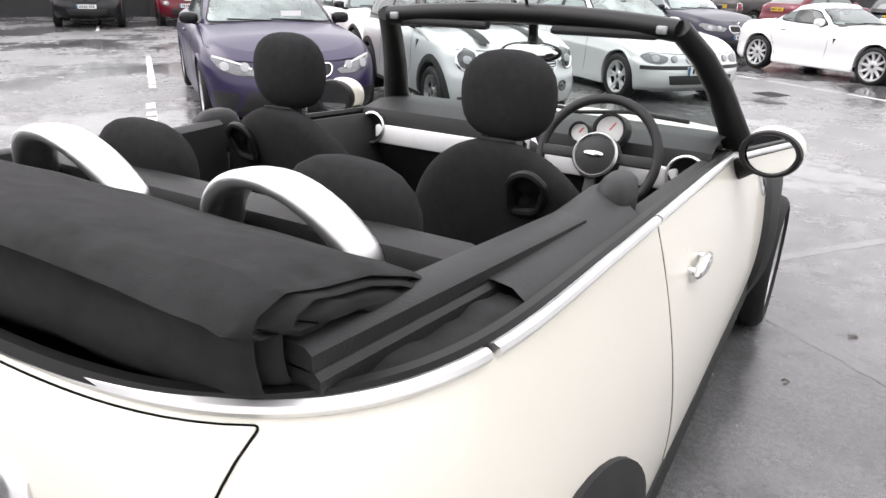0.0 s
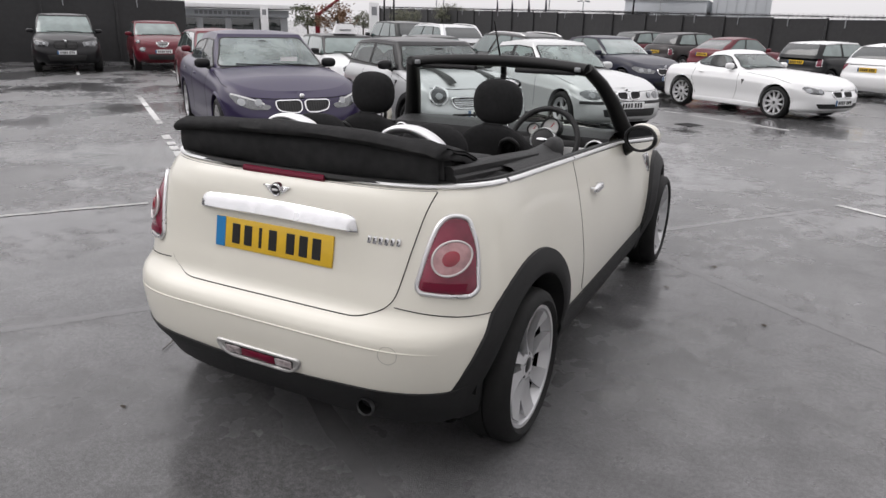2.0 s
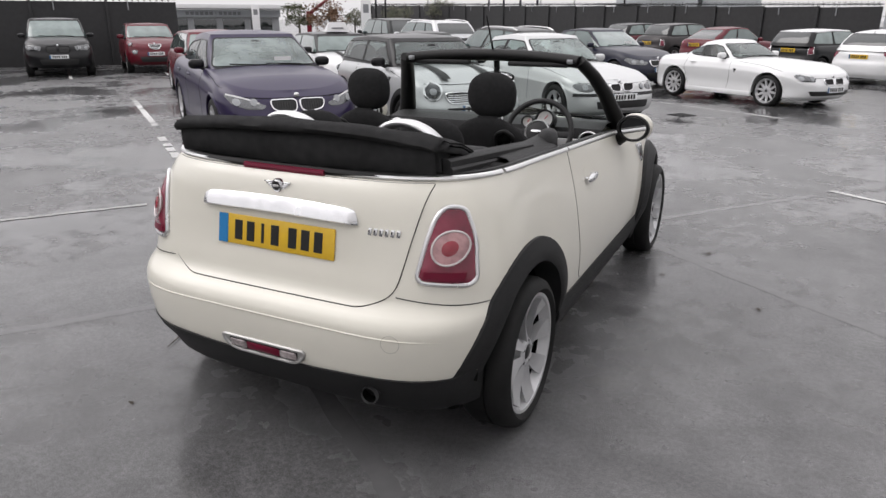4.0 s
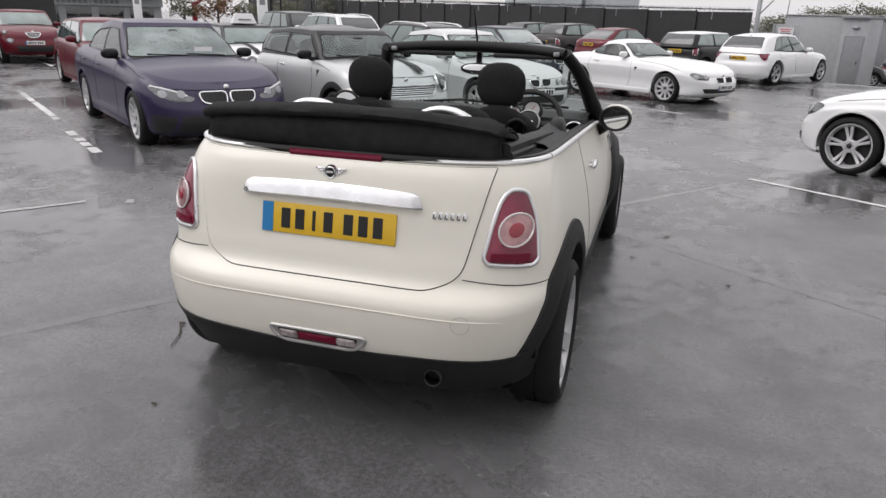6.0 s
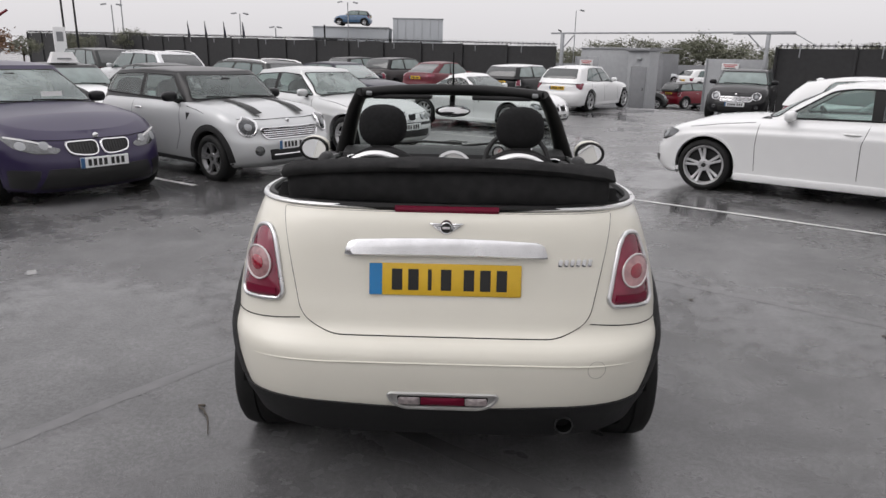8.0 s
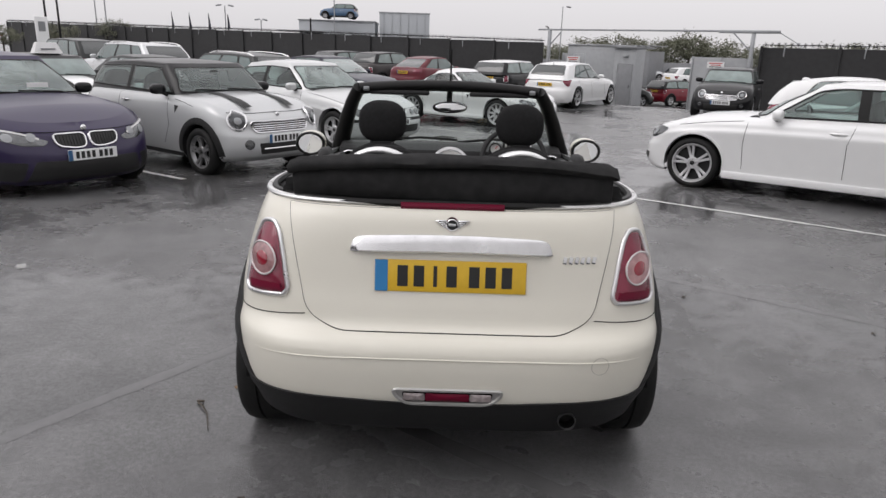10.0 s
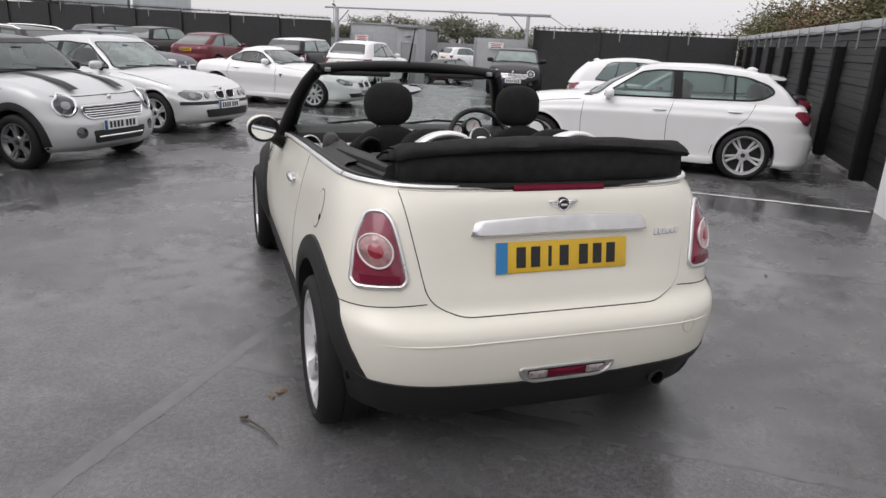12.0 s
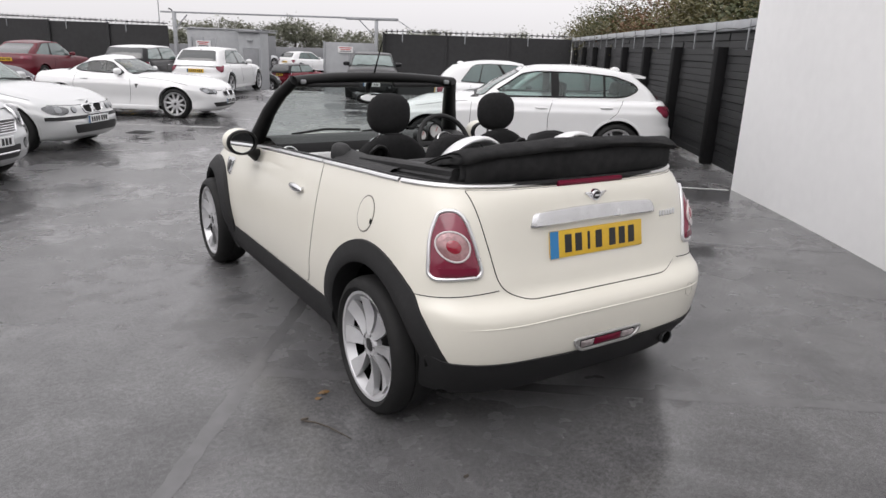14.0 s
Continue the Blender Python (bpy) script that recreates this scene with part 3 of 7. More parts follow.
def road_line(u0, v0, u1, v1, width, material, label, gaps=0.0, seed=0):
    """A painted line on the asphalt with worn, broken edges."""
    rnd = random.Random(seed)
    lift = 0.001 if material is GHOST_LINE else 0.004
    a, b = Vector((u0, v0)), Vector((u1, v1))
    n = max(2, int((b - a).length / 0.06))
    d = (b - a).normalized()
    s = Vector((-d.y, d.x))
    bm = bmesh.new()
    row, on = None, True
    for i in range(n + 1):
        p = a.lerp(b, i / n)
        w = width / 2
        if gaps and rnd.random() < gaps:
            row = None
            continue
        l, r = p + s * (w + rnd.uniform(-0.008, 0.006)), p - s * (w + rnd.uniform(-0.008, 0.006))
        pair = (bm.verts.new(on_yard(l.x, l.y, lift)), bm.verts.new(on_yard(r.x, r.y, lift)))
        if row:
            bm.faces.new((row[0], row[1], pair[1], pair[0]))
        row = pair
    ob = part("road_marking", bm, material)
    return tagged(ob, label, "road marking", kind="structure")


road_line(-1.62, 5.8, 2.6, 5.8, 0.075, WHITE_LINE, "worn white parking bay line on wet asphalt", 0.02, 1)
road_line(-1.50, 2.95, 2.6, 2.95, 0.085, GHOST_LINE, "faded blacked-out bay line on wet asphalt", 0.0, 2)
road_line(-1.50, 0.2, 2.6, 0.2, 0.085, GHOST_LINE, "faded blacked-out bay line on wet asphalt", 0.0, 3)
road_line(-1.55, -1.3, -1.55, 5.5, 0.075, GHOST_LINE, "faded blacked-out bay line on wet asphalt", 0.0, 4)
road_line(-14.7, 0.55, -9.6, 0.5, 0.10, WHITE_LINE, "broken white parking bay line", 0.06, 5)
road_line(-8.3, 0.44, -6.4, 0.42, 0.11, WHITE_LINE, "broken white parking bay line", 0.12, 6)
road_line(-4.0, -2.9, -3.98, -0.15, 0.06, WORN_LINE, "thin worn white line on wet asphalt", 0.02, 17)
road_line(-3.9, -0.1, -3.72, 0.35, 0.12, WORN_LINE, "scuffed remains of a white line", 0.35, 8)
road_line(-7.6, 3.0, -6.15, 3.02, 0.08, WHITE_LINE, "white parking bay line between cars", 0.03, 9)
road_line(-8.6, 10.4, -5.6, 10.4, 0.08, WHITE_LINE, "white parking bay line", 0.05, 10)
road_line(-26, -0.3, -21.2, -0.3, 0.09, WHITE_LINE, "white parking bay line", 0.05, 11)
road_line(-26, 2.5, -21.4, 2.5, 0.09, WHITE_LINE, "white parking bay line", 0.05, 12)

# white rendered wall beside the car
W_U = 2.65
bm = box(W_U + 0.15, -3.07, 2.4, 0.30, 17.86, 5.4, 0.01)
bmesh.ops.transform(bm, matrix=pose(0, 0, 0, 0, 0, YAW_U), verts=bm.verts)
setting("wall_east", bm, RENDER_W, "smooth white rendered building wall", "wall")


# unseen wall added at the yard's near end, behind the walk, to darken reflections
bm = box(-12.0, -13.0, 1.3, 30.0, 0.3, 2.9, 0.01)
bmesh.ops.transform(bm, matrix=pose(0, 0, 0, 0, 0, YAW_U), verts=bm.verts)
setting("wall_behind_camera", bm, FENCE_M, "unseen plain dark wall added behind the camera for reflections", "wall")


def board_fence(u, v0, v1, z_top):
    """Black boards between posts with a capping rail and brackets."""
    fence = thing("board_fence", "tall black stained board fence with posts and a grey top rail", "fence", yard_pose(u, v0))
    length = v1 - v0
    n_boards = 19
    bh = z_top / n_boards
    bay = 2.4
    nb = math.ceil(length / bay)
    proto = {}
    for k in range(nb):
        y0, y1 = k * bay, min(length, (k + 1) * bay)
        w = round(y1 - y0, 3)
        if w not in proto:
            ob = part("board", box(0, 0, 0, 0.030, w - 0.02, bh - 0.003, 0.005, 1), BLACK_BOARD)
            proto[w] = ob.data
            bpy.data.objects.remove(ob)
        for i in range(n_boards):
            b = new("board", proto[w])
            b.parent = fence
            b.matrix_basis = pose(0.03 + 0.006 * ((i + k) % 3), (y0 + y1) / 2, 0.02 + bh * (i + 0.5), 0, 4, 0)
        part("post", box(-0.05, y0 + 0.1, z_top / 2 - 0.14, 0.15, 0.20, z_top - 0.28, 0.015), BLACK_POST, fence)
        for f in (0.2, 0.62):
            yb = y0 + bay * f
            if yb < length:
                part("bracket", box(-0.050, yb, z_top - 0.12, 0.02, 0.035, 0.40, 0.004, 1), GALV, fence)
    part("backing", box(0.075, length / 2, z_top / 2, 0.02, length, z_top - 0.02), GAP, fence)
    rail = box(0, length / 2, 0, 0.028, length, 0.15, 0.008)
    bmesh.ops.transform(rail, matrix=pose(0.0, 0, z_top + 0.01, 0, 14, 0), verts=rail.verts)
    part("top_rail", rail, GALV, fence)
    wire = []
    for k in range(int(length / 0.6) + 1):
        wire.append((-0.06, min(length, k * 0.6), z_top - 0.02 - 0.03 * (k % 2)))
    part("cable", tube(wire, 0.006, 5), TRIM, fence)
    return fence


board_fence(3.0, 5.4, 26.4, 2.0)


def spiked_fence(u0, v0, u1, v1, z_top, seed=0, z_end=None):
    """Black sheeted steel fence with rotating spikes along its top."""
    a, b = yard(u0, v0), yard(u1, v1)
    d = b - a
    ang = math.degrees(math.atan2(d.y, d.x))
    fence = thing("steel_fence", "long black sheeted security fence with anti-climb spikes along the top", "fence", pose(a.x, a.y, 0, 0, 0, ang))
    n = max(1, round(d.length / 2.5))
    w = d.length / n
    z_end = z_end or z_top

    def tz(x):
        return z_top + (z_end - z_top) * x / d.length

    for i in range(n):
        h = tz((i + 0.5) * w)
        part("panel", box((i + 0.5) * w, 0, h / 2 - 0.3, w - 0.03, 0.05, h + 0.6, 0.01, 1), FENCE_M, fence)
        part("post", box(i * w, -0.06, h / 2 - 0.27, 0.09, 0.09, h + 0.66, 0.01, 1), FENCE_M, fence)
        part("spike_bracket", box((i + 0.3) * w, -0.045, h - 0.10, 0.04, 0.03, 0.42, 0.006, 1), GALV, fence)
    rail = tube([(0, 0, tz(0) + 0.10), (d.length, 0, tz(d.length) + 0.10)], 0.018, 6)
    m = int(d.length / 0.22)
    rnd = random.Random(seed)
    for i in range(m):
        x = (i + 0.5) * 0.22
        t = rnd.uniform(0, 1)
        for k in range(3):
            c, s = math.cos(t + k * math.pi / 3), math.sin(t + k * math.pi / 3)
            tube([(x - 0.05 * c, -0.10 * c, tz(x) + 0.10 - 0.10 * s), (x + 0.05 * c, 0.10 * c, tz(x) + 0.10 + 0.10 * s)], 0.012, 3, bm=rail)
    tagged(part("spike_rail", rail, TRIM, fence), kind="stuff")
    return fence


spiked_fence(-64, 26.5, -13.3, 26.5, 2.76, 1, 1.96)
spiked_fence(-4.3, 26.5, 3.4, 26.5, 1.95, 2, 1.97)
spiked_fence(-28, -24, -28, 3.9, 2.15, 3)



# ---- the cream convertible ----
car = thing("convertible_car", "cream white two-door convertible with its black soft top folded down", "car")
HUB_R, HUB_F, HUB_Z, TYRE_R = 0.49, 2.92, 0.298, 0.302

ZB = 0.27
belt = curve((-0.2, 1.036), (0.1, 1.034), (0.4, 1.026), (1.15, 0.985), (2.1, 0.925), (2.6, 0.875), (3.1, 0.82), (3.55, 0.74))


def by_z(*pts):
    """A curve given by heights at the rear, as a function of the level."""
    return curve(*[((z - ZB) / (1.036 - ZB), w) for z, w in pts])


# half widths at these heights, smoothed into one sweep
WAIST = np.polyfit([(z - ZB) / (1.036 - ZB) for z in (0.27, 0.36, 0.48, 0.60, 0.72, 0.82, 0.92, 0.985, 1.036)],
                   [0.785, 0.806, 0.818, 0.818, 0.808, 0.788, 0.760, 0.740, 0.724], 4)
hull = Hull(ZB, belt,
            lambda v: float(np.polyval(WAIST, v)),
            by_z((0.27, -0.03), (0.33, -0.075), (0.40, -0.108), (0.50, -0.115), (0.555, -0.112), (0.59, -0.095), (0.615, -0.06), (0.64, -0.035), (0.70, -0.018), (0.75, -0.004),
                 (0.86, 0.016), (0.95, 0.032), (1.0, 0.05), (1.036, 0.085)),
            by_z((0.27, 3.45), (0.40, 3.58), (0.6, 3.58), (0.8, 3.52), (0.95, 3.40), (1.036, 3.2)),
            n_rear=by_z((0.27, 4.2), (0.6, 4.6), (0.75, 4.75), (0.93, 4.45), (1.036, 4.0)), n_front=2.8, y_rear=0.75, y_front=2.75)
LEFT, RIGHT, BACK = hull.side(-1), hull.side(1), hull.end()

body = hull.skin(104, 60, 0.085)
for yc in (HUB_R, HUB_F):
    cut_arch(body, yc, HUB_Z, 0.40)
body = part("body", body, CREAM, car, "cream white painted body shell", sharp=50)
part("bonnet", hull.deck(2.16, 3.25, lambda y: 0.05 * min(1, max(0, 3.2 - y) * 3), 104), CREAM, car)
part("floor_pan", box(0, 1.6, 0.24, 1.36, 3.0, 0.08, 0.03), GAP, car)

# tailgate
tg = rounded([(-0.572, 1.022), (-0.548, 0.90), (-0.497, 0.668), (-0.40, 0.618), (0.40, 0.618), (0.497, 0.668), (0.548, 0.90), (0.572, 1.022)],
             [0.004, 0.1, 0.05, 0.10, 0.10, 0.05, 0.1, 0.004], 6)
tgd = dense(tg, 0.03, True)
tailgate = part("tailgate", patch(BACK, tgd, 0.0035, 0.0, 0.008, rings=(0.1, 0.2, 0.3, 0.4, 0.5, 0.6, 0.7, 0.8, 0.88, 0.94, 0.98)), CREAM, car)
part("panel_gap", band(BACK, tgd, 0.0065, 0.0012, True), GAP, tailgate)

# chrome strip round the rim of the cockpit
rim_pts = [hull.ring(a, 1.0) for a in np.linspace(0, 0.35 + 0.3 * (2.16 - 0.75) / 2.0, 260)]


def rim_side(sg, lift=0.004, inset=0.0):
    return [Vector((sg * (p.x - inset), p.y, p.z + lift)) for p in rim_pts]


for sg in (-1, 1):
    pts = [p for p in rim_side(sg, 0.004) if abs(p.x) > 0.18]
    gapped = [[p for p in pts if p.y < 0.398], [p for p in pts if 0.402 < p.y < 1.138], [p for p in pts if p.y > 1.144]]
    for k, run in enumerate(gapped):
        if len(run) > 1:
            part("chrome_strip", tube(run, 0.0112, 8, squash=0.9), SATIN, car)
    seal = [p + Vector((0, 0, 0.006)) for p in rim_side(sg, 0.0, 0.022)]
    part("window_seal", tube(seal, 0.014, 6), TRIM, car)
top_strip = [BACK(x, 1.030) + Vector((0, -0.002, 0.004)) for x in np.linspace(-0.178, 0.178, 13)]
part("brake_light", tube(top_strip, 0.0145, 8, squash=0.95), LENS_DEEP, car, "red high-level brake light strip")

# tail lamps
for sg in (-1, 1):
    out = [(0.624, 0.956), (0.672, 0.948), (0.712, 0.855), (0.733, 0.722), (0.720, 0.704), (0.580, 0.716), (0.566, 0.736), (0.588, 0.865), (0.602, 0.925)]
    path = dense(rounded([(sg * x, z) for x, z in out], 0.060, 7), 0.015, True)
    lamp = part("tail_lamp", patch(BACK, path, 0.006, 0.018, 0.01), LENS_RED, car, "red tail lamp with a chrome surround")
    part("lamp_surround", ring_on(BACK, path, 0.0088, 0.0045, sides=10), LAMP_CHROME, lamp, "chrome surround")
    c = (sg * 0.650, 0.826)
    def disc(r, e=1.12):
        return [(c[0] + r * math.cos(k * math.tau / 36), c[1] + e * r * math.sin(k * math.tau / 36)) for k in range(36)]
    part("clear_lens", patch(BACK, disc(0.047), 0.0235, 0.005, 0.006, rings=(0.15, 0.3, 0.45, 0.6, 0.75, 0.9)), LENS_RADIAL, lamp)
    part("clear_ring", ring_on(BACK, disc(0.0475), 0.0038, 0.0245, sides=8), LENS_RIM, lamp, "clear ring round the lamp's lens")
    part("lamp_centre", patch(BACK, disc(0.021), 0.0295, 0.004, 0.004), LENS_BRIGHT, lamp)
    part("lower_lens", patch(BACK, dense([(sg * 0.586, 0.730), (sg * 0.700, 0.722), (sg * 0.704, 0.746), (sg * 0.588, 0.752)], 0.015, True), 0.0185, 0.0, 0.004), LENS_DEEP, lamp)
    # seam between wing and bumper
    seam = dense([(sg * 0.503, 0.660), (sg * 0.60, 0.650), (sg * 0.70, 0.640), (sg * 0.795, 0.632)], 0.02)
    part("panel_gap", band(BACK, seam, 0.0034, 0.001), GAP, body)

# plate, chrome bar, badge, script
plate = part("number_plate", box(0, 0, 0, 0.52, 0.008, 0.111, 0.004, 2), PLATE_Y, car, "yellow number plate with a blue band")
plate.matrix_basis = pose(0, 0.000, 0.805, -10, 0, 0)
part("blue_band", box(-0.238, -0.0045, 0, 0.044, 0.003, 0.109, 0.001, 1), PLATE_B, plate)
for k in range(7):
    part("dark_bar", box(-0.165 + 0.056 * k + (0.022 if k > 3 else 0), -0.0045, 0.0, 0.013 if k == 2 else 0.036, 0.003, 0.073, 0.001, 1), INK, plate)
bar = []
for i in range(41):
    t = -1 + i / 20
    e = abs(t)
    end = max(0, (e - 0.94) / 0.06)
    up, down = 0.029 * (1 - 0.12 * e ** 3) * (1 - 0.30 * end ** 2), 0.030 * (1 - 0.10 * e ** 3)
    out = 0.030 * (1 - 0.25 * e ** 6 - 0.3 * end ** 2)
    row = []
    for wide, dy, dz in ((0.330, 0.02, up), (0.331, -0.20 * out, up * 0.97), (0.336, -0.45 * out, up * 0.70), (0.342, -0.76 * out, -0.1 * down), (0.347, -out, -0.75 * down), (0.348, -0.9 * out, -0.93 * down), (0.347, -0.6 * out, -down), (0.346, 0.02, -down)):
        row.append(BACK(wide * t, 0.918 - 0.008 * e * e) + Vector((0, dy, dz)))
    bar.append(row)
part("boot_handle", grid(bar, wrap_u=True, caps=True), HANDLE_M, car, "long chrome tailgate handle")
badge = part("badge", lathe([(0.001, -0.016), (0.016, -0.016), (0.019, -0.013), (0.0225, -0.014), (0.0245, -0.010), (0.0245, 0.004)], 28, "y"), CHROME, car, "round winged chrome badge")
badge.location = BACK(0, 0.982)
part("badge_disc", lathe([(0.001, -0.0172), (0.0165, -0.0172), (0.0175, -0.014)], 24, "y"), INK, badge)
part("badge_bar", box(0, -0.018, 0, 0.026, 0.002, 0.008, 0.001, 1), SATIN, badge)
for sg in (-1, 1):
    wing = bmesh.new()
    for row in range(4):
        z = 0.011 - 0.007 * row
        x1 = 0.058 - 0.009 * row
        box(sg * (0.02 + x1) / 2, -0.006, z, x1 - 0.02, 0.010, 0.0058, 0.002, 1, bm=wing)
    part("wing", wing, CHROME, badge)
for k in range(6):
    x = 0.392 + 0.0205 * k
    sl = box(0, 0, 0, 0.0145, 0.006, 0.026, 0.003, 2)
    p = BACK(x, 0.868)
    bmesh.ops.transform(sl, matrix=pose(p.x, p.y - 0.005, 0.868, -8, 10, 0), verts=sl.verts)
    part("chrome_script_bar", sl, CHROME, tailgate)

# bumper: fog lamp, lower valance, crease, towing cover, exhaust
fog_path = dense(rounded([(-0.19, 0.432), (0.19, 0.432), (0.175, 0.400), (0.135, 0.376), (-0.135, 0.376), (-0.175, 0.400)], 0.022, 4), 0.02, True)
fog = part("fog_lamp", patch(BACK, fog_path, 0.003, 0.0, 0.01), FOG_FRAME, car, "fog lamp in a grey frame")
part("lamp_surround", ring_on(BACK, fog_path, 0.007, 0.004), FOG_FRAME, fog)
well = dense(rounded([(-0.157, 0.424), (0.157, 0.424), (0.150, 0.386), (-0.150, 0.386)], 0.010, 3), 0.02, True)
part("lamp_recess", patch(BACK, well, 0.0048, 0.0, 0.003), GAP, fog)
for x0, x1, mt, nm in ((-0.152, -0.077, LENS_PINK, "clear_lens"), (-0.075, 0.075, LENS_DEEP, "red_lens"), (0.077, 0.152, LENS_PINK, "clear_lens")):
    pl = dense(rounded([(x0, 0.420), (x1, 0.420), (x1, 0.390), (x0, 0.390)], 0.006, 3), 0.02, True)
    part(nm, patch(BACK, pl, 0.006, 0.006, 0.004), mt, fog)
tow = [(0.522 + 0.031 * math.cos(k * math.tau / 24), 0.525 + 0.031 * math.sin(k * math.tau / 24)) for k in range(24)]
part("towing_cover", band(BACK, tow, 0.0022, 0.0006, True), mat("grey_gap", (0.44, 0.425, 0.375), 0.7), car)
crease = dense([(-0.68, 0.534), (-0.3, 0.543), (0.3, 0.543), (0.68, 0.534)], 0.02)
part("bumper_crease", tube([BACK(*p) + Vector((0, -0.0005, 0)) for p in crease], [0.0030 * min(1, 0.05 + k / 8, 0.05 + (len(crease) - 1 - k) / 8) for k in range(len(crease))], 8), CREAM, car)

val = []
for i in range(61):
    s = -1 + 2 * i / 60
    a = abs(s) * 0.204
    row = []
    rise = 0.075 * max(0, (a - 0.172) / 0.032) ** 2.2
    mid = math.exp(-(a / 0.075) ** 4)
    for v, o in ((0.155 - 0.015 * mid + rise, -0.004), (0.150 - 0.015 * mid + rise, 0.006), (0.10, 0.008), (0.03, 0.006), (-0.045, -0.008), (-0.07, -0.03), (-0.075, -0.20)):
        p = hull.ring(a, max(0, v))
        q = hull.ring(max(0, a - 0.01), max(0, v))
        out = Vector((p.x, (p.y - 0.9) * 0.8, 0)).normalized()
        row.append(Vector((math.copysign(p.x, s) if a else 0, p.y, p.z + min(0, v) * 0.8)) + Vector((math.copysign(out.x, s) if a else 0, out.y, 0)) * o)
    val.append(row)
part("rear_valance", grid(val), PLASTIC, car, "black plastic lower bumper")
for sg, nm in ((-1, LEFT), (1, RIGHT)):
    part("wheel_arch_trim", arch_band(nm, HUB_R, HUB_Z, 0.368, 0.462, 0.018, -14, 184, flare=0.022), PLASTIC, car, "black plastic wheel arch trim")
    part("wheel_arch_trim", arch_band(nm, HUB_F, HUB_Z, 0.366, 0.462, 0.046, -20, 192), PLASTIC, car, "black plastic wheel arch trim")
    part("wheel_well", arch_liner(HUB_R, HUB_Z, 0.39, sg * 0.50, sg * 0.755), GAP, car)
    part("wheel_well", arch_liner(HUB_F, HUB_Z, 0.39, sg * 0.50, sg * 0.755), GAP, car)
    sill = []
    for i in range(25):
        y = 0.86 + (2.62 - 0.86) * i / 24
        x = sg * hull.half(y, 0.1)
        sill.append([(x - sg * 0.01, y, 0.375), (x + sg * 0.010, y, 0.365), (x + sg * 0.014, y, 0.30), (x - sg * 0.02, y, 0.215), (x - sg * 0.16, y, 0.20)])
    part("sill", grid(sill), PLASTIC, car, "black plastic side sill")
    door = dense(rounded([(1.140, 0.980), (1.105, 0.76), (1.10, 0.64), (1.150, 0.378), (2.34, 0.378), (2.47, 0.62), (2.32, 0.86), (2.30, 0.905)], [0.01, 0.1, 0.1, 0.06, 0.08, 0.1, 0.1, 0.01], 5), 0.04, True)
    dr = part("door", patch(nm, door, 0.0025, 0.0, 0.006, rings=(0.15, 0.3, 0.45, 0.6, 0.75, 0.88, 0.96)), CREAM, car)
    part("panel_gap", band(nm, door, 0.007, 0.0008, True), GAP, dr)
    c = nm(1.35, 0.835)
    hd = ball((c.x + sg * 0.028, 1.355, 0.828), (0.015, 0.085, 0.021), 16, 8)
    handle = part("door_handle", hd, CHROME, dr, "chrome door handle")
    for dy in (-0.055, 0.055):
        part("handle_mount", box(c.x + sg * 0.010, 1.355 + dy, 0.828, 0.03, 0.02, 0.018, 0.005), CHROME, handle)
    dish = [(1.330 + 0.036 * math.cos(k * math.tau / 20), 0.842 + 0.036 * math.sin(k * math.tau / 20)) for k in range(20)]
    part("grip_dish", patch(nm, dish, 0.0030, -0.004, 0.001), CREAM, dr)
    # side repeater
    rep = dense(rounded([(2.52, 0.80), (2.70, 0.785), (2.65, 0.70), (2.56, 0.68)], 0.025, 4), 0.02, True)
    rp = part("side_repeater", patch(nm, rep, 0.006, 0.004), CHROME, car, "chrome side repeater grille")
    rep2 = [(2.61 + 0.034 * math.cos(k * math.tau / 16), 0.742 + 0.034 * math.sin(k * math.tau / 16)) for k in range(16)]
    part("repeater_lens", patch(nm, rep2, 0.011, 0.004), INK, rp)
flap_ring = [(0.585 + 0.070 * math.cos(k * math.tau / 36), 0.858 + 0.074 * math.sin(k * math.tau / 36)) for k in range(36)]
flap = [(0.585 + 0.067 * math.cos(k * math.tau / 36), 0.858 + 0.071 * math.sin(k * math.tau / 36)) for k in range(36)]
fl = part("fuel_flap", patch(LEFT, flap, 0.0025, 0.0, 0.004), CREAM, car)
part("panel_gap", band(LEFT, flap_ring, 0.006, 0.0012, True), mat("flap_gap", (0.16, 0.15, 0.13), 0.8), fl)
part("flap_notch", patch(LEFT, [(0.525 + 0.008 * math.cos(k * math.tau / 10), 0.838 + 0.012 * math.sin(k * math.tau / 10)) for k in range(10)], 0.004), GAP, fl)

pipe = part("exhaust", lathe([(0.030, 0.34), (0.036, 0.25), (0.036, 0.006), (0.033, 0.002), (0.032, 0.2), (0.001, 0.22)], 28, "y"), STEEL, car, "round exhaust tip with a bright lip")
part("exhaust_lip", lathe([(0.0365, 0.016), (0.038, 0.004), (0.0355, -0.002), (0.033, 0.002), (0.0325, 0.012)], 28, "y"), STEEL_LIP, pipe)
part("exhaust_bore", lathe([(0.0315, 0.004), (0.031, 0.1), (0.001, 0.11)], 28, "y"), GAP, pipe)
pipe.location = (0.426, -0.078, 0.303)
pipe.scale = (0.86, 1, 0.86)

hero_wheel = wheel_meshes(TYRE_R, 0.236, 0.20, 8, "petal", ALLOY)
for x in (-0.728, 0.728):
    fit_wheel(car, x, HUB_R, HUB_Z, hero_wheel, 6)
    fit_wheel(car, x * 1.055, HUB_F, HUB_Z, hero_wheel, 20)

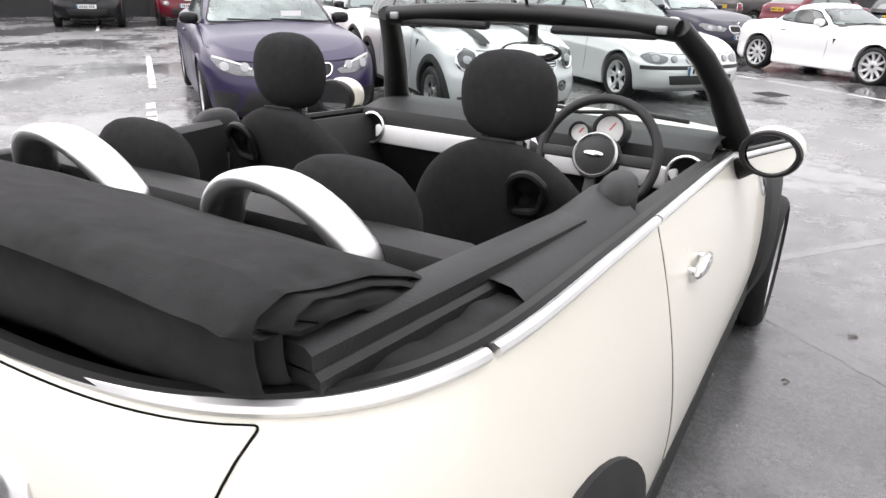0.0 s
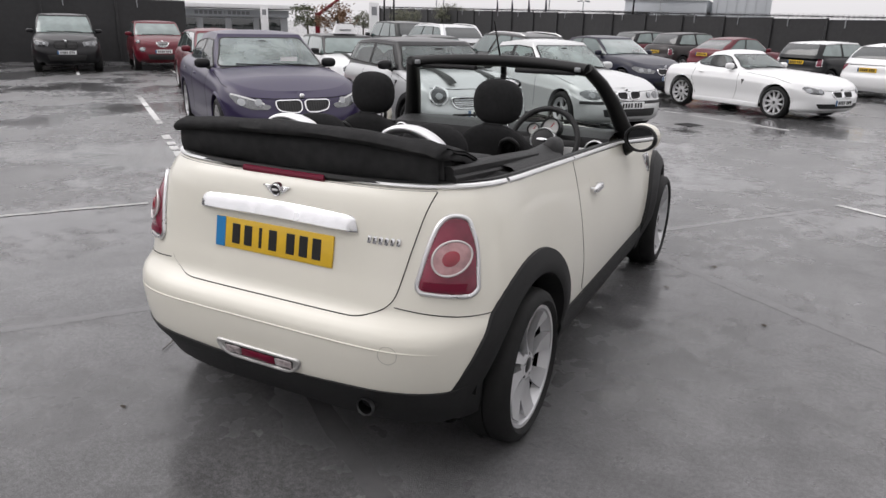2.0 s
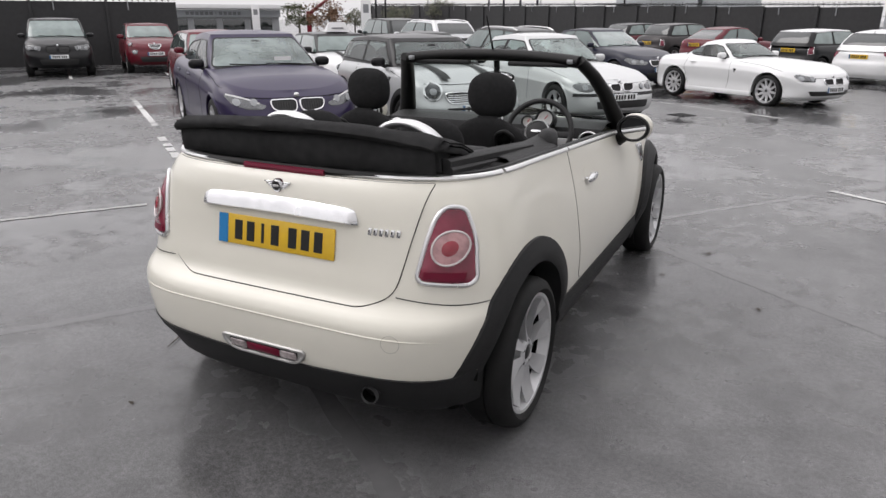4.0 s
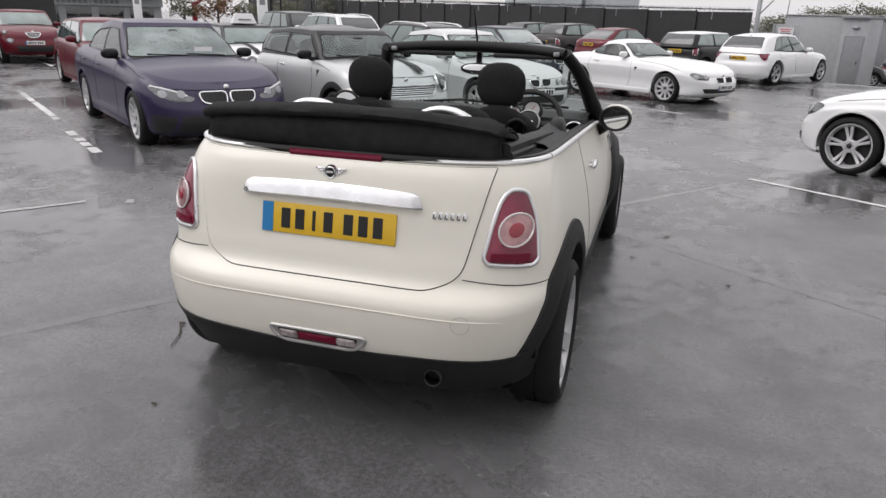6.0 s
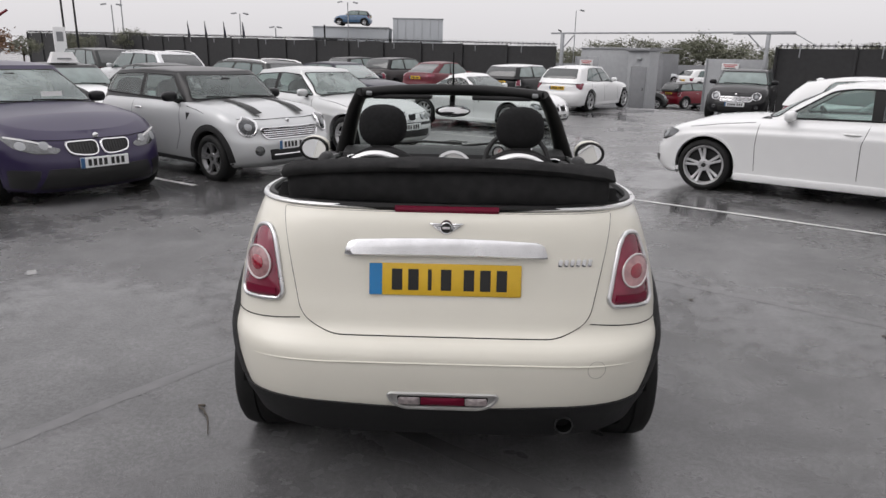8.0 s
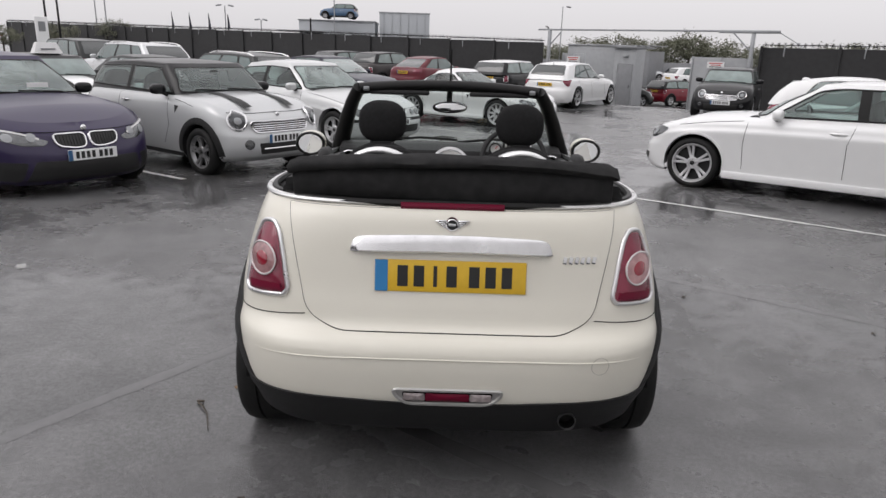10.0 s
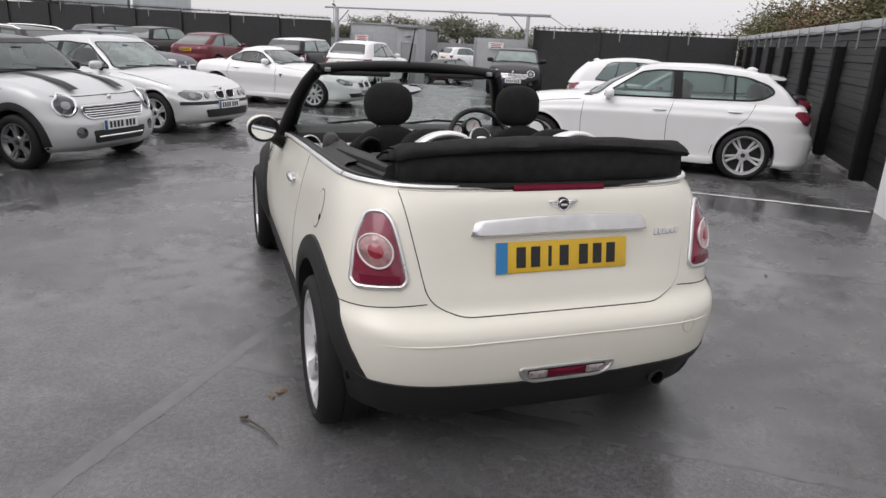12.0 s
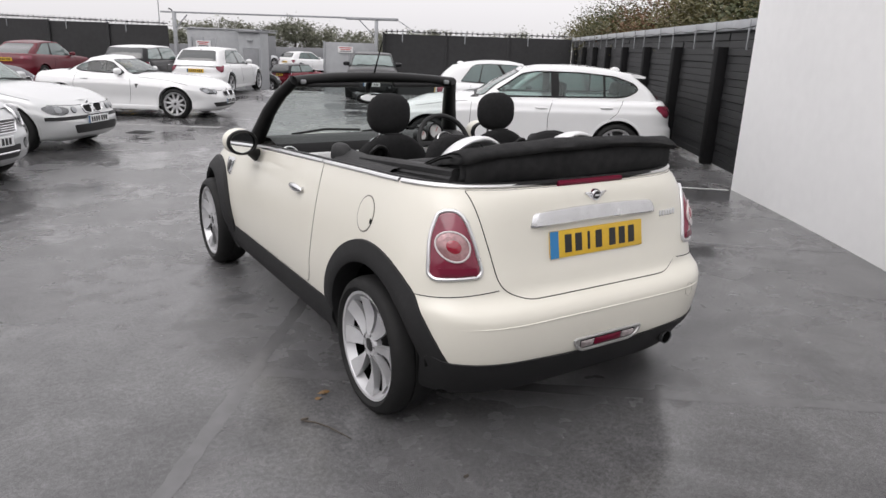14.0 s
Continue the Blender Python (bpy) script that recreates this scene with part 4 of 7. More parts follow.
# cockpit tub
tub = []
for i in range(41):
    y = 0.16 + (2.25 - 0.16) * i / 40
    w = hull.half(y, 1.0)
    z = belt(y)
    tub.append([(-w + 0.02, y, z - 0.006), (-w + 0.075, y, z + 0.002), (-w + 0.10, y, z - 0.03), (-w + 0.13, y, z - 0.32), (-w + 0.14, y, 0.32), (0, y, 0.30),
                (w - 0.14, y, 0.32), (w - 0.13, y, z - 0.32), (w - 0.10, y, z - 0.03), (w - 0.075, y, z + 0.002), (w - 0.02, y, z - 0.006)])
part("door_lining", grid(tub), VINYL, car, "black plastic cockpit lining")
for sg in (-1, 1):
    ledge = []
    for i in range(13):
        y = 0.56 + 0.58 * i / 12
        w = hull.half(y, 1.0)
        z = belt(y) + 0.012
        up = 0.028 * max(0, (y - 0.62) / 0.52) ** 1.5
        ledge.append([(sg * (w - 0.03), y, z - 0.012), (sg * (w - 0.06), y, z + 0.012), (sg * (w - 0.10), y, z + 0.018 + up), (sg * (w - 0.135), y, z + 0.022 + up), (sg * (w - 0.155), y, z + 0.01 + up), (sg * (w - 0.16), y, z - 0.20)])
    part("side_ledge", grid(ledge), VINYL, car, "black plastic ledge beside the rear seat")
    part("belt_guide", ball((sg * 0.625, 1.16, belt(1.1) + 0.015), (0.038, 0.085, 0.07), 16, 10, 2.8), VINYL, car)

# folded soft top
rnd = random.Random(4)
prof_top = [(0.24, 1.140), (0.14, 1.155), (0.090, 1.164), (0.078, 1.180), (0.090, 1.198), (0.130, 1.208), (0.20, 1.197), (0.29, 1.168), (0.39, 1.125), (0.47, 1.080), (0.50, 1.045), (0.46, 1.02), (0.36, 1.05)]
prof_low = [(0.30, 1.030), (0.18, 1.022), (0.140, 1.026), (0.114, 1.048), (0.108, 1.095), (0.106, 1.135), (0.125, 1.158), (0.17, 1.163), (0.28, 1.125), (0.40, 1.07), (0.46, 1.03), (0.40, 1.0)]


def fold(prof, half, sag, bow, seed, ripples=1.0):
    rows = []
    for i in range(65):
        s = -1 + 2 * i / 64
        x = half * s
        e = abs(s)
        row = []
        for k, (y, z) in enumerate(prof):
            ripple = ripples * (0.005 * noise.noise(Vector((x * 6, k * 0.9, seed))) + 0.008 * noise.noise(Vector((x * 1.9, k * 0.35, seed + 3))))
            crumple = 0.006 * max(0, e - 0.75) / 0.25 * noise.noise(Vector((x * 14, k * 1.1, seed + 9)))
            edge = 1 - max(0, (e - 0.95) / 0.05) ** 2 * 0.10
            zc = 1.12
            row.append((x + crumple, y + bow * e ** 2.4 + ripple, zc + (z - zc) * edge - sag * e ** 2.2 + ripple + crumple))
        rows.append(row)

    def rounded_end(end, way):
        """The end of a roll of cloth: layers turned one inside the other."""
        c = Vector([sum(p[k] for p in end) / len(end) for k in range(3)])
        return [[Vector(p).lerp(c, f) + Vector((way * d, 0, 0)) for p in end] for f, d in ((0.05, 0.012), (0.12, 0.017), (0.17, 0.003), (0.22, 0.002), (0.28, 0.021), (0.38, 0.025), (0.43, 0.008), (0.50, 0.007), (0.58, 0.026), (0.75, 0.028))]

    first, last = rounded_end(rows[0], -1), rounded_end(rows[-1], 1)
    return grid(first[::-1] + rows + last, wrap_u=True, caps=True)


soft_top = part("soft_top", fold(prof_top, 0.566, 0.032, 0.040, 1.0), FABRIC, car, "black fabric soft top folded in layers", sharp=70)
part("lower_fold", fold(prof_low, 0.548, 0.006, 0.033, 7.0, 1.3), FABRIC, soft_top, sharp=70)
for sg in (-1, 1):
    for dz, dx, w in ((0.0, 0.0, 0.062), (-0.028, 0.016, 0.05)):
        rail = []
        for j in range(9):
            t = j / 8
            y = 0.20 + 0.72 * t
            x = sg * (0.572 + 0.040 * t + dx)
            z = 1.085 - 0.050 * t + dz
            h = 0.016 - 0.004 * t
            rail.append([(x - sg * w * 0.5, y, z - h), (x - sg * w * 0.5, y, z + h * 0.7), (x - sg * w * 0.4, y, z + h), (x + sg * w * 0.35, y, z + h * 0.8), (x + sg * w * 0.5, y, z + h * 0.3), (x + sg * w * 0.5, y, z - h)])
        part("roof_frame_rail", grid(rail, wrap_u=True, caps=True), VINYL, soft_top)
    # loose cover between the bundle and the rim
    rows = []
    for i in range(31):
        y = 0.17 + 0.40 * i / 30
        w = hull.half(y, 1.0)
        z = belt(y)
        lump = 0.008 * noise.noise(Vector((y * 11, sg * 3, 2.0))) + 0.005 * noise.noise(Vector((y * 25, sg, 5.0)))
        rows.append([(sg * (w - 0.024), y, z - 0.010), (sg * (w - 0.05), y, z + 0.004 + lump), (sg * (w - 0.085), y, z + 0.010 + 1.6 * lump), (sg * (w - 0.12), y, z - 0.012 + lump), (sg * (w - 0.16), y, z - 0.05)])
    part("well_cover", grid(rows), FABRIC, soft_top, sharp=70)

# roll hoops and rear head restraints
for sg in (-1, 1):
    hoop = []
    for q in np.linspace(-0.12, math.pi + 0.12, 33):
        c = Vector((sg * 0.282 - 0.01 + 0.165 * math.cos(q), 0.54 - 0.06 * math.sin(q), 0.972 + 0.177 * math.sin(q)))
        e, fw = Vector((math.cos(q), 0, math.sin(q))), Vector((0, 1, -0.12))
        hoop.append([c + e * 0.017 * math.copysign(abs(math.cos(w)) ** 0.7, math.cos(w)) + fw * 0.046 * math.copysign(abs(math.sin(w)) ** 0.7, math.sin(w)) for w in np.linspace(0, math.tau, 16, endpoint=False)])
    part("roll_hoop", grid(hoop, wrap_u=True, caps=True), SATIN, car, "polished silver roll hoop", sharp=60).location.z = 0.012
    part("rear_headrest", ball((sg * 0.285, 0.665, 1.045), (0.150, 0.055, 0.115), 20, 12, 2.5), CLOTH, car)
    part("rear_seat_back", box(sg * 0.285, 0.72, 0.78, 0.50, 0.14, 0.46, 0.05, 3), CLOTH, car)
    part("rear_seat_cushion", box(sg * 0.285, 0.88, 0.55, 0.48, 0.42, 0.14, 0.05, 3), CLOTH, car)
part("rear_bulkhead", box(0, 0.60, 0.92, 1.16, 0.10, 0.30, 0.03), VINYL, car)


def front_seat(x):
    seat = part("front_seat", box(x, 1.42, 0.52, 0.50, 0.52, 0.16, 0.06, 3), CLOTH, car, "black cloth front seat")
    rows = []
    for i in range(25):
        t = i / 24
        t = math.sin(math.pi / 2 * t) if t > 0.4 else t * math.sin(math.pi / 5) / 0.4
        z = 0.50 + 0.595 * t
        y = 1.30 - 0.16 * t
        w = 0.285 * math.sqrt(max(0.03, 1 - max(0, (t - 0.30) / 0.70) ** 2.3))
        d = 0.078 * (1 - 0.25 * t) * math.sqrt(max(0.05, 1 - max(0, (t - 0.7) / 0.3) ** 2.2))
        rows.append([(x + w * math.copysign(abs(math.cos(a)) ** 0.55, math.cos(a)), y + d * math.copysign(abs(math.sin(a)) ** 0.8, math.sin(a)), z) for a in np.linspace(0, math.tau, 28, endpoint=False)])
    part("backrest", grid(rows, wrap_u=True, caps=True), CLOTH, seat, sharp=60).location.z = 0.016
    rest = part("headrest", ball((x, 1.195, 1.203), (0.119, 0.055, 0.104), 24, 14, 2.5), CLOTH, seat)
    for dx in (-0.055, 0.055):
        part("headrest_rod", tube([(x + dx, 1.185, 1.04), (x + dx, 1.195, 1.15)], 0.008, 8), CHROME, rest)
    cx, sx = x + 0.10 * (1 if x > 0 else -1), 1 if x > 0 else -1
    ring = rounded([(cx - 0.040, 0.955), (cx + 0.034, 0.965), (cx + 0.054, 1.030), (cx + 0.012, 1.062), (cx - 0.034, 1.040)] if x > 0 else [(cx - 0.034, 0.965), (cx + 0.040, 0.955), (cx + 0.034, 1.040), (cx - 0.012, 1.062), (cx - 0.054, 1.030)], 0.022, 5)
    def back_y(z):
        return 1.30 - 0.16 * (z - 0.50) / 0.595 - 0.062
    loop = part("easy_entry_handle", tube([(px, back_y(pz) - 0.006, pz) for px, pz in ring], 0.010, 8, True), TRIM, seat, "black moulded grip on the seat's back")
    part("grip_pocket", grid([[(cx + (px - cx) * f, back_y(pz) + d, 1.005 + (pz - 1.005) * f) for px, pz in ring] for f, d in ((1.0, -0.004), (0.8, -0.001), (0.55, 0.002), (0.05, 0.002))], wrap_u=True), GAP, loop)
    return seat


front_seat(-0.345)
front_seat(0.335)

# dashboard, wheel, dials
dash = []
for i in range(21):
    x = -0.68 + 1.36 * i / 20
    b = 0.03 * (1 - (x / 0.68) ** 2)
    dash.append([(x, 2.42 + b, 0.90), (x, 2.28 + b, 0.968), (x, 2.08, 0.980), (x, 1.97, 0.958), (x, 1.945, 0.90), (x, 1.965, 0.80), (x, 2.03, 0.66), (x, 2.15, 0.5)])
part("dashboard", grid(dash), VINYL, car, "black dashboard")
part("dash_panel", box(-0.36, 1.945, 0.865, 0.48, 0.03, 0.075, 0.012), SIGN_W, car, "pale silver dashboard panel")
part("dash_panel", box(0.36, 1.945, 0.865, 0.46, 0.03, 0.075, 0.012), SIGN_W, car, "pale silver dashboard panel")
part("centre_console", box(0, 1.93, 0.72, 0.24, 0.10, 0.42, 0.04, 3), VINYL, car)
for nm, x, z, r in (("centre_speedometer", 0.0, 0.865, 0.12), ("rev_counter", 0.37, 1.005, 0.055), ("small_dial", 0.27, 0.985, 0.036)):
    d = part(nm, lathe([(0.001, -0.01), (r * 0.82, -0.01), (r * 0.86, -0.022), (r, -0.022), (r, 0.05)], 28, "y"), VINYL if r < 0.1 else CHROME, car, "round dial")
    d.matrix_basis = pose(x, 1.90 if r < 0.1 else 1.935, z, -14, 0, 0)
    part("dial_face", lathe([(0.001, -0.0125), (r * 0.80, -0.0125), (r * 0.81, -0.008)], 28, "y"), DIAL, d)
    part("needle", box(0, -0.014, r * 0.28, 0.004, 0.002, r * 0.55, m=pose(0, 0, 0, 0, 35, 0)), SIGN_R, d)
for sg in (-1, 1):
    vnt = part("air_vent", lathe([(0.001, 0.0), (0.035, -0.004), (0.045, -0.012), (0.056, -0.016), (0.062, -0.004), (0.062, 0.05)], 28, "y"), TRIM, car, "round air vent")
    vnt.matrix_basis = pose(sg * 0.615, 1.945, 0.885, -10, 0, 0)
    part("vent_ring", lathe([(0.054, -0.016), (0.058, -0.022), (0.064, -0.016), (0.060, -0.008)], 28, "y", closed=True), SATIN, vnt)
wheel_m = pose(0.372, 1.775, 0.945, 64, 0, 0)
wl_pts = [(0.186 * math.cos(a), 0.186 * math.sin(a), 0) for a in np.linspace(0, math.tau, 40, endpoint=False)]
sw = part("steering_wheel", tube(wl_pts, 0.0155, 10, True), VINYL, car, "black three-spoke steering wheel")
sw.matrix_basis = wheel_m
part("hub", lathe([(0.001, 0.035), (0.045, 0.032), (0.07, 0.02), (0.075, -0.02)], 28, "z"), VINYL, sw)
part("hub_ring", lathe([(0.060, 0.022), (0.066, 0.030), (0.072, 0.022), (0.066, 0.014)], 28, "z", closed=True), SATIN, sw)
part("hub_badge", ball((0, 0, 0.036), (0.032, 0.010, 0.004), 12, 6), CHROME, sw)
for a in (0, 180, 270):
    part("spoke", box(0.115, 0, 0.004, 0.13, 0.035, 0.016, 0.006, m=pose(0, 0, 0, 0, 0, a)), VINYL, sw)

# windscreen with its frame
HDR = [Vector((x - 0.016, 1.968 + 0.055 * (1 - (x / 0.55) ** 2) - 0.0, 1.322 + 0.028 * (1 - (x / 0.55) ** 2))) for x in np.linspace(-0.54, 0.54, 23)]
FOOT = [Vector((x, 2.33 + 0.12 * (1 - (x / 0.70) ** 2), 0.925)) for x in np.linspace(-0.70, 0.70, 23)]
frame_ob = part("windscreen_frame", tube([p + Vector((0, 0.012, -0.008)) for p in HDR], 0.043, 12, squash=0.8), TRIM, car, "black windscreen frame")
for sg in (-1, 1):
    i = 0 if sg < 0 else -1
    a, b = HDR[i], Vector((sg * 0.725, 2.27, 0.905))
    mid = a.lerp(b, 0.5) + Vector((sg * 0.012, 0.03, 0.02))
    part("a_pillar", tube([a, a.lerp(mid, 0.5) + Vector((sg * 0.005, 0.01, 0.008)), mid, b], [0.040, 0.043, 0.048, 0.058], 12, squash=0.8), TRIM, frame_ob)
    part("latch", box(sg * 0.495 - 0.016, 1.948, 1.318, 0.035, 0.02, 0.025, 0.006), GALV, frame_ob)
pane = part("windscreen", grid([[HDR[j].lerp(FOOT[j], t) + Vector((0, 0.055 * math.sin(math.pi * t), 0.02 * math.sin(math.pi * t))) for j in range(23)] for t in np.linspace(0.03, 1, 13)]), SCREEN, car, "clear windscreen beaded with rain")
if pane.data.polygons[0].normal.y > 0:
    pane.data.flip_normals()
pane.visible_shadow = False
for sg in (-1, 1):
    part("sun_visor", box(sg * 0.30 - 0.016, 1.988, 1.298, 0.36, 0.05, 0.028, 0.012), VINYL, frame_ob)
rv = part("rear_view_mirror", ball((0, 0.014, 0), (0.112, 0.026, 0.036), 24, 10, 2.2), TRIM, car, "rear-view mirror")
rv.matrix_basis = pose(-0.006, 2.07, 1.212, -8, 0, 14)
part("mirror_glass", ball((0, -0.008, 0), (0.100, 0.006, 0.029), 24, 8, 2.2), MIRROR, rv)
part("mirror_stem", tube([(0.0, 0.02, 0.01), (0.0, 0.03, 0.06), (0.0, 0.0, 0.115)], 0.018, 8), TRIM, rv)
for x0, x1 in ((-0.45, 0.05), (0.05, 0.52)):
    part("wiper", tube([(x0, 2.33, 0.965), ((x0 + x1) / 2, 2.37, 0.985), (x1, 2.36, 0.975)], 0.008, 5), TRIM, car)
part("aerial", tube([(-0.01, 2.04, 1.345), (-0.01, 1.92, 1.56)], [0.007, 0.003], 6), TRIM, car)

# door mirrors
for sg in (-1, 1):
    shell = ball((0, 0.022, 0), (0.090, 0.066, 0.074), 24, 14, 2.2)
    mr = part("door_mirror", shell, CREAM, car, "oval door mirror")
    mr.matrix_basis = pose(sg * 0.855 - 0.014, 2.06, 0.972, 0, 0, -sg * 3)
    part("mirror_rim", lathe([(0.066, -0.018), (0.074, -0.05), (0.070, -0.064), (0.062, -0.066), (0.058, -0.058)], 32, "y"), TRIM, mr).scale = (1.24, 1, 1)
    part("mirror_glass", lathe([(0.001, -0.056), (0.062, -0.056), (0.063, -0.052)], 32, "y"), MIRROR, mr).matrix_basis = pose(0, 0.004, 0, -3.2, 0, -sg * 5) @ Matrix.Diagonal((1.24, 1, 1, 1))
    part("mirror_foot", tube([(-sg * 0.05, -0.0, -0.05), (-sg * 0.09, 0.03, -0.075), (-sg * 0.125, 0.06, -0.095)], [0.028, 0.034, 0.04], 10), TRIM, mr)


# ---- parked cars ----
def parked(name, label, m, spec, colour, roof=None, group="parked cars"):
    """A parked car from a table of sizes: skin, glasshouse, windows, lamps, grille, plates, mirrors, wheels."""
    L, Wd, H = spec["size"]
    nose, tail = L / 2, -L / 2
    yf = nose - spec["front_hang"]
    yr = yf - spec["base"]
    r, R = spec["tyre"], spec["tyre"] + spec.get("arch", 0.05)
    z_nose, z_cowl, z_tail = spec["shoulder"]
    yA, yB, yC, yD = (nose - s for s in spec["cabin"])       # windscreen foot and head, roof end, rear window foot
    hw = Wd / 2
    zb = spec.get("clearance", 0.20)
    ob = thing(name, label, "car", m, group)
    top = curve((tail, z_tail - 0.02), (yD, z_tail), ((yA + yD) / 2, (z_cowl + z_tail) / 2 + 0.012), (yA, z_cowl), ((yA + nose) / 2, z_cowl - 0.35 * (z_cowl - z_nose)), (nose - 0.2, z_nose), (nose, z_nose - 0.06))
    fb, rb = spec.get("nose_lean", 0.22), spec.get("tail_lean", 0.10)
    h = Hull(zb, top,
             curve(*[(v, f * hw) for v, f in spec.get("flank", ((0, 0.93), (0.2, 0.985), (0.45, 1.0), (0.7, 0.975), (0.9, 0.925), (0.97, 0.88), (1, 0.83)))]),
             curve((0, tail + 0.10), (0.15, tail + 0.02), (0.35, tail), (0.52, tail + 0.01), (0.58, tail + 0.045), (0.8, tail + 0.06), (1, tail + rb + 0.06)),
             curve((0, nose - 0.16), (0.15, nose - 0.04), (0.35, nose), (0.55, nose - 0.01), (0.75, nose - 0.07), (0.9, nose - 0.6 * fb - 0.02), (1, nose - fb - 0.12)),
             n_rear=spec.get("n_rear", 3.6), n_front=spec.get("n_front", 2.6), y_rear=yr - 0.05, y_front=yf + 0.02)
    cen = (0, 0, 0.5)
    near = "outline" in spec
    skin = h.skin(100 if near else 60, 32 if near else 18)
    for yc in (yf, yr):
        cut_arch(skin, yc, r, R)
    ends = (h.rear(1.0) - 0.01, h.front(1.0) + 0.01)
    add(skin, h.deck(ends[0], ends[1], lambda y: 0.045 * min(1, max(0, 2.2 * (ends[1] - y)), max(0, 3 * (y - ends[0]))), 100 if near else 60, 16 if near else 10))
    if near:
        foot = [f for f in skin.faces if abs(f.normal.z) > 0.7 and f.calc_center_median().z > z_nose and yD + 0.10 < f.calc_center_median().y < yA - 0.06
                and abs(f.calc_center_median().x) < spec.get("glass_w", (0.86, 0.68))[0] * hw - 0.05]
        bmesh.ops.delete(skin, geom=foot, context="FACES")
    bmesh.ops.remove_doubles(skin, verts=skin.verts, dist=0.002)
    body = part("body", skin, colour, ob, sharp=55)
    part("underbody", box(0, (yf + yr) / 2, zb + 0.05, Wd * 0.80, L * 0.68, 0.10, 0.03), GAP, ob)
    # glasshouse
    zg = min(z_cowl, z_tail) - 0.03
    w0, w1 = spec.get("glass_w", (0.86, 0.68))
    drop = spec.get("roof_drop", 0.03)
    roof_z = curve((yC - 0.8, H - 0.10 - drop), (yC, H - 0.055 - drop), ((yB + yC) / 2 + 0.1, H - 0.035), (yB, H - 0.055), (yB + 0.8, H - 0.08))
    g = Hull(zg, roof_z, curve((0, w0 * hw), (0.5, (0.55 * w0 + 0.45 * w1) * hw), (0.9, w1 * hw + 0.01), (1, w1 * hw - 0.02)),
             curve((0, yD), (0.5, (yD + yC) / 2 - 0.03), (0.9, yC), (1, yC + 0.06)), curve((0, yA), (0.5, (yA + yB) / 2 + 0.03), (0.9, yB + 0.02), (1, yB - 0.05)),
             n_rear=spec.get("cabin_n", 7), n_front=6, y_rear=(yC + yD) / 2 + 0.45, y_front=(yA + yB) / 2 - 0.45)
    pillar = spec.get("pillars") or (roof if roof is not None else colour)
    shell = g.skin(140 if near else 48, 30 if near else 10)
    rf = part("roof", g.deck(g.rear(1.0) - 0.01, g.front(1.0) + 0.01, lambda y: 0.035 * min(1, max(0, 4 * (g.front(1.0) - y)), max(0, 4 * (y - g.rear(1.0)))), 48, 8), roof or colour, ob)
    if roof is not None:
        run = [g.ring(a, 1.0) for a in np.linspace(0, 1, 60)]
        loop = [Vector((p.x, p.y, 0)) for p in run] + [Vector((-p.x, p.y, 0)) for p in reversed(run[1:-1])]
        rows = []
        for p in loop:
            d = Vector((p.x, (p.y - (yB + yC) / 2) * 0.6, 0)).normalized()
            z = g.height(p.y, 1.0)
            rows.append([p + d * 0.034 + Vector((0, 0, z - 0.085)), p + d * 0.030 + Vector((0, 0, z - 0.04)), p + d * 0.016 + Vector((0, 0, z - 0.008)), p - d * 0.02 + Vector((0, 0, z + 0.006))])
        part("roof_edge", grid(rows, wrap_v=True), roof, rf)
    gc = (0, (yA + yD) / 2, zg)
    z0, z1 = zg + 0.055, H - 0.105
    F, B = g.end(True), g.end(False)

    def edge(fn, z, k):
        v = g.level((yB + yC) / 2, z)
        return g.wid(v) * k

    scr = dense(rounded([(-edge(F, z0, 0.93), z0 + 0.02), (edge(F, z0, 0.93), z0 + 0.02), (edge(F, z1, 0.91), z1), (-edge(F, z1, 0.91), z1)], 0.05, 4), 0.03 if near else 0.06, True)
    zr = z0 + spec.get("rear_sill", 0.0)
    rear = dense(rounded([(-edge(B, zr, 0.84), zr + 0.03), (edge(B, zr, 0.84), zr + 0.03), (edge(B, z1, 0.82), z1), (-edge(B, z1, 0.82), z1)], 0.06, 4), 0.03 if near else 0.06, True)
    if near:
        shell.normal_update()
        mid_y = (yA + yD) / 2
        cut_opening(shell, scr, F, lambda p: (p.x, p.z), lambda nm, c: c.y > mid_y and abs(nm.x) < 0.75)
        cut_opening(shell, rear, B, lambda p: (p.x, p.z), lambda nm, c: c.y < mid_y and abs(nm.x) < 0.75)
        glass = dense(rounded([(nose - sd, z) for sd, z in spec["outline"]], spec.get("glass_round", 0.06), 5), 0.03, True)
        for sg in (-1, 1):
            cut_opening(shell, glass, g.side(sg), lambda p: (p.y, p.z), lambda nm, c: c.x * sg > 0.3 * hw and abs(nm.x) > 0.4)
        part("screen_surround", ring_on(F, scr, 0.014, 0.002, 0.5, centre=gc), TRIM, ob)
        part("screen_surround", ring_on(B, rear, 0.016, 0.002, 0.5, centre=gc), TRIM, ob)
    part("cabin", shell, pillar, ob, sharp=55)
    ws = part("windscreen", patch(F, scr, 0.004, 0, 0.004, gc), spec.get("screen", CAR_SCREEN if near else GLASS_PALE), ob, "rain-wet windscreen")
    rw = part("rear_window", patch(B, rear, 0.004, 0, 0.004, gc), CAR_SIDE if near else GLASS_DARK, ob)
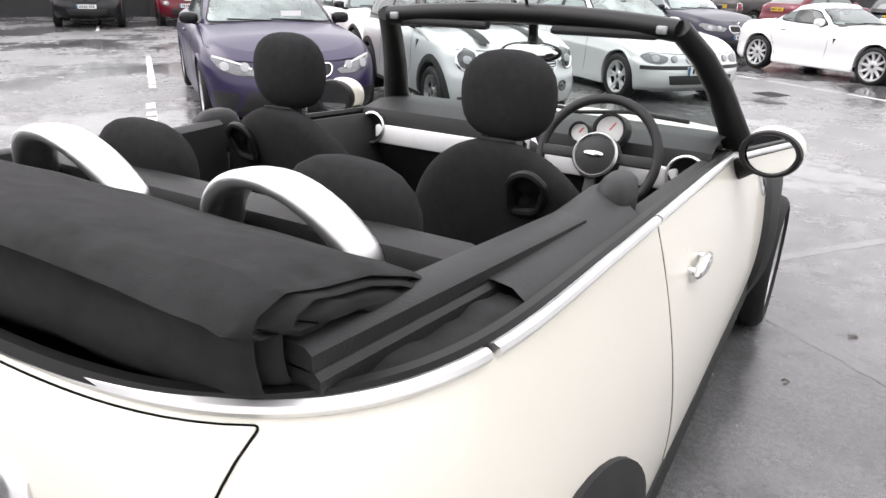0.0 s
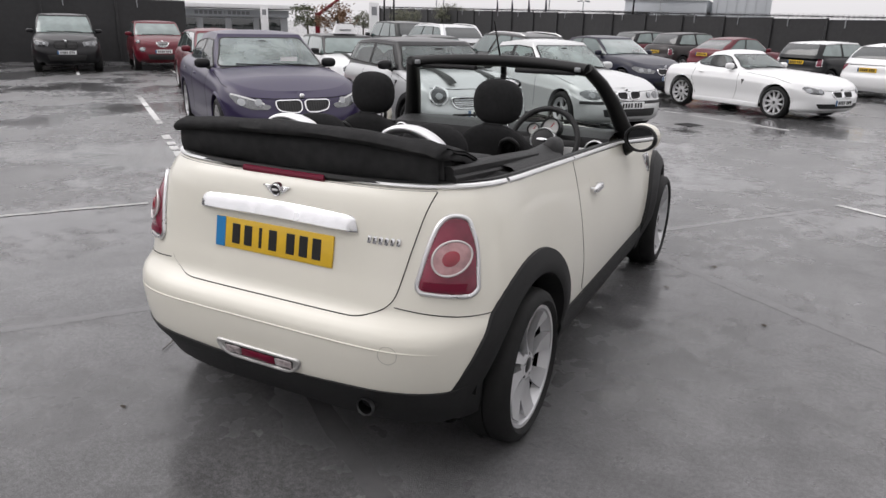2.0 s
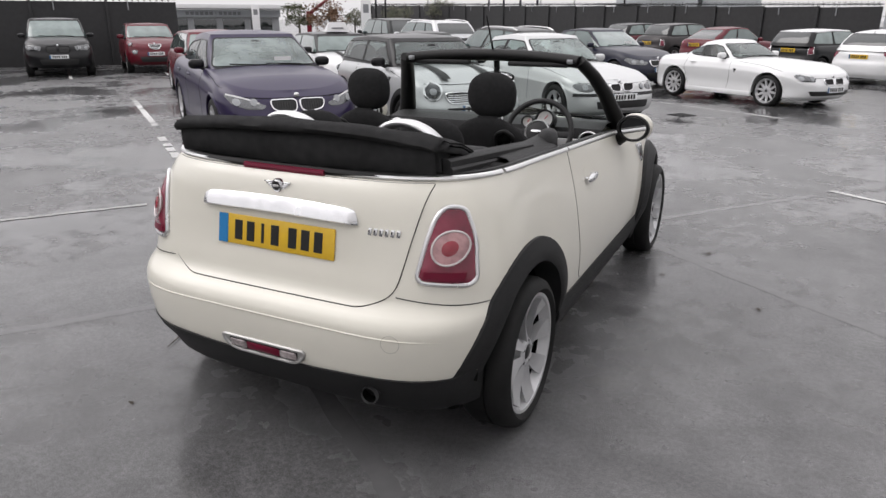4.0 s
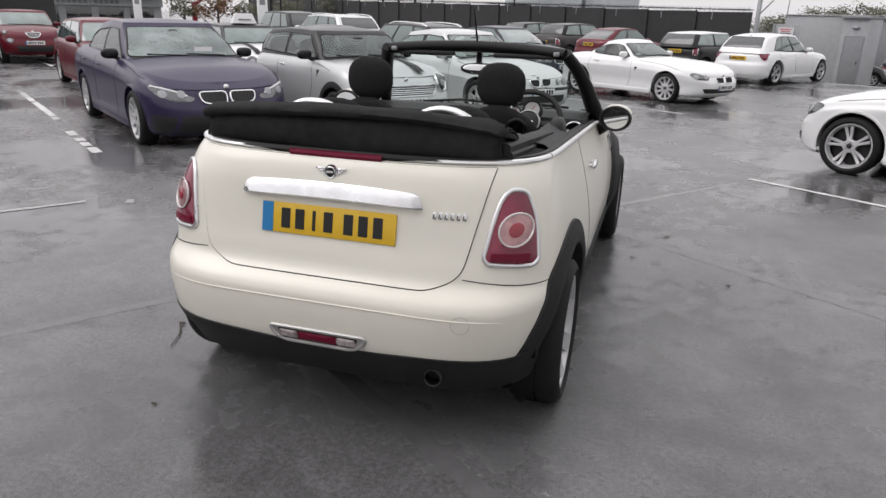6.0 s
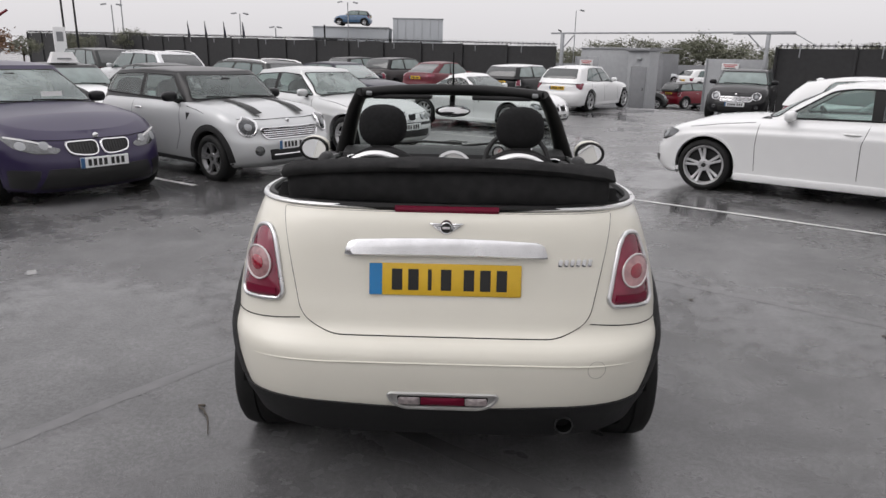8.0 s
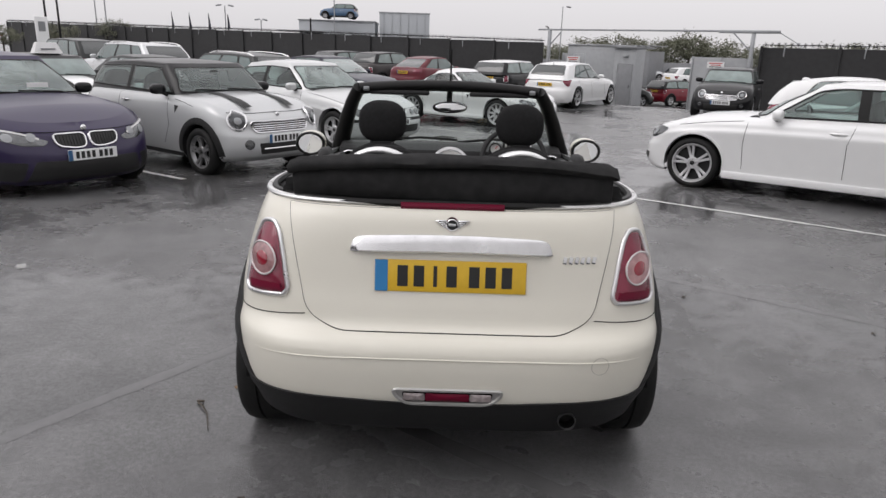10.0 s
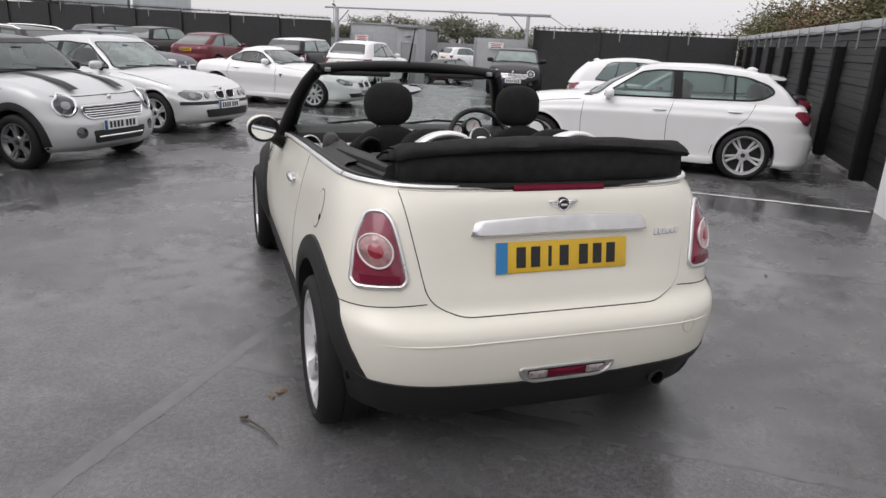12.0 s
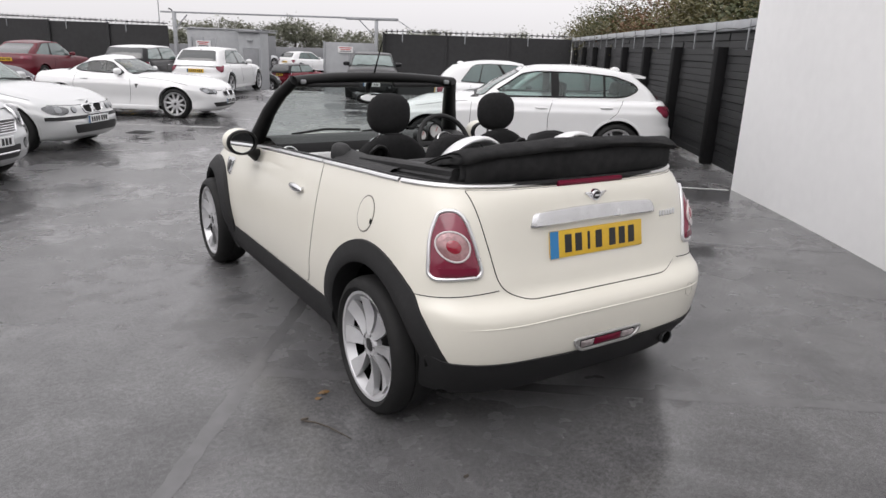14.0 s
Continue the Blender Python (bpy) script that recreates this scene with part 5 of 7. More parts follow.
    if near:
        ws.visible_shadow = rw.visible_shadow = False
        ys = np.linspace(yD + 0.06, yA - 0.04, 15)
        part("interior_lining", grid([[(sg * (g.half(y, 0.04) - d), y, z) for sg, d, z in ((-1, 0.012, zg + 0.045), (-1, 0.07, zg + 0.03), (-1, 0.10, zb + 0.16), (1, 0.10, zb + 0.16), (1, 0.07, zg + 0.03), (1, 0.012, zg + 0.045))] for y in ys]), VINYL, ob)
        part("dashboard", box(0, yA - 0.28, zg + 0.0, 2 * w0 * hw - 0.14, 0.50, 0.13, 0.05, 3), VINYL, ob)
        part("parcel_shelf", box(0, yD + 0.22, zg - 0.02, 2 * w0 * hw - 0.16, 0.34, 0.08, 0.03), VINYL, ob)
        y_seat = spec.get("seat_y", (yB + yC) / 2 + 0.22)
        rows_of = [(y_seat, (-0.36, 0.36))] + ([(yC + 0.10, (-0.40, 0.40))] if spec.get("rear_seats", True) else [])
        for ys_, xs_ in rows_of:
            for x in xs_:
                back = part("seat_back", ball((x, ys_, zg - 0.05), (0.24, 0.085, 0.34), 16, 12, 3.2, m=None), CLOTH, ob)
                part("headrest", ball((x, ys_ - 0.05, H - 0.335), (0.125, 0.05, 0.085), 14, 10, 2.6), CLOTH, back)
        wheel_at = pose(0.36, yA - 0.62, zg + 0.01, 62, 0, 0)
        sw_ = part("steering_wheel", tube([(0.18 * math.cos(a), 0.18 * math.sin(a), 0) for a in np.linspace(0, math.tau, 24, endpoint=False)], 0.014, 6, True), VINYL, ob)
        sw_.matrix_basis = wheel_at
        part("hub", ball((0, 0, 0.0), (0.17, 0.045, 0.02), 12, 6, 2.4), VINYL, sw_)
        part("rear_view_mirror", ball((0, yB + 0.10, H - 0.16), (0.09, 0.02, 0.025), 12, 6), TRIM, ws)

    def lean(f, z):
        """A place along the side, 0 at the rear pillar and 1 at the front one, at height z."""
        v = g.level((yB + yC) / 2, z)
        lo, hi = g.rear(min(v, 0.9)) + spec.get("rear_pillar", 0.22), g.front(min(v, 0.9)) - spec.get("front_pillar", 0.14)
        return lo + (hi - lo) * f

    rise = spec.get("belt_rise", 0.03)

    def pane_path(f0, f1, grow=0.0):
        """A side window's outline: its top follows the roof, its foot the waist."""
        foot = [(lean(f0 + (f1 - f0) * k / 6, z0), z0 - grow + rise * (1 - (f0 + (f1 - f0) * k / 6)) ** 2) for k in range(7)]
        head = []
        for k in range(7):
            f = f1 + (f0 - f1) * k / 6
            y = lean(f, z1)
            head.append((y, g.height(y, 1.0) - 0.052 + grow * 0.6))
        foot[0] = (foot[0][0] - grow, foot[0][1])
        foot[-1] = (foot[-1][0] + grow, foot[-1][1])
        head[0] = (head[0][0] + grow, head[0][1])
        head[-1] = (head[-1][0] - grow, head[-1][1])
        rad = [0.05] + [0.02] * 5 + [0.04, 0.07] + [0.02] * 5 + [0.09]
        return dense(rounded(foot + head, rad, 3), 0.07, True)

    for sg in (-1, 1):
        S = g.side(sg)
        if near:
            part("window_surround", ring_on(S, glass, spec.get("trim_r", 0.013), 0.003, 0.5, centre=gc), spec.get("trim", TRIM), ob)
            wide = sorted([(nose - c[0], c[1], c[2]) for c in spec["posts"]])
            ends_ = [tail] + [v for y, w, sl in wide for v in (y - w / 2, y + w / 2)] + [nose]
            sl_ = spec["posts"][0][2] if spec["posts"] else 0.0
            for k in range(0, len(ends_), 2):
                pane = between(glass, ends_[k], ends_[k + 1], sl_)
                if len(pane) > 3:
                    wd = part("side_window", patch(S, dense(pane, 0.03, True), 0.003, 0, 0.004, gc), spec.get("side_mat", CAR_SIDE) if k or not spec.get("privacy") else CAR_PRIVACY, ob)
                    wd.visible_shadow = False
            for y, w, sl in wide:
                post = between(glass, y - w / 2, y + w / 2, sl)
                if len(post) > 3:
                    part("window_post", patch(S, dense(post, 0.03, True), 0.004, 0, 0.02, gc), TRIM, ob)
        else:
            part("window_surround", patch(S, pane_path(spec["side_glass"][0][0], spec["side_glass"][-1][1], 0.022), 0.003, 0, 0.004, gc), TRIM, ob)
            for f0, f1 in spec["side_glass"]:
                wd = part("side_window", patch(S, pane_path(f0, f1), 0.007, 0, 0.004, gc), spec.get("side_mat", GLASS_SIDE), ob)
        D = h.side(sg)
        for run in spec.get("shut", ()):
            part("panel_gap", band(D, dense([(nose - sd, z) for sd, z in run], 0.04), 0.006, 0.0015, False, cen), GAP, body)
        for sd, z in spec.get("grips", ()):
            p = D(nose - sd, z)
            part("door_handle", ball((p.x + sg * 0.014, p.y, p.z), (0.017, 0.095, 0.016), 14, 8), (spec.get("handle") or colour), ob)
            part("grip_dish", patch(D, [(p.y + 0.075 * math.cos(q), p.z - 0.005 + 0.026 * math.sin(q)) for q in np.linspace(0, math.tau, 16, endpoint=False)], 0.0015, -0.006, 0.001, cen), colour, body)
        for k, yd in enumerate(() if "shut" in spec else spec["doors"]):
            y = nose - yd
            zt = h.top(y) - 0.05
            part("panel_gap", band(D, dense([(y, zt), (y - 0.02, 0.6), (y + 0.03, 0.33)], 0.05), 0.0055, 0.002, False, cen), GAP, body)
            if k:
                p = D(y + 0.16, h.top(y) - 0.16)
                part("door_handle", ball((p.x + sg * 0.012, p.y, p.z), (0.016, 0.085, 0.014), 10, 6), (spec.get("handle") or colour), ob)
        if spec.get("crease"):
            zc, ya, yb = spec["crease"]
            part("side_crease", tube([D(y, zc + 0.02 * f) for f, y in ((k / 16, nose - ya + (ya - yb) * k / 16) for k in range(17))], [0.001] + [0.005] * 15 + [0.001], 6), colour, body)
        part("sill", box(sg * (hw * 0.95), (yf + yr) / 2, zb + 0.055, 0.05, spec["base"] - 2 * R, 0.10, 0.02), spec.get("sill", colour), ob)
        part("wheel_arch", arch_band(D, yf, r, R - 0.006, R + spec.get("clad", 0.025), 0.010, -8, 188, cen), spec.get("arch_mat", colour), ob)
        part("wheel_arch", arch_band(D, yr, r, R - 0.006, R + spec.get("clad", 0.025), 0.010, -8, 188, cen), spec.get("arch_mat", colour), ob)
        for yc in (yf, yr):
            part("wheel_well", arch_liner(yc, r, R - 0.01, sg * (hw - 0.32), sg * (hw - 0.13)), GAP, ob)
        c = g.side(sg)(yA - 0.42, z_cowl + 0.03)
        mir = part("door_mirror", ball((c.x + sg * 0.125, yA - 0.40, z_cowl + 0.075), (0.105, 0.062, 0.066), 16, 12, 3.0), spec.get("mirror", colour), ob)
        part("mirror_stem", tube([(c.x, yA - 0.36, z_cowl - 0.01), (c.x + sg * 0.08, yA - 0.39, z_cowl + 0.03)], 0.022, 6), TRIM, mir)
        # lamps
        E = h.end(True)
        for poly, mt in spec["head"]:
            path = dense(rounded([(sg * x * hw, z) for x, z in poly], spec.get("head_round", 0.03), 4), 0.03, True)
            hl = part("headlamp", patch(E, path, 0.006, 0.010, 0.01, cen), mt, ob, "glass headlamp")
            if spec.get("head_ring"):
                part("lamp_ring", ring_on(E, path, spec.get("ring", 0.011), 0.006, centre=cen), CHROME, hl)
            if spec.get("brow"):
                brow = [(sg * x * hw, z) for x, z in spec["brow"]]
                part("lamp_brow", band(E, dense(brow, 0.03), 0.020, 0.019, False, cen), LENS_WHITE, hl)
            ex, ez = sum(p[0] for p in path) / len(path), sum(p[1] for p in path) / len(path)
            for dx in spec.get("bulbs", (0.0,)):
                b = [(ex + dx * sg + 0.042 * math.cos(k * math.tau / 14), ez + 0.042 * math.sin(k * math.tau / 14)) for k in range(14)]
                part("projector", patch(E, b, 0.0185, 0.002, 0.004, cen), GALV, hl)
        T = h.end(False)
        for poly in spec["tail"]:
            path = dense(rounded([(sg * x * hw, z) for x, z in poly], 0.03, 4), 0.03, True)
            tl = part("tail_lamp", patch(T, path, 0.006, 0.012, 0.01, cen), LENS_RED, ob, "red tail lamp")
            if spec.get("head_ring"):
                part("lamp_ring", ring_on(T, path, 0.010, 0.006, centre=cen), CHROME, tl)
        if spec.get("fog"):
            x, z, q = spec["fog"]
            fg = [(sg * (x * hw) + q * math.cos(k * math.tau / 16), z + q * math.sin(k * math.tau / 16)) for k in range(16)]
            part("fog_lamp", patch(E, fg, 0.003, 0.002, 0.01, cen), HEADLAMP, ob)
    # grille, intake, plates
    E, T = h.end(True), h.end(False)
    for poly, bars, upright in spec["grille"]:
        path = dense(rounded([(x * hw, z) for x, z in poly], spec.get("grille_round", 0.062), 6), 0.03, True)
        gr = part("grille", patch(E, path, 0.007, 0.0, 0.01, cen), INK, ob)
        part("grille_frame", ring_on(E, path, 0.012, 0.009, centre=cen), spec.get("grille_mat", CHROME), gr)
        xs, zs = [p[0] for p in path], [p[1] for p in path]
        for k in range(bars):
            f = (k + 1) / (bars + 1)
            if upright:
                x = min(xs) + (max(xs) - min(xs)) * f
                run = [(x, min(zs) + 0.012), (x, max(zs) - 0.012)]
            else:
                z = min(zs) + (max(zs) - min(zs)) * f
                ww = max(abs(p[0]) for p in path if abs(p[1] - z) < 0.06) - 0.03
                run = [(-ww, z), (ww, z)]
            part("grille_bar", ring_on(E, dense(run, 0.08), 0.006, 0.011, closed=False, centre=cen), STEEL if upright else CHROME, gr)
    for poly in spec["intake"]:
        path = dense(rounded([(x * hw, z) for x, z in poly], 0.03, 4), 0.05, True)
        part("air_intake", patch(E, path, 0.005, 0.0, 0.01, cen), INK, ob)
    if spec.get("intake_bar"):
        part("intake_bar", ring_on(E, dense([(-0.40 * hw, spec["intake_bar"]), (0.40 * hw, spec["intake_bar"])], 0.06), 0.011, 0.010, closed=False, centre=cen), CHROME, ob)
    if spec.get("side_vent"):
        for sg in (-1, 1):
            sd, z = spec["side_vent"]
            part("side_vent", patch(h.side(sg), [(nose - sd, z + 0.05), (nose - sd - 0.09, z + 0.055), (nose - sd - 0.06, z - 0.04)], 0.004, 0, 0.006, cen), TRIM, ob)
    for fn, z, mt, sy in ((E, spec["plate"][0], PLATE_W, 1), (T, spec["plate"][1], PLATE_Y, -1)):
        p = fn(0, z)
        pl = part("number_plate", box(0, 0, 0, 0.52, 0.012, 0.111, 0.004, 1), mt, ob)
        pl.matrix_basis = pose(0, p.y + sy * 0.016, z, 0, 0, 0 if sy < 0 else 180)
        part("blue_band", box(-0.238, -0.0065, 0, 0.044, 0.003, 0.108), PLATE_BD, pl)
        for k in range(7):
            part("dark_bar", box(-0.165 + 0.056 * k + (0.022 if k > 3 else 0), -0.0065, 0, 0.036, 0.003, 0.072), INK, pl)
    if spec.get("spoiler"):
        lip = []
        for i in range(13):
            f = -1 + i / 6
            x, e = f * w1 * hw * 0.97, 1 - 0.35 * abs(f) ** 3
            zt = g.height(yC, 1.0) - 0.004 + 0.012 * (1 - f * f)
            lip.append([(x, yC + 0.16, zt + 0.006), (x, yC - 0.02, zt - 0.002), (x, yC - 0.17 * e, zt - 0.030), (x, yC - 0.19 * e, zt - 0.042), (x, yC - 0.16 * e, zt - 0.052), (x, yC + 0.05, zt - 0.05)])
        part("roof_spoiler", grid(lip, wrap_u=True, caps=True), colour, ob)
    if spec.get("fin"):
        part("aerial_fin", ball((0, yC + 0.22, g.height(yC + 0.22, 1.0) + 0.030), (0.016, 0.085, 0.036), 10, 8, 1.5), colour, ob)
    if spec.get("rails"):
        for sg in (-1, 1):
            ys = np.linspace(yB - 0.25, yC + 0.10, 9)
            part("roof_rail", tube([(sg * (w1 * hw - 0.05), y, g.height(y, 1.0) + (0.045 if 0 < k < 8 else 0.0)) for k, y in enumerate(ys)], 0.016, 6), SATIN, ob)
    for z, x in spec.get("bumper_strip", ()):
        part("bumper_strip", band(E, dense([(-x * hw, z), (x * hw, z)], 0.05), 0.05, 0.010, False, cen), PLASTIC, ob)
    if near:
        seam = dense([(-0.84 * hw, spec["lid"] + 0.02), (-0.4 * hw, spec["lid"]), (0.4 * hw, spec["lid"]), (0.84 * hw, spec["lid"] + 0.02)], 0.04)
        part("panel_gap", band(E, seam, 0.006, 0.0012, False, cen), GAP, body)
    p = E(0, spec.get("badge_z", z_nose - 0.03))
    part("badge", ball((p.x, p.y + 0.004, p.z), (0.034, 0.012, 0.034), 12, 6), CHROME, ob)
    if spec.get("stripes"):
        for sg in (-1, 1):
            rows = []
            for i in range(15):
                y = yA - 0.0 + (h.front(1.0) - 0.06 - yA) * i / 14
                w = h.half(y, 1.0)
                rows.append([(sg * x, y, h.height(y, 1.0) + 0.05 * math.cos(math.asin(min(1, x / w))) ** 1.5 + 0.004) for x in (0.28, 0.34, 0.40)])
            part("bonnet_stripe", grid(rows), TRIM, ob)
    part("wiper", tube([F(-0.5, z0 + 0.03) + Vector((0, 0.02, 0)), F(0.0, z0 + 0.05) + Vector((0, 0.02, 0))], 0.009, 5), TRIM, ws)
    part("wiper", tube([F(0.0, z0 + 0.03) + Vector((0, 0.02, 0)), F(0.5, z0 + 0.05) + Vector((0, 0.02, 0))], 0.009, 5), TRIM, ws)
    part("parcel_card", box(-0.25, F(-0.25, z0 + 0.08).y + 0.006, z0 + 0.10, 0.24, 0.004, 0.07, m=None), SIGN_W, ws) if spec.get("card") else None
    wm = wheel_meshes(r, spec["rim"], 0.215, spec["spokes"][0], spec["spokes"][1], spec.get("rim_mat", ALLOY))
    for x in (-(hw - 0.115), hw - 0.115):
        fit_wheel(ob, x, yf, r, wm, 10)
        fit_wheel(ob, x, yr, r, wm, 33)
    return ob


TINY = dict(size=(3.70, 1.68, 1.41), front_hang=0.67, base=2.467, tyre=0.302, rim=0.205, arch=0.055, clad=0.055, arch_mat=PLASTIC, sill=PLASTIC, shoulder=(0.765, 0.955, 0.95),
            cabin=(1.16, 1.62, 3.42, 3.66), glass_w=(0.88, 0.72), side_glass=((0.0, 0.40), (0.45, 1.0)), doors=(1.35, 2.45), spokes=(5, "twin"), rim_mat=ALLOY, pillars=BLACKP,
            head=(([(0.50, 0.73), (0.61, 0.79), (0.73, 0.76), (0.77, 0.67), (0.71, 0.585), (0.59, 0.575), (0.51, 0.64)], HEADLAMP),), head_round=0.06, head_ring=True, bulbs=(0.0,), nose_lean=0.13,
            tail=([(0.74, 0.93), (0.86, 0.90), (0.91, 0.70), (0.76, 0.70)],), grille=([(-0.55, 0.665), (0.55, 0.665), (0.47, 0.535), (-0.47, 0.535)], 4, False),
            intake=([(-0.56, 0.43), (0.56, 0.43), (0.50, 0.28), (-0.50, 0.28)],), side_mat=GLASS_PALE, plate=(0.465, 0.80), fog=(0.66, 0.40, 0.055), mirror=BLACKP, handle=CHROME, n_front=2.5, cabin_n=6, rear_pillar=0.16, badge_z=0.735)
TINY["grille"] = (TINY["grille"],)
TINY_NEAR = dict(TINY, clad=0.075, n_front=3.3, n_rear=4.0, nose_lean=0.10, shoulder=(0.80, 0.965, 0.97), side_mat=CAR_SIDE, screen=CAR_SCREEN_CLEAR, lid=0.80,
                 head=(([(0.59, 0.79), (0.69, 0.835), (0.80, 0.81), (0.85, 0.71), (0.80, 0.615), (0.69, 0.60), (0.60, 0.67)], HEADLAMP_DARK),), badge_z=0.775, ring=0.016, side_vent=(1.10, 0.80),
                 cabin=(1.08, 1.54, 3.36, 3.62),
                 grille=(([(-0.56, 0.70), (0.56, 0.70), (0.49, 0.565), (-0.49, 0.565)], 4, False),), plate=(0.49, 0.80), fog=(0.62, 0.43, 0.062),
                 intake=([(-0.47, 0.44), (0.47, 0.44), (0.43, 0.30), (-0.43, 0.30)],), intake_bar=0.37,
                 outline=((1.34, 0.99), (2.52, 1.01), (3.43, 1.03), (3.39, 1.15), (3.31, 1.285), (2.52, 1.32), (1.70, 1.31)), posts=((2.42, 0.085, 0.10),), glass_round=0.04,
                 shut=(((2.55, 0.95), (2.52, 0.6), (2.56, 0.36)), ((1.36, 0.93), (1.30, 0.6), (1.42, 0.36)), ((1.22, 0.93), (1.0, 0.90), (0.80, 0.86))), grips=((2.36, 0.86),),
                 flank=((0, 0.94), (0.1, 0.985), (0.4, 1.0), (0.7, 0.985), (0.86, 0.955), (0.94, 0.92), (1, 0.86)))
TINY_TALL = dict(TINY, size=(4.1, 1.79, 1.56), shoulder=(0.92, 1.08, 1.06), tyre=0.33, base=2.595, front_hang=0.75, clearance=0.24)
SALOON = dict(size=(4.86, 1.85, 1.47), front_hang=0.84, base=2.89, tyre=0.335, rim=0.245, shoulder=(0.76, 0.965, 1.03), cabin=(1.42, 2.20, 3.50, 4.18), glass_w=(0.86, 0.66),
              side_glass=((0.10, 0.44), (0.48, 1.0)), doors=(1.62, 2.72, 3.65), spokes=(10, "thin"), rim_mat=ALLOY, nose_lean=0.18,
              head=(([(0.40, 0.66), (0.62, 0.70), (0.88, 0.76), (0.93, 0.70), (0.84, 0.60), (0.50, 0.585)], HEADLAMP),), bulbs=(-0.09, 0.08),
              tail=([(0.55, 0.92), (0.86, 0.93), (0.88, 0.80), (0.60, 0.80)],), grille=(([(-0.36, 0.70), (-0.02, 0.70), (-0.03, 0.56), (-0.33, 0.56)], 7, True), ([(0.02, 0.70), (0.36, 0.70), (0.33, 0.56), (0.03, 0.56)], 7, True)),
              intake=([(-0.50, 0.40), (0.50, 0.40), (0.44, 0.285), (-0.44, 0.285)], [(-0.78, 0.40), (-0.60, 0.39), (-0.60, 0.31), (-0.75, 0.31)], [(0.78, 0.40), (0.60, 0.39), (0.60, 0.31), (0.75, 0.31)]),
              plate=(0.475, 0.85), card=True, badge_z=0.755, clearance=0.17)
SALOON_NEAR = dict(SALOON, brow=((0.50, 0.645), (0.62, 0.690), (0.74, 0.723), (0.86, 0.750)), n_front=2.5, n_rear=3.8, lid=0.71, nose_lean=0.16, pillars=None, handle=None, mirror=BLACKP,
                   head=(([(0.41, 0.625), (0.55, 0.665), (0.74, 0.735), (0.87, 0.765), (0.89, 0.735), (0.82, 0.64), (0.66, 0.585), (0.46, 0.58)], HEADLAMP),), bulbs=(-0.10, 0.08),
                   grille=(([(-0.37, 0.685), (-0.02, 0.69), (-0.03, 0.55), (-0.16, 0.54), (-0.34, 0.57)], 9, True), ([(0.02, 0.69), (0.37, 0.685), (0.34, 0.57), (0.16, 0.54), (0.03, 0.55)], 9, True)),
                   intake=([(-0.58, 0.43), (0.58, 0.43), (0.66, 0.22), (-0.66, 0.22)], [(-0.90, 0.43), (-0.64, 0.42), (-0.70, 0.22), (-0.88, 0.24)], [(0.90, 0.43), (0.64, 0.42), (0.70, 0.22), (0.88, 0.24)]),
                   plate=(0.475, 0.85), badge_z=0.735,
                   outline=((1.72, 0.985), (2.7, 1.0), (3.70, 1.02), (3.92, 1.06), (3.80, 1.14), (3.45, 1.29), (2.7, 1.345), (2.25, 1.33)), posts=((2.78, 0.09, 0.10),), glass_round=0.05,
                   shut=(((1.66, 0.93), (1.60, 0.6), (1.66, 0.32)), ((2.86, 0.96), (2.78, 0.6), (2.82, 0.32)), ((3.86, 0.97), (3.70, 0.75), (3.42, 0.45)), ((1.5, 0.95), (1.0, 0.90), (0.55, 0.82))), grips=((2.60, 0.86), (3.55, 0.88)),
                   flank=((0, 0.93), (0.1, 0.975), (0.35, 0.99), (0.72, 1.0), (0.78, 0.985), (0.88, 0.955), (0.95, 0.915), (1, 0.85)))
COMPACT = dict(SALOON, size=(4.26, 1.75, 1.41), front_hang=0.75, base=2.725, tyre=0.315, rim=0.215, shoulder=(0.70, 0.90, 0.98), cabin=(1.40, 2.10, 3.35, 4.12), doors=(1.55, 2.85), side_glass=((0.06, 0.40), (0.45, 1.0)),
               head=(([(0.42, 0.64), (0.86, 0.69), (0.91, 0.63), (0.84, 0.54), (0.46, 0.53)], HEADLAMP),), spokes=(5, "twin"),
               grille=(([(-0.28, 0.65), (-0.02, 0.65), (-0.03, 0.52), (-0.26, 0.52)], 5, True), ([(0.02, 0.65), (0.28, 0.65), (0.26, 0.52), (0.03, 0.52)], 5, True)),
               intake=([(-0.60, 0.345), (0.60, 0.345), (0.56, 0.275), (-0.56, 0.275)],), plate=(0.42, 0.80), bright_trim=False, badge_z=0.70, card=False)
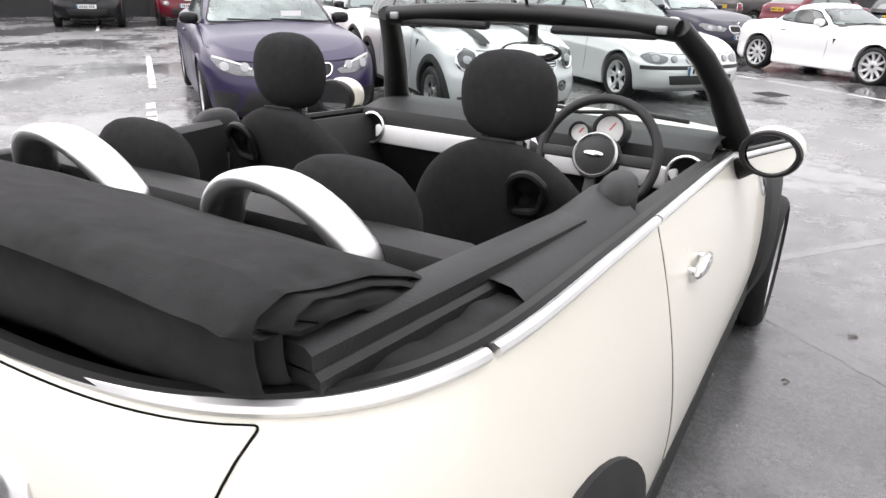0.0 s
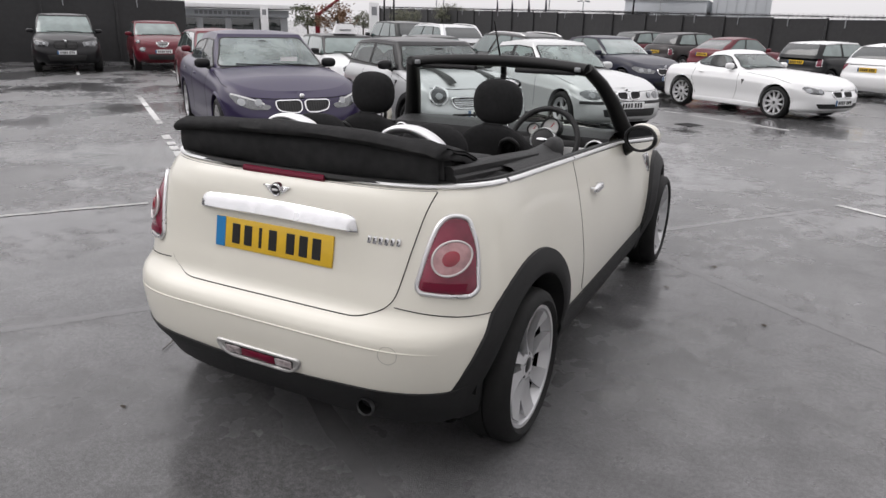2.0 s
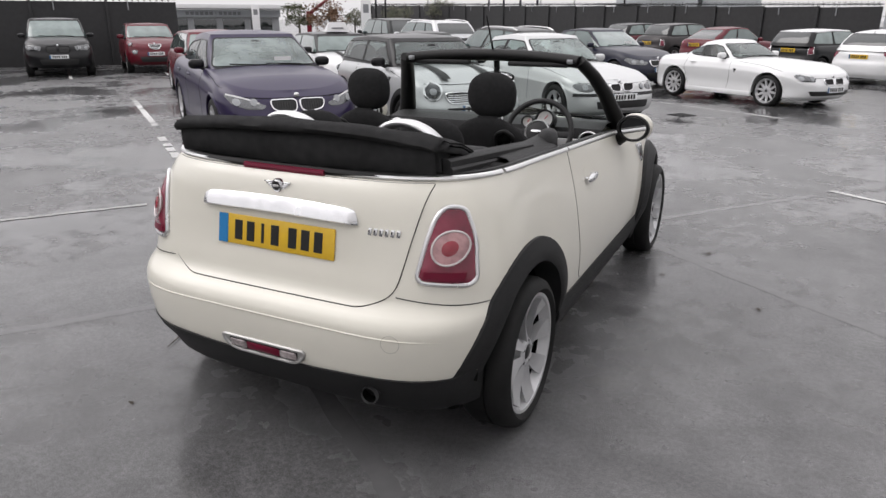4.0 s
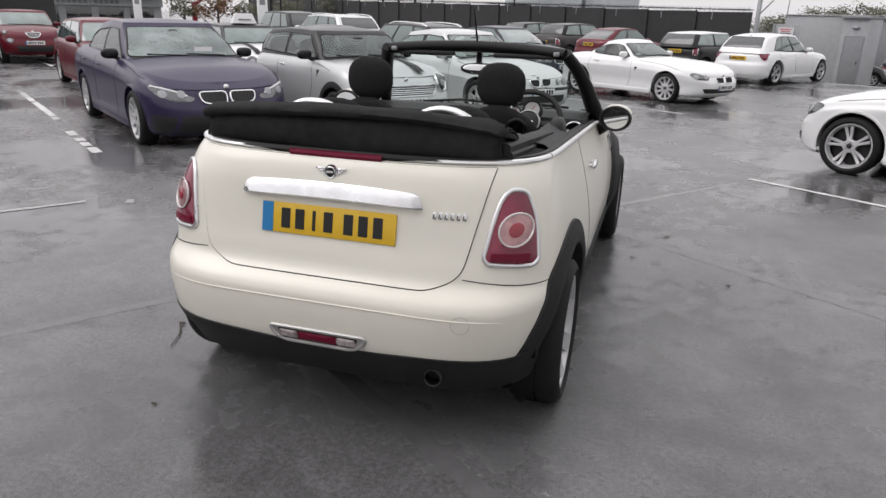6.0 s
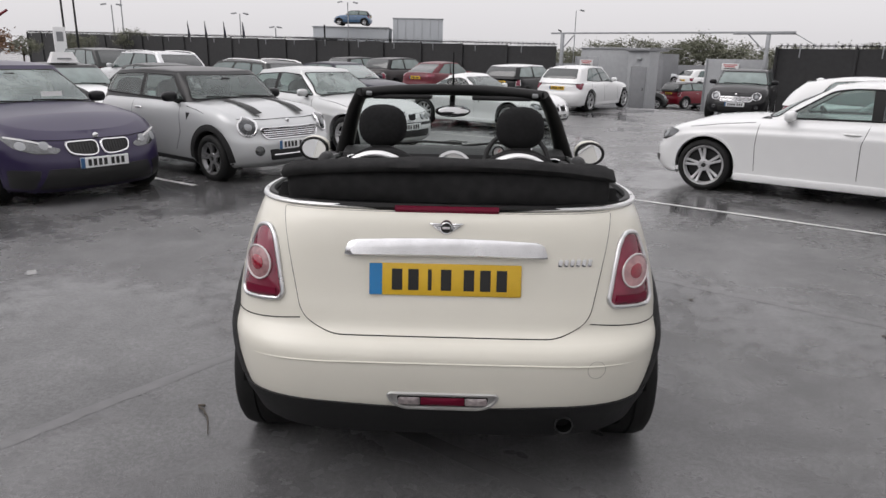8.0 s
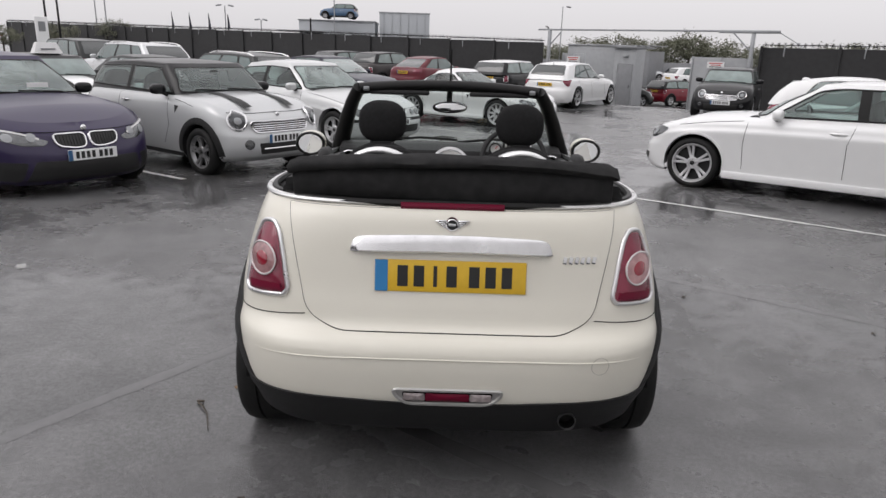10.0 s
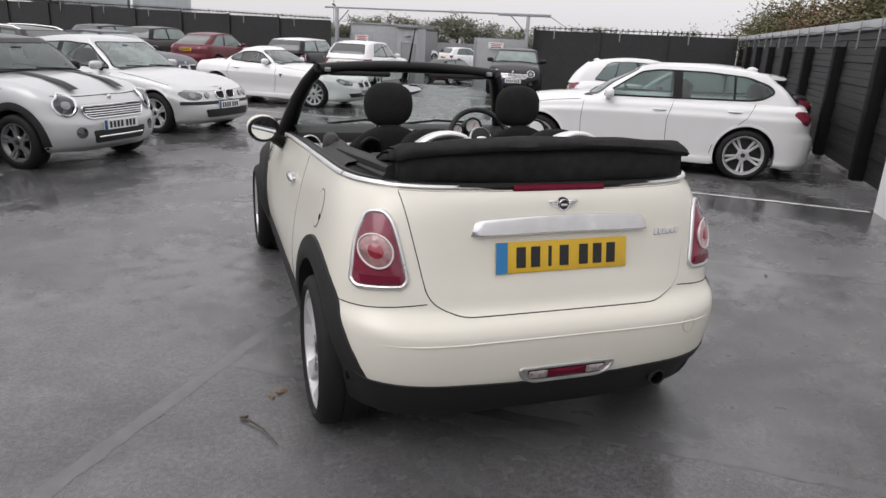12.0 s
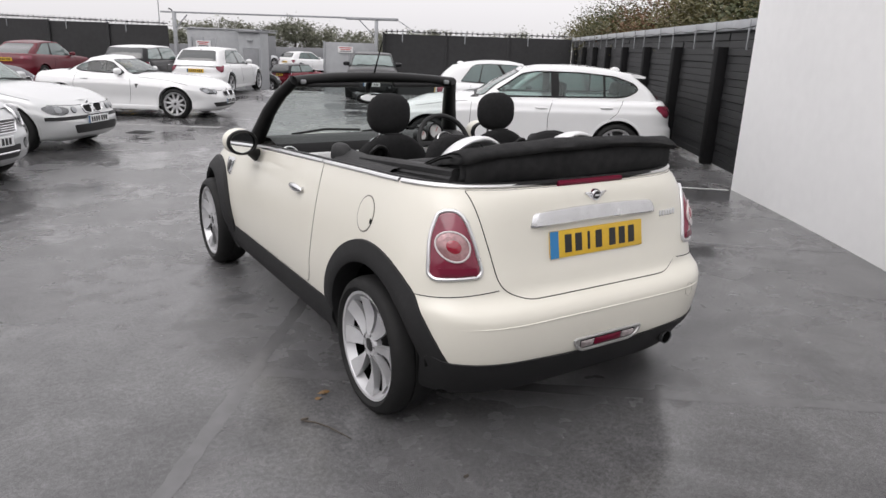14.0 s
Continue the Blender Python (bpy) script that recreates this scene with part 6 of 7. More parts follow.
COMPACT_NEAR = dict(COMPACT, n_front=3.2, n_rear=3.8, lid=0.665, nose_lean=0.14, screen=CAR_SCREEN, handle=None,
                    head=(([(0.56, 0.625), (0.70, 0.665), (0.86, 0.675), (0.92, 0.63), (0.86, 0.555), (0.72, 0.535), (0.60, 0.56)], HEADLAMP), ([(0.42, 0.635), (0.47, 0.655), (0.53, 0.625), (0.53, 0.575), (0.48, 0.55), (0.42, 0.575)], HEADLAMP)), bulbs=(0.0,), head_round=0.05,
                    grille=(([(-0.27, 0.655), (-0.02, 0.66), (-0.03, 0.545), (-0.13, 0.535), (-0.25, 0.56)], 5, True), ([(0.02, 0.66), (0.27, 0.655), (0.25, 0.56), (0.13, 0.535), (0.03, 0.545)], 5, True)),
                    bumper_strip=((0.495, 0.93),), intake=([(-0.60, 0.40), (0.60, 0.40), (0.56, 0.28), (-0.56, 0.28)],), plate=(0.455, 0.80), badge_z=0.69,
                    outline=((1.66, 0.93), (2.6, 0.955), (3.55, 0.985), (3.72, 1.03), (3.60, 1.13), (3.35, 1.25), (2.6, 1.295), (2.12, 1.27)), posts=((2.72, 0.08, 0.08),),
                    shut=(((1.60, 0.88), (1.55, 0.6), (1.60, 0.32)), ((2.84, 0.91), (2.80, 0.6), (2.84, 0.32)), ((1.46, 0.89), (1.0, 0.84), (0.5, 0.75))), grips=((2.62, 0.81),),
                    flank=((0, 0.93), (0.1, 0.98), (0.35, 0.99), (0.66, 1.0), (0.72, 0.985), (0.86, 0.955), (0.95, 0.91), (1, 0.85)))
ROADSTER = dict(SALOON, size=(4.24, 1.79, 1.29), front_hang=0.90, base=2.496, tyre=0.32, rim=0.24, shoulder=(0.735, 0.885, 0.90), cabin=(1.82, 2.44, 3.12, 3.84), tail=([(0.50, 0.79), (0.82, 0.80), (0.84, 0.70), (0.55, 0.70)],), doors=(1.80, 3.05), side_glass=((0.22, 1.0),), spokes=(10, "thin"),
                head=(([(0.52, 0.60), (0.84, 0.68), (0.90, 0.63), (0.80, 0.54), (0.56, 0.53)], HEADLAMP),), glass_w=(0.84, 0.60), roof_drop=0.06, nose_lean=0.16, n_front=2.7, rear_pillar=0.30, cabin_n=4,
                grille=(([(-0.34, 0.58), (-0.02, 0.58), (-0.03, 0.47), (-0.30, 0.47)], 6, True), ([(0.02, 0.58), (0.34, 0.58), (0.30, 0.47), (0.03, 0.47)], 6, True)),
                intake=([(-0.70, 0.36), (0.70, 0.36), (0.62, 0.27), (-0.62, 0.27)],), plate=(0.38, 0.70), badge_z=0.62, card=False)
ROADSTER_NEAR = dict(ROADSTER, cabin=(1.72, 2.36, 2.95, 3.62), n_front=2.9, n_rear=3.4, lid=0.60, rear_seats=False, side_mat=CAR_PRIVACY, screen=CAR_SCREEN_CLEAR, handle=None, glass_w=(0.84, 0.62),
                     size=(4.24, 1.79, 1.29), roof_drop=0.04, cabin_n=3.2, seat_y=-0.75,
                     outline=((2.02, 0.915), (2.6, 0.925), (3.02, 0.945), (3.14, 0.985), (3.02, 1.07), (2.78, 1.145), (2.5, 1.165), (2.32, 1.135)), posts=(), glass_round=0.05,
                     shut=(((1.86, 0.86), (1.84, 0.6), (1.90, 0.30)), ((3.06, 0.90), (3.10, 0.66), (2.98, 0.32)), ((1.7, 0.86), (1.0, 0.80), (0.6, 0.72))), grips=((2.86, 0.80),), side_vent=(1.66, 0.66),
                     flank=((0, 0.92), (0.1, 0.965), (0.32, 0.955), (0.6, 0.99), (0.72, 1.0), (0.78, 0.985), (0.9, 0.95), (0.96, 0.91), (1, 0.85)))
HATCH = dict(SALOON, size=(4.17, 1.77, 1.42), front_hang=0.77, base=2.66, tyre=0.325, rim=0.246, shoulder=(0.74, 0.895, 0.93), cabin=(1.34, 2.14, 3.80, 4.10), roof_drop=0.075, belt_rise=0.05, fin=True, crease=(0.775, 1.25, 3.75), spoiler=False, doors=(1.38, 2.42, 3.30), side_glass=((0.0, 0.20), (0.215, 0.54), (0.59, 1.0)), spokes=(5, "twin"),
             head=(([(0.46, 0.69), (0.84, 0.75), (0.90, 0.68), (0.80, 0.57), (0.50, 0.57)], HEADLAMP),), tail=([(0.66, 0.87), (0.895, 0.88), (0.91, 0.71), (0.86, 0.67), (0.72, 0.77)],), front_pillar=0.20, nose_lean=0.12, n_front=2.7, n_rear=4.2, pillars=None, glass_w=(0.86, 0.69),
             grille=(([(-0.34, 0.66), (-0.02, 0.66), (-0.03, 0.54), (-0.31, 0.54)], 6, True), ([(0.02, 0.66), (0.34, 0.66), (0.31, 0.54), (0.03, 0.54)], 6, True)), rear_pillar=0.56, plate=(0.43, 0.72), badge_z=0.70, card=False, rear_sill=0.06)
HATCH_NEAR = dict(HATCH, size=(4.32, 1.77, 1.42), base=2.69, cabin=(1.30, 2.04, 3.72, 4.12), roof_drop=0.035, n_front=3.1, n_rear=4.4, lid=0.715, nose_lean=0.12, handle=None, crease=None, privacy=False,
                  screen=CAR_SCREEN, spoiler=True, shoulder=(0.76, 0.925, 0.965), rear_sill=0.02,
                  head=(([(0.46, 0.66), (0.60, 0.715), (0.86, 0.765), (0.93, 0.745), (0.93, 0.66), (0.82, 0.60), (0.52, 0.59)], HEADLAMP),), tail=([(0.66, 0.895), (0.89, 0.915), (0.930, 0.88), (0.925, 0.77), (0.86, 0.735), (0.76, 0.80), (0.66, 0.825)],),
                  outline=((1.60, 0.965), (2.6, 0.985), (3.46, 1.005), (3.60, 1.03), (3.74, 1.12), (3.66, 1.20), (3.40, 1.285), (2.9, 1.325), (2.3, 1.325), (2.08, 1.29)), posts=((2.56, 0.11, 0.06), (3.26, 0.03, 0.06)), glass_round=0.06,
                  shut=(((1.37, 0.88), (1.35, 0.62), (1.37, 0.32)), ((2.52, 0.94), (2.46, 0.72), (2.47, 0.32)), ((3.52, 0.97), (3.44, 0.80), (3.22, 0.60), (3.06, 0.42), (3.04, 0.32)), ((1.32, 0.90), (0.95, 0.86), (0.56, 0.80))), grips=((2.36, 0.835), (3.28, 0.865)),
                  flank=((0, 0.92), (0.08, 0.975), (0.14, 0.965), (0.30, 0.972), (0.62, 0.990), (0.785, 1.0), (0.80, 0.995), (0.84, 0.975), (0.92, 0.955), (0.96, 0.925), (1, 0.86)))
SUV = dict(SALOON, grille_mat=TRIM, size=(4.75, 1.93, 1.74), front_hang=0.85, base=2.90, tyre=0.375, rim=0.25, shoulder=(0.94, 1.12, 1.15), clearance=0.26, cabin=(1.32, 2.02, 4.25, 4.66), doors=(1.55, 2.6, 3.6), side_glass=((0.0, 0.20), (0.24, 0.56), (0.60, 1.0)), glass_w=(0.90, 0.76),
           head=(([(0.46, 0.90), (0.86, 0.95), (0.91, 0.86), (0.82, 0.77), (0.50, 0.77)], HEADLAMP),), tail=([(0.60, 1.10), (0.90, 1.10), (0.93, 0.92), (0.64, 0.92)],), nose_lean=0.12, rear_pillar=0.22,
           grille=(([(-0.34, 0.90), (-0.02, 0.90), (-0.03, 0.72), (-0.31, 0.72)], 6, True), ([(0.02, 0.90), (0.34, 0.90), (0.31, 0.72), (0.03, 0.72)], 6, True)), plate=(0.60, 0.85), badge_z=0.93,
           intake=([(-0.56, 0.53), (0.56, 0.53), (0.50, 0.36), (-0.50, 0.36)],), card=False, rear_sill=0.05)
CROSSOVER = dict(SUV, grille_mat=CHROME, size=(4.13, 1.77, 1.57), front_hang=0.80, base=2.53, tyre=0.335, rim=0.22, shoulder=(0.90, 1.06, 1.08), cabin=(1.22, 1.85, 3.6, 4.05), tail=([(0.66, 1.02), (0.90, 1.05), (0.93, 0.86), (0.70, 0.86)],),
                 head=(([(0.58, 0.72), (0.70, 0.76), (0.80, 0.71), (0.78, 0.62), (0.66, 0.60)], HEADLAMP), ([(0.72, 0.97), (0.86, 0.93), (0.90, 0.86), (0.80, 0.87)], HEADLAMP)), bulbs=(0.0,),
                 grille=(([(-0.24, 0.90), (0.24, 0.90), (0.12, 0.76), (-0.12, 0.76)], 2, False),), plate=(0.62, 0.85))
ESTATE = dict(SALOON, size=(4.7, 1.82, 1.46), cabin=(1.42, 2.15, 4.25, 4.62), side_glass=((0.0, 0.20), (0.24, 0.56), (0.60, 1.0)), card=False, rear_sill=0.05, shoulder=(0.76, 0.96, 1.00))

U_WARD, U_BACK, V_WARD, V_BACK = -90, 90, 0, 180


def park(name, label, spec, u, v, way, colour, roof=None, turn=0):
    """u, v: where the middle of the front axle stands."""
    L = spec["size"][0]
    back = L / 2 - spec["front_hang"]
    a = radians(YAW_U + way + turn)
    p = yard(u, v) - Vector((-math.sin(a), math.cos(a), 0)) * back
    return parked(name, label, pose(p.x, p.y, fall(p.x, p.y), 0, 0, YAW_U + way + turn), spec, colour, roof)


park("saloon_car", "dark purple saloon with kidney grilles and a card in its windscreen", SALOON_NEAR, -6.82, 1.86, U_WARD, PURPLE)
park("small_hatchback", "pale silver three-door hatchback with black roof and bonnet stripes", dict(TINY_NEAR, stripes=True, rim_mat=ALLOY_DARK), -6.28, 4.20, U_WARD, SILVER_GREY, BLACKP, turn=-1)
park("compact_car", "silver three-door compact hatchback, wet with rain", COMPACT_NEAR, -7.0, 7.34, U_WARD, WHITE_SILVER, turn=-2)
park("roadster", "white two-seat roadster with a closed hard top", ROADSTER_NEAR, -7.1, 12.7, U_WARD, WHITE)
park("hatchback", "white five-door hatchback with alloy wheels beside the fence", HATCH_NEAR, -1.27, 8.02, U_BACK, WHITE, turn=0.5)
park("sports_utility_car", "black sports utility car reversed up to the fence", SUV, -23.0, -0.5, U_WARD, BLACKP)
park("crossover_car", "dark red crossover reversed up to the fence", CROSSOVER, -23.2, 2.3, U_WARD, CRIMSON)
park("hatchback", "red hatchback reversed up to the fence", CROSSOVER, -23.5, -5.4, U_WARD, REDP)
park("small_hatchback", "white hatchback with black roof, bonnet stripes and a roof sign", dict(TINY, stripes=True), -12.5, 5.1, U_WARD, WHITE, BLACKP)
park("estate_car", "red estate car parked behind the purple saloon", ESTATE, -13.4, 2.5, U_WARD, CRIMSON)
park("compact_car", "dark grey compact hatchback between two rows", COMPACT, -12.65, 7.75, U_WARD, GREENGREY)
park("saloon_car", "navy blue saloon with kidney grilles", SALOON, -11.75, 13.0, U_WARD, NAVY)
park("estate_car", "dark grey estate car seen from behind", dict(ESTATE, size=(4.8, 1.84, 1.51), rails=True), -15.9, 10.3, U_BACK, GREENGREY)
park("sports_utility_car", "silver sports utility car with roof rails, seen from behind", dict(SUV, size=(4.6, 1.86, 1.67), rails=True), -22.2, 11.4, U_BACK, SILVER)
park("sports_utility_car", "dark green sports utility car seen from behind", SUV, -26.7, 11.8, U_BACK, GREENGREY)
park("small_hatchback", "red hatchback parked nose to the fence", TINY_TALL, -21.5, 23.9, V_WARD, CRIMSON, BLACKP)
park("small_hatchback", "dark brown hatchback parked nose to the fence", TINY_TALL, -18.9, 23.7, V_WARD, BROWN)
park("saloon_car", "red saloon parked nose to the fence", COMPACT, -15.7, 23.0, V_WARD, CRIMSON)
park("small_hatchback", "black hatchback with a white roof, nose to the fence", TINY, -11.3, 21.6, V_WARD, BLACKP, WHITE)
park("hatchback", "white five-door hatchback parked nose to the gate", HATCH, -8.95, 21.7, V_WARD, WHITE)
park("small_hatchback", "black hatchback with chrome grille facing the yard", TINY, -3.75, 19.4, V_BACK, BLACKP, turn=8)
park("hatchback", "white hatchback with red tail lamps, nose to the fence", HATCH, 1.75, 13.4, U_WARD, WHITE)
park("saloon_car", "dark saloon parked behind the white hatchback", COMPACT, -0.75, 10.6, U_BACK, BLACKP)


# ---- gate, cabin and signs ----
cabin = thing("site_cabin", "grey clad site cabin with a flush steel door", "cabin", yard_pose(-15.2, 33.0) @ Matrix.Diagonal((0.76, 1, 1, 1)))
part("wall", box(1.75, 1.3, 1.50, 3.5, 2.6, 3.04, 0.02), CABIN_M, cabin)
part("wall", box(4.25, 0.6, 1.46, 1.5, 1.3, 2.96, 0.02), CABIN_M, cabin)
part("roof", box(1.75, 1.3, 3.05, 3.65, 2.7, 0.06, 0.01), GALV, cabin)
part("roof", box(4.27, 1.15, 2.98, 1.6, 2.7, 0.09, 0.01), CABIN_D, cabin)
door = part("door", box(4.36, -0.07, 1.08, 1.02, 0.04, 2.14, 0.01), CABIN_D, cabin, "grey steel door")
part("door_frame", box(4.30, -0.06, 2.19, 1.14, 0.05, 0.06, 0.008), CABIN_M, door)
for x in (3.76, 4.84):
    part("door_frame", box(x, -0.06, 1.09, 0.05, 0.05, 2.16, 0.008), CABIN_M, door)
part("door_handle", box(4.71, -0.11, 1.05, 0.03, 0.05, 0.14, 0.01), TRIM, door)
part("wall_lamp", box(4.30, -0.10, 2.55, 0.35, 0.14, 0.10, 0.02), GALV, cabin)


def notice(u, v, z, w, h, label):
    sign = thing("notice_sign", label, "sign", yard_pose(u, v, z))
    part("board", box(0, 0, 0, w, 0.02, h, 0.004, 1), SIGN_W, sign)
    for k, ww in enumerate((0.8, 0.6, 0.7)):
        part("print_bar", box(0, -0.013, h * (0.28 - 0.27 * k), w * ww, 0.004, h * 0.12), SIGN_R if k < 2 else INK, sign)


notice(-11.95, 26.72, 1.82, 0.62, 0.28, "white notice with red print on a grey gate leaf")
notice(-5.93, 26.70, 1.80, 0.64, 0.25, "white notice with red print on the gate")

for u0, u1 in ((-6.88, -4.60), (-12.5, -11.4)):
    gate = thing("sheet_gate", "grey sheet steel gate standing open", "gate", yard_pose(u0, 26.8))
    part("sheet", box((u1 - u0) / 2, 0, 1.06, u1 - u0, 0.04, 2.06, 0.008), CABIN_M, gate)
    for x in (0.03, (u1 - u0) * 0.48, u1 - u0 - 0.03):
        part("stile", box(x, -0.035, 1.06, 0.06, 0.05, 2.10, 0.008), GALV, gate)

portal = thing("height_barrier", "galvanised steel height barrier over the gateway", "barrier", yard_pose(-12.8, 26.0))
for x in (0.0, 8.27):
    part("post", box(x, 0, 1.47, 0.13, 0.13, 2.94, 0.01), GALV, portal)
part("beam", box(4.15, 0, 2.97, 9.4, 0.09, 0.07, 0.01), GALV, portal)
part("end_plate", box(8.1, 0, 2.95, 2.1, 0.16, 0.11, 0.01), GALV, portal)
part("brace", tube([(8.2, -0.02, 2.3), (7.55, -0.02, 2.93)], 0.025, 6), GALV, portal)
part("brace", tube([(0.05, -0.02, 2.35), (0.55, -0.02, 2.88)], 0.025, 6), GALV, portal)
part("camera_bracket", tube([(-0.05, 0, 2.95), (-0.12, 0, 3.08), (-0.22, 0, 3.10)], 0.03, 6), TRIM, portal)
part("stay", tube([(9.1, 0, 2.95), (9.9, 0.4, 2.45)], 0.015, 5), GALV, portal)


def pole(x, y, h, label, heads=2, r=0.06, name="lamp_post"):
    p = thing(name, label, "lamp post" if heads else "pole", pose(x, y, 0))
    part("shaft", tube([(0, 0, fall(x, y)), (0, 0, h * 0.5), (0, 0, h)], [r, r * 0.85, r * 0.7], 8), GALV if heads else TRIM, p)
    for k in range(heads):
        s = 1 if k else -1
        part("lamp_head", box(s * 0.30, 0, h + 0.05, 0.42, 0.24, 0.11, 0.03, m=pose(0, 0, 0, 0, -10 * s, 30)), GALV, p)
    return p


for x, y, h in ((-26.8, 52.2, 4.75), (-25.0, 50.0, 6.2), (-18.0, 55.5, 4.4), (-15.3, 56.1, 3.4), (-10.4, 62.8, 5.9)):
    pole(x, y, h, "grey double-headed lamp post beyond the fence")
pole(10.1, 62.3, 5.5, "grey single-headed lamp post beyond the gate", 1, 0.05)
for x, y, h in ((-18.04, 29.8, 5.9), (-17.47, 29.8, 4.9)):
    pole(x, y, h, "plain dark steel pole behind the fence", 0, 0.055, "steel_pole")
pole(-11.6, 57.8, 3.75, "short dark post by the warehouse", 0, 0.10, "steel_pole")
for k, u in enumerate((-41.3, -39.4, -37.4, -35.5)):
    p = yard(u, 26.9)
    fl = thing("flag_pole", "small furled dark flag on a thin pole behind the fence", "flag", pose(p.x, p.y, 0), "furled flags")
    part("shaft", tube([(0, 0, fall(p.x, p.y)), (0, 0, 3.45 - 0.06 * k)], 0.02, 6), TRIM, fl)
    part("furled_flag", tube([(0.04, 0, 2.35), (0.05, 0, 2.6), (0.02, 0, 3.2)], [0.10, 0.08, 0.02], 6), NAVY, fl)

# buildings far off
wh = thing("warehouse", "low pale grey warehouse with a flat roof behind the fence", "building", pose(-11.3, 70, 0, 0, 0, 3))
part("wall", box(0, 4, 2.0, 7.6, 8, 4.0, 0.03), WAREHOUSE, wh)
part("canopy", box(-3.4, -0.6, 2.9, 4.2, 1.6, 0.14, 0.02), CABIN_D, wh)
part("roof_edge", box(0, 4, 4.03, 7.8, 8.2, 0.10, 0.02), GALV, wh)
for k in range(3):
    part("window", box(-2.2 + 2.2 * k, -0.02, 2.3, 1.6, 0.06, 0.9, 0.01), GLASS_DARK, wh)
wh2 = thing("tall_warehouse", "tall plain pale warehouse block behind the fence", "building", pose(-4.55, 71, 0, 0, 0, 3))
part("wall", box(0, 4, 2.5, 5.1, 8, 5.0, 0.03), WAREHOUSE, wh2)
part("roof_edge", box(0, 4, 4.98, 5.2, 8.1, 0.12, 0.02), GALV, wh2)
for k in range(6):
    part("cladding_rib", box(-2.1 + 0.84 * k, -0.02, 2.5, 0.03, 0.05, 4.8), GALV, wh2)
show = parked("display_car", "blue hatchback displayed on the warehouse roof", pose(-10.7, 67.6, 4.08, 0, 0, 86), TINY, BLUEP, BLACKP)
showroom = thing("showroom", "pale flat-roofed showroom with a lettered fascia", "building", pose(-40.6, 42.2, 0, 0, 0, 46.8))
part("wall", box(0, 3, 1.05, 9.5, 6, 2.1, 0.03), CABIN_M, showroom)
part("fascia", box(0, -0.15, 1.92, 9.7, 0.3, 0.55, 0.02), WAREHOUSE, showroom)
for k in range(12):
    part("fascia_bar", box(-2.4 + 0.36 * k, -0.32, 1.93, 0.26 if k != 6 else 0.05, 0.03, 0.26), CABIN_D, showroom)
part("roof", box(0.2, 2, 2.45, 10.4, 7.0, 0.35, 0.05), SIGN_W, showroom)
for k in range(4):
    part("window", box(-3.3 + 2.2 * k, -0.02, 0.95, 1.7, 0.06, 1.1, 0.01), GLASS_DARK, showroom)
for x, y, w in ((-31.3, 35.9, 0.5), (-15.2, 24.4, 0.42)):
    tot = thing("totem_sign", "narrow white totem sign", "sign", pose(x, y, 0, 0, 0, 40))
    part("panel", box(0, 0, 1.15, w, 0.12, 2.3, 0.02), SIGN_W, tot)
    part("print_bar", box(0, -0.065, 1.95, w * 0.55, 0.01, 0.35), CABIN_D, tot)
crane = thing("red_barrier_arm", "red steel lifting arm beyond the yard", "crane", pose(-34.6, 46.1, 0))
part("mast", tube([(0, 0, 0), (0, 0, 2.1)], 0.2, 8), REDP, crane)
part("arm", tube([(0, 0, 1.9), (3.2, 0.6, 4.0)], [0.16, 0.08], 8), REDP, crane)


# ---- trees and shrubs ----
def crown(centre, radii, n, size, seed, gappy=0.25):
    """Many small leaves in clumps round limbs, uneven with gaps."""
    rnd = random.Random(seed)
    bm = bmesh.new()
    clumps = []
    while len(clumps) < max(6, n // 70):
        d = Vector((rnd.uniform(-1, 1), rnd.uniform(-1, 1), rnd.uniform(-0.8, 1)))
        if d.length < 1 and d.length > gappy:
            clumps.append((Vector((d.x * radii[0], d.y * radii[1], d.z * radii[2])) * rnd.uniform(0.75, 1.15), rnd.uniform(0.5, 1.0)))
    spread = 0.30 * min(radii)
    for k in range(n):
        c, s = clumps[k % len(clumps)]
        p = Vector(centre) + c + Vector((rnd.gauss(0, 1), rnd.gauss(0, 1), rnd.gauss(0, 0.7))) * spread * s
        a = Vector((rnd.uniform(-1, 1), rnd.uniform(-1, 1), rnd.uniform(-0.5, 0.5))).normalized() * size * rnd.uniform(0.6, 1.3)
        b = a.cross(Vector((rnd.uniform(-1, 1), rnd.uniform(-1, 1), rnd.uniform(-1, 1)))).normalized() * size * rnd.uniform(0.3, 0.6)
        q = [bm.verts.new(p + o) for o in (-a, b * 0.9, a, -b * 0.9)]
        bm.faces.new(q)
    return bm


def tree(name, label, x, y, h, radii, n, size, material, seed):
    if name == "tree":
        x, y = swung(x, y)
    t = thing(name, label, "tree" if name == "tree" else "shrub", pose(x, y, 0))
    rnd = random.Random(seed)
    base = h - radii[2]
    trunk = tube([(0, 0, fall(x, y)), (0.05 * h * 0.2, 0, base * 0.6), (0.02, 0.03, base + radii[2] * 0.5)], [0.035 * h, 0.026 * h, 0.01 * h], 8)
    for k in range(6):
        a = math.tau * k / 6 + rnd.uniform(-0.3, 0.3)
        z0 = base * rnd.uniform(0.45, 0.9)
        tube([(0, 0, z0), (math.cos(a) * radii[0] * 0.35, math.sin(a) * radii[1] * 0.35, z0 + radii[2] * 0.4), (math.cos(a) * radii[0] * 0.8, math.sin(a) * radii[1] * 0.8, z0 + radii[2] * rnd.uniform(0.6, 1.1))],
             [0.014 * h, 0.009 * h, 0.004 * h], 5, bm=trunk)
    part("trunk", trunk, BARK, t)
    part("crown", crown((0, 0, base), radii, n, size, seed), material, t)
    return t


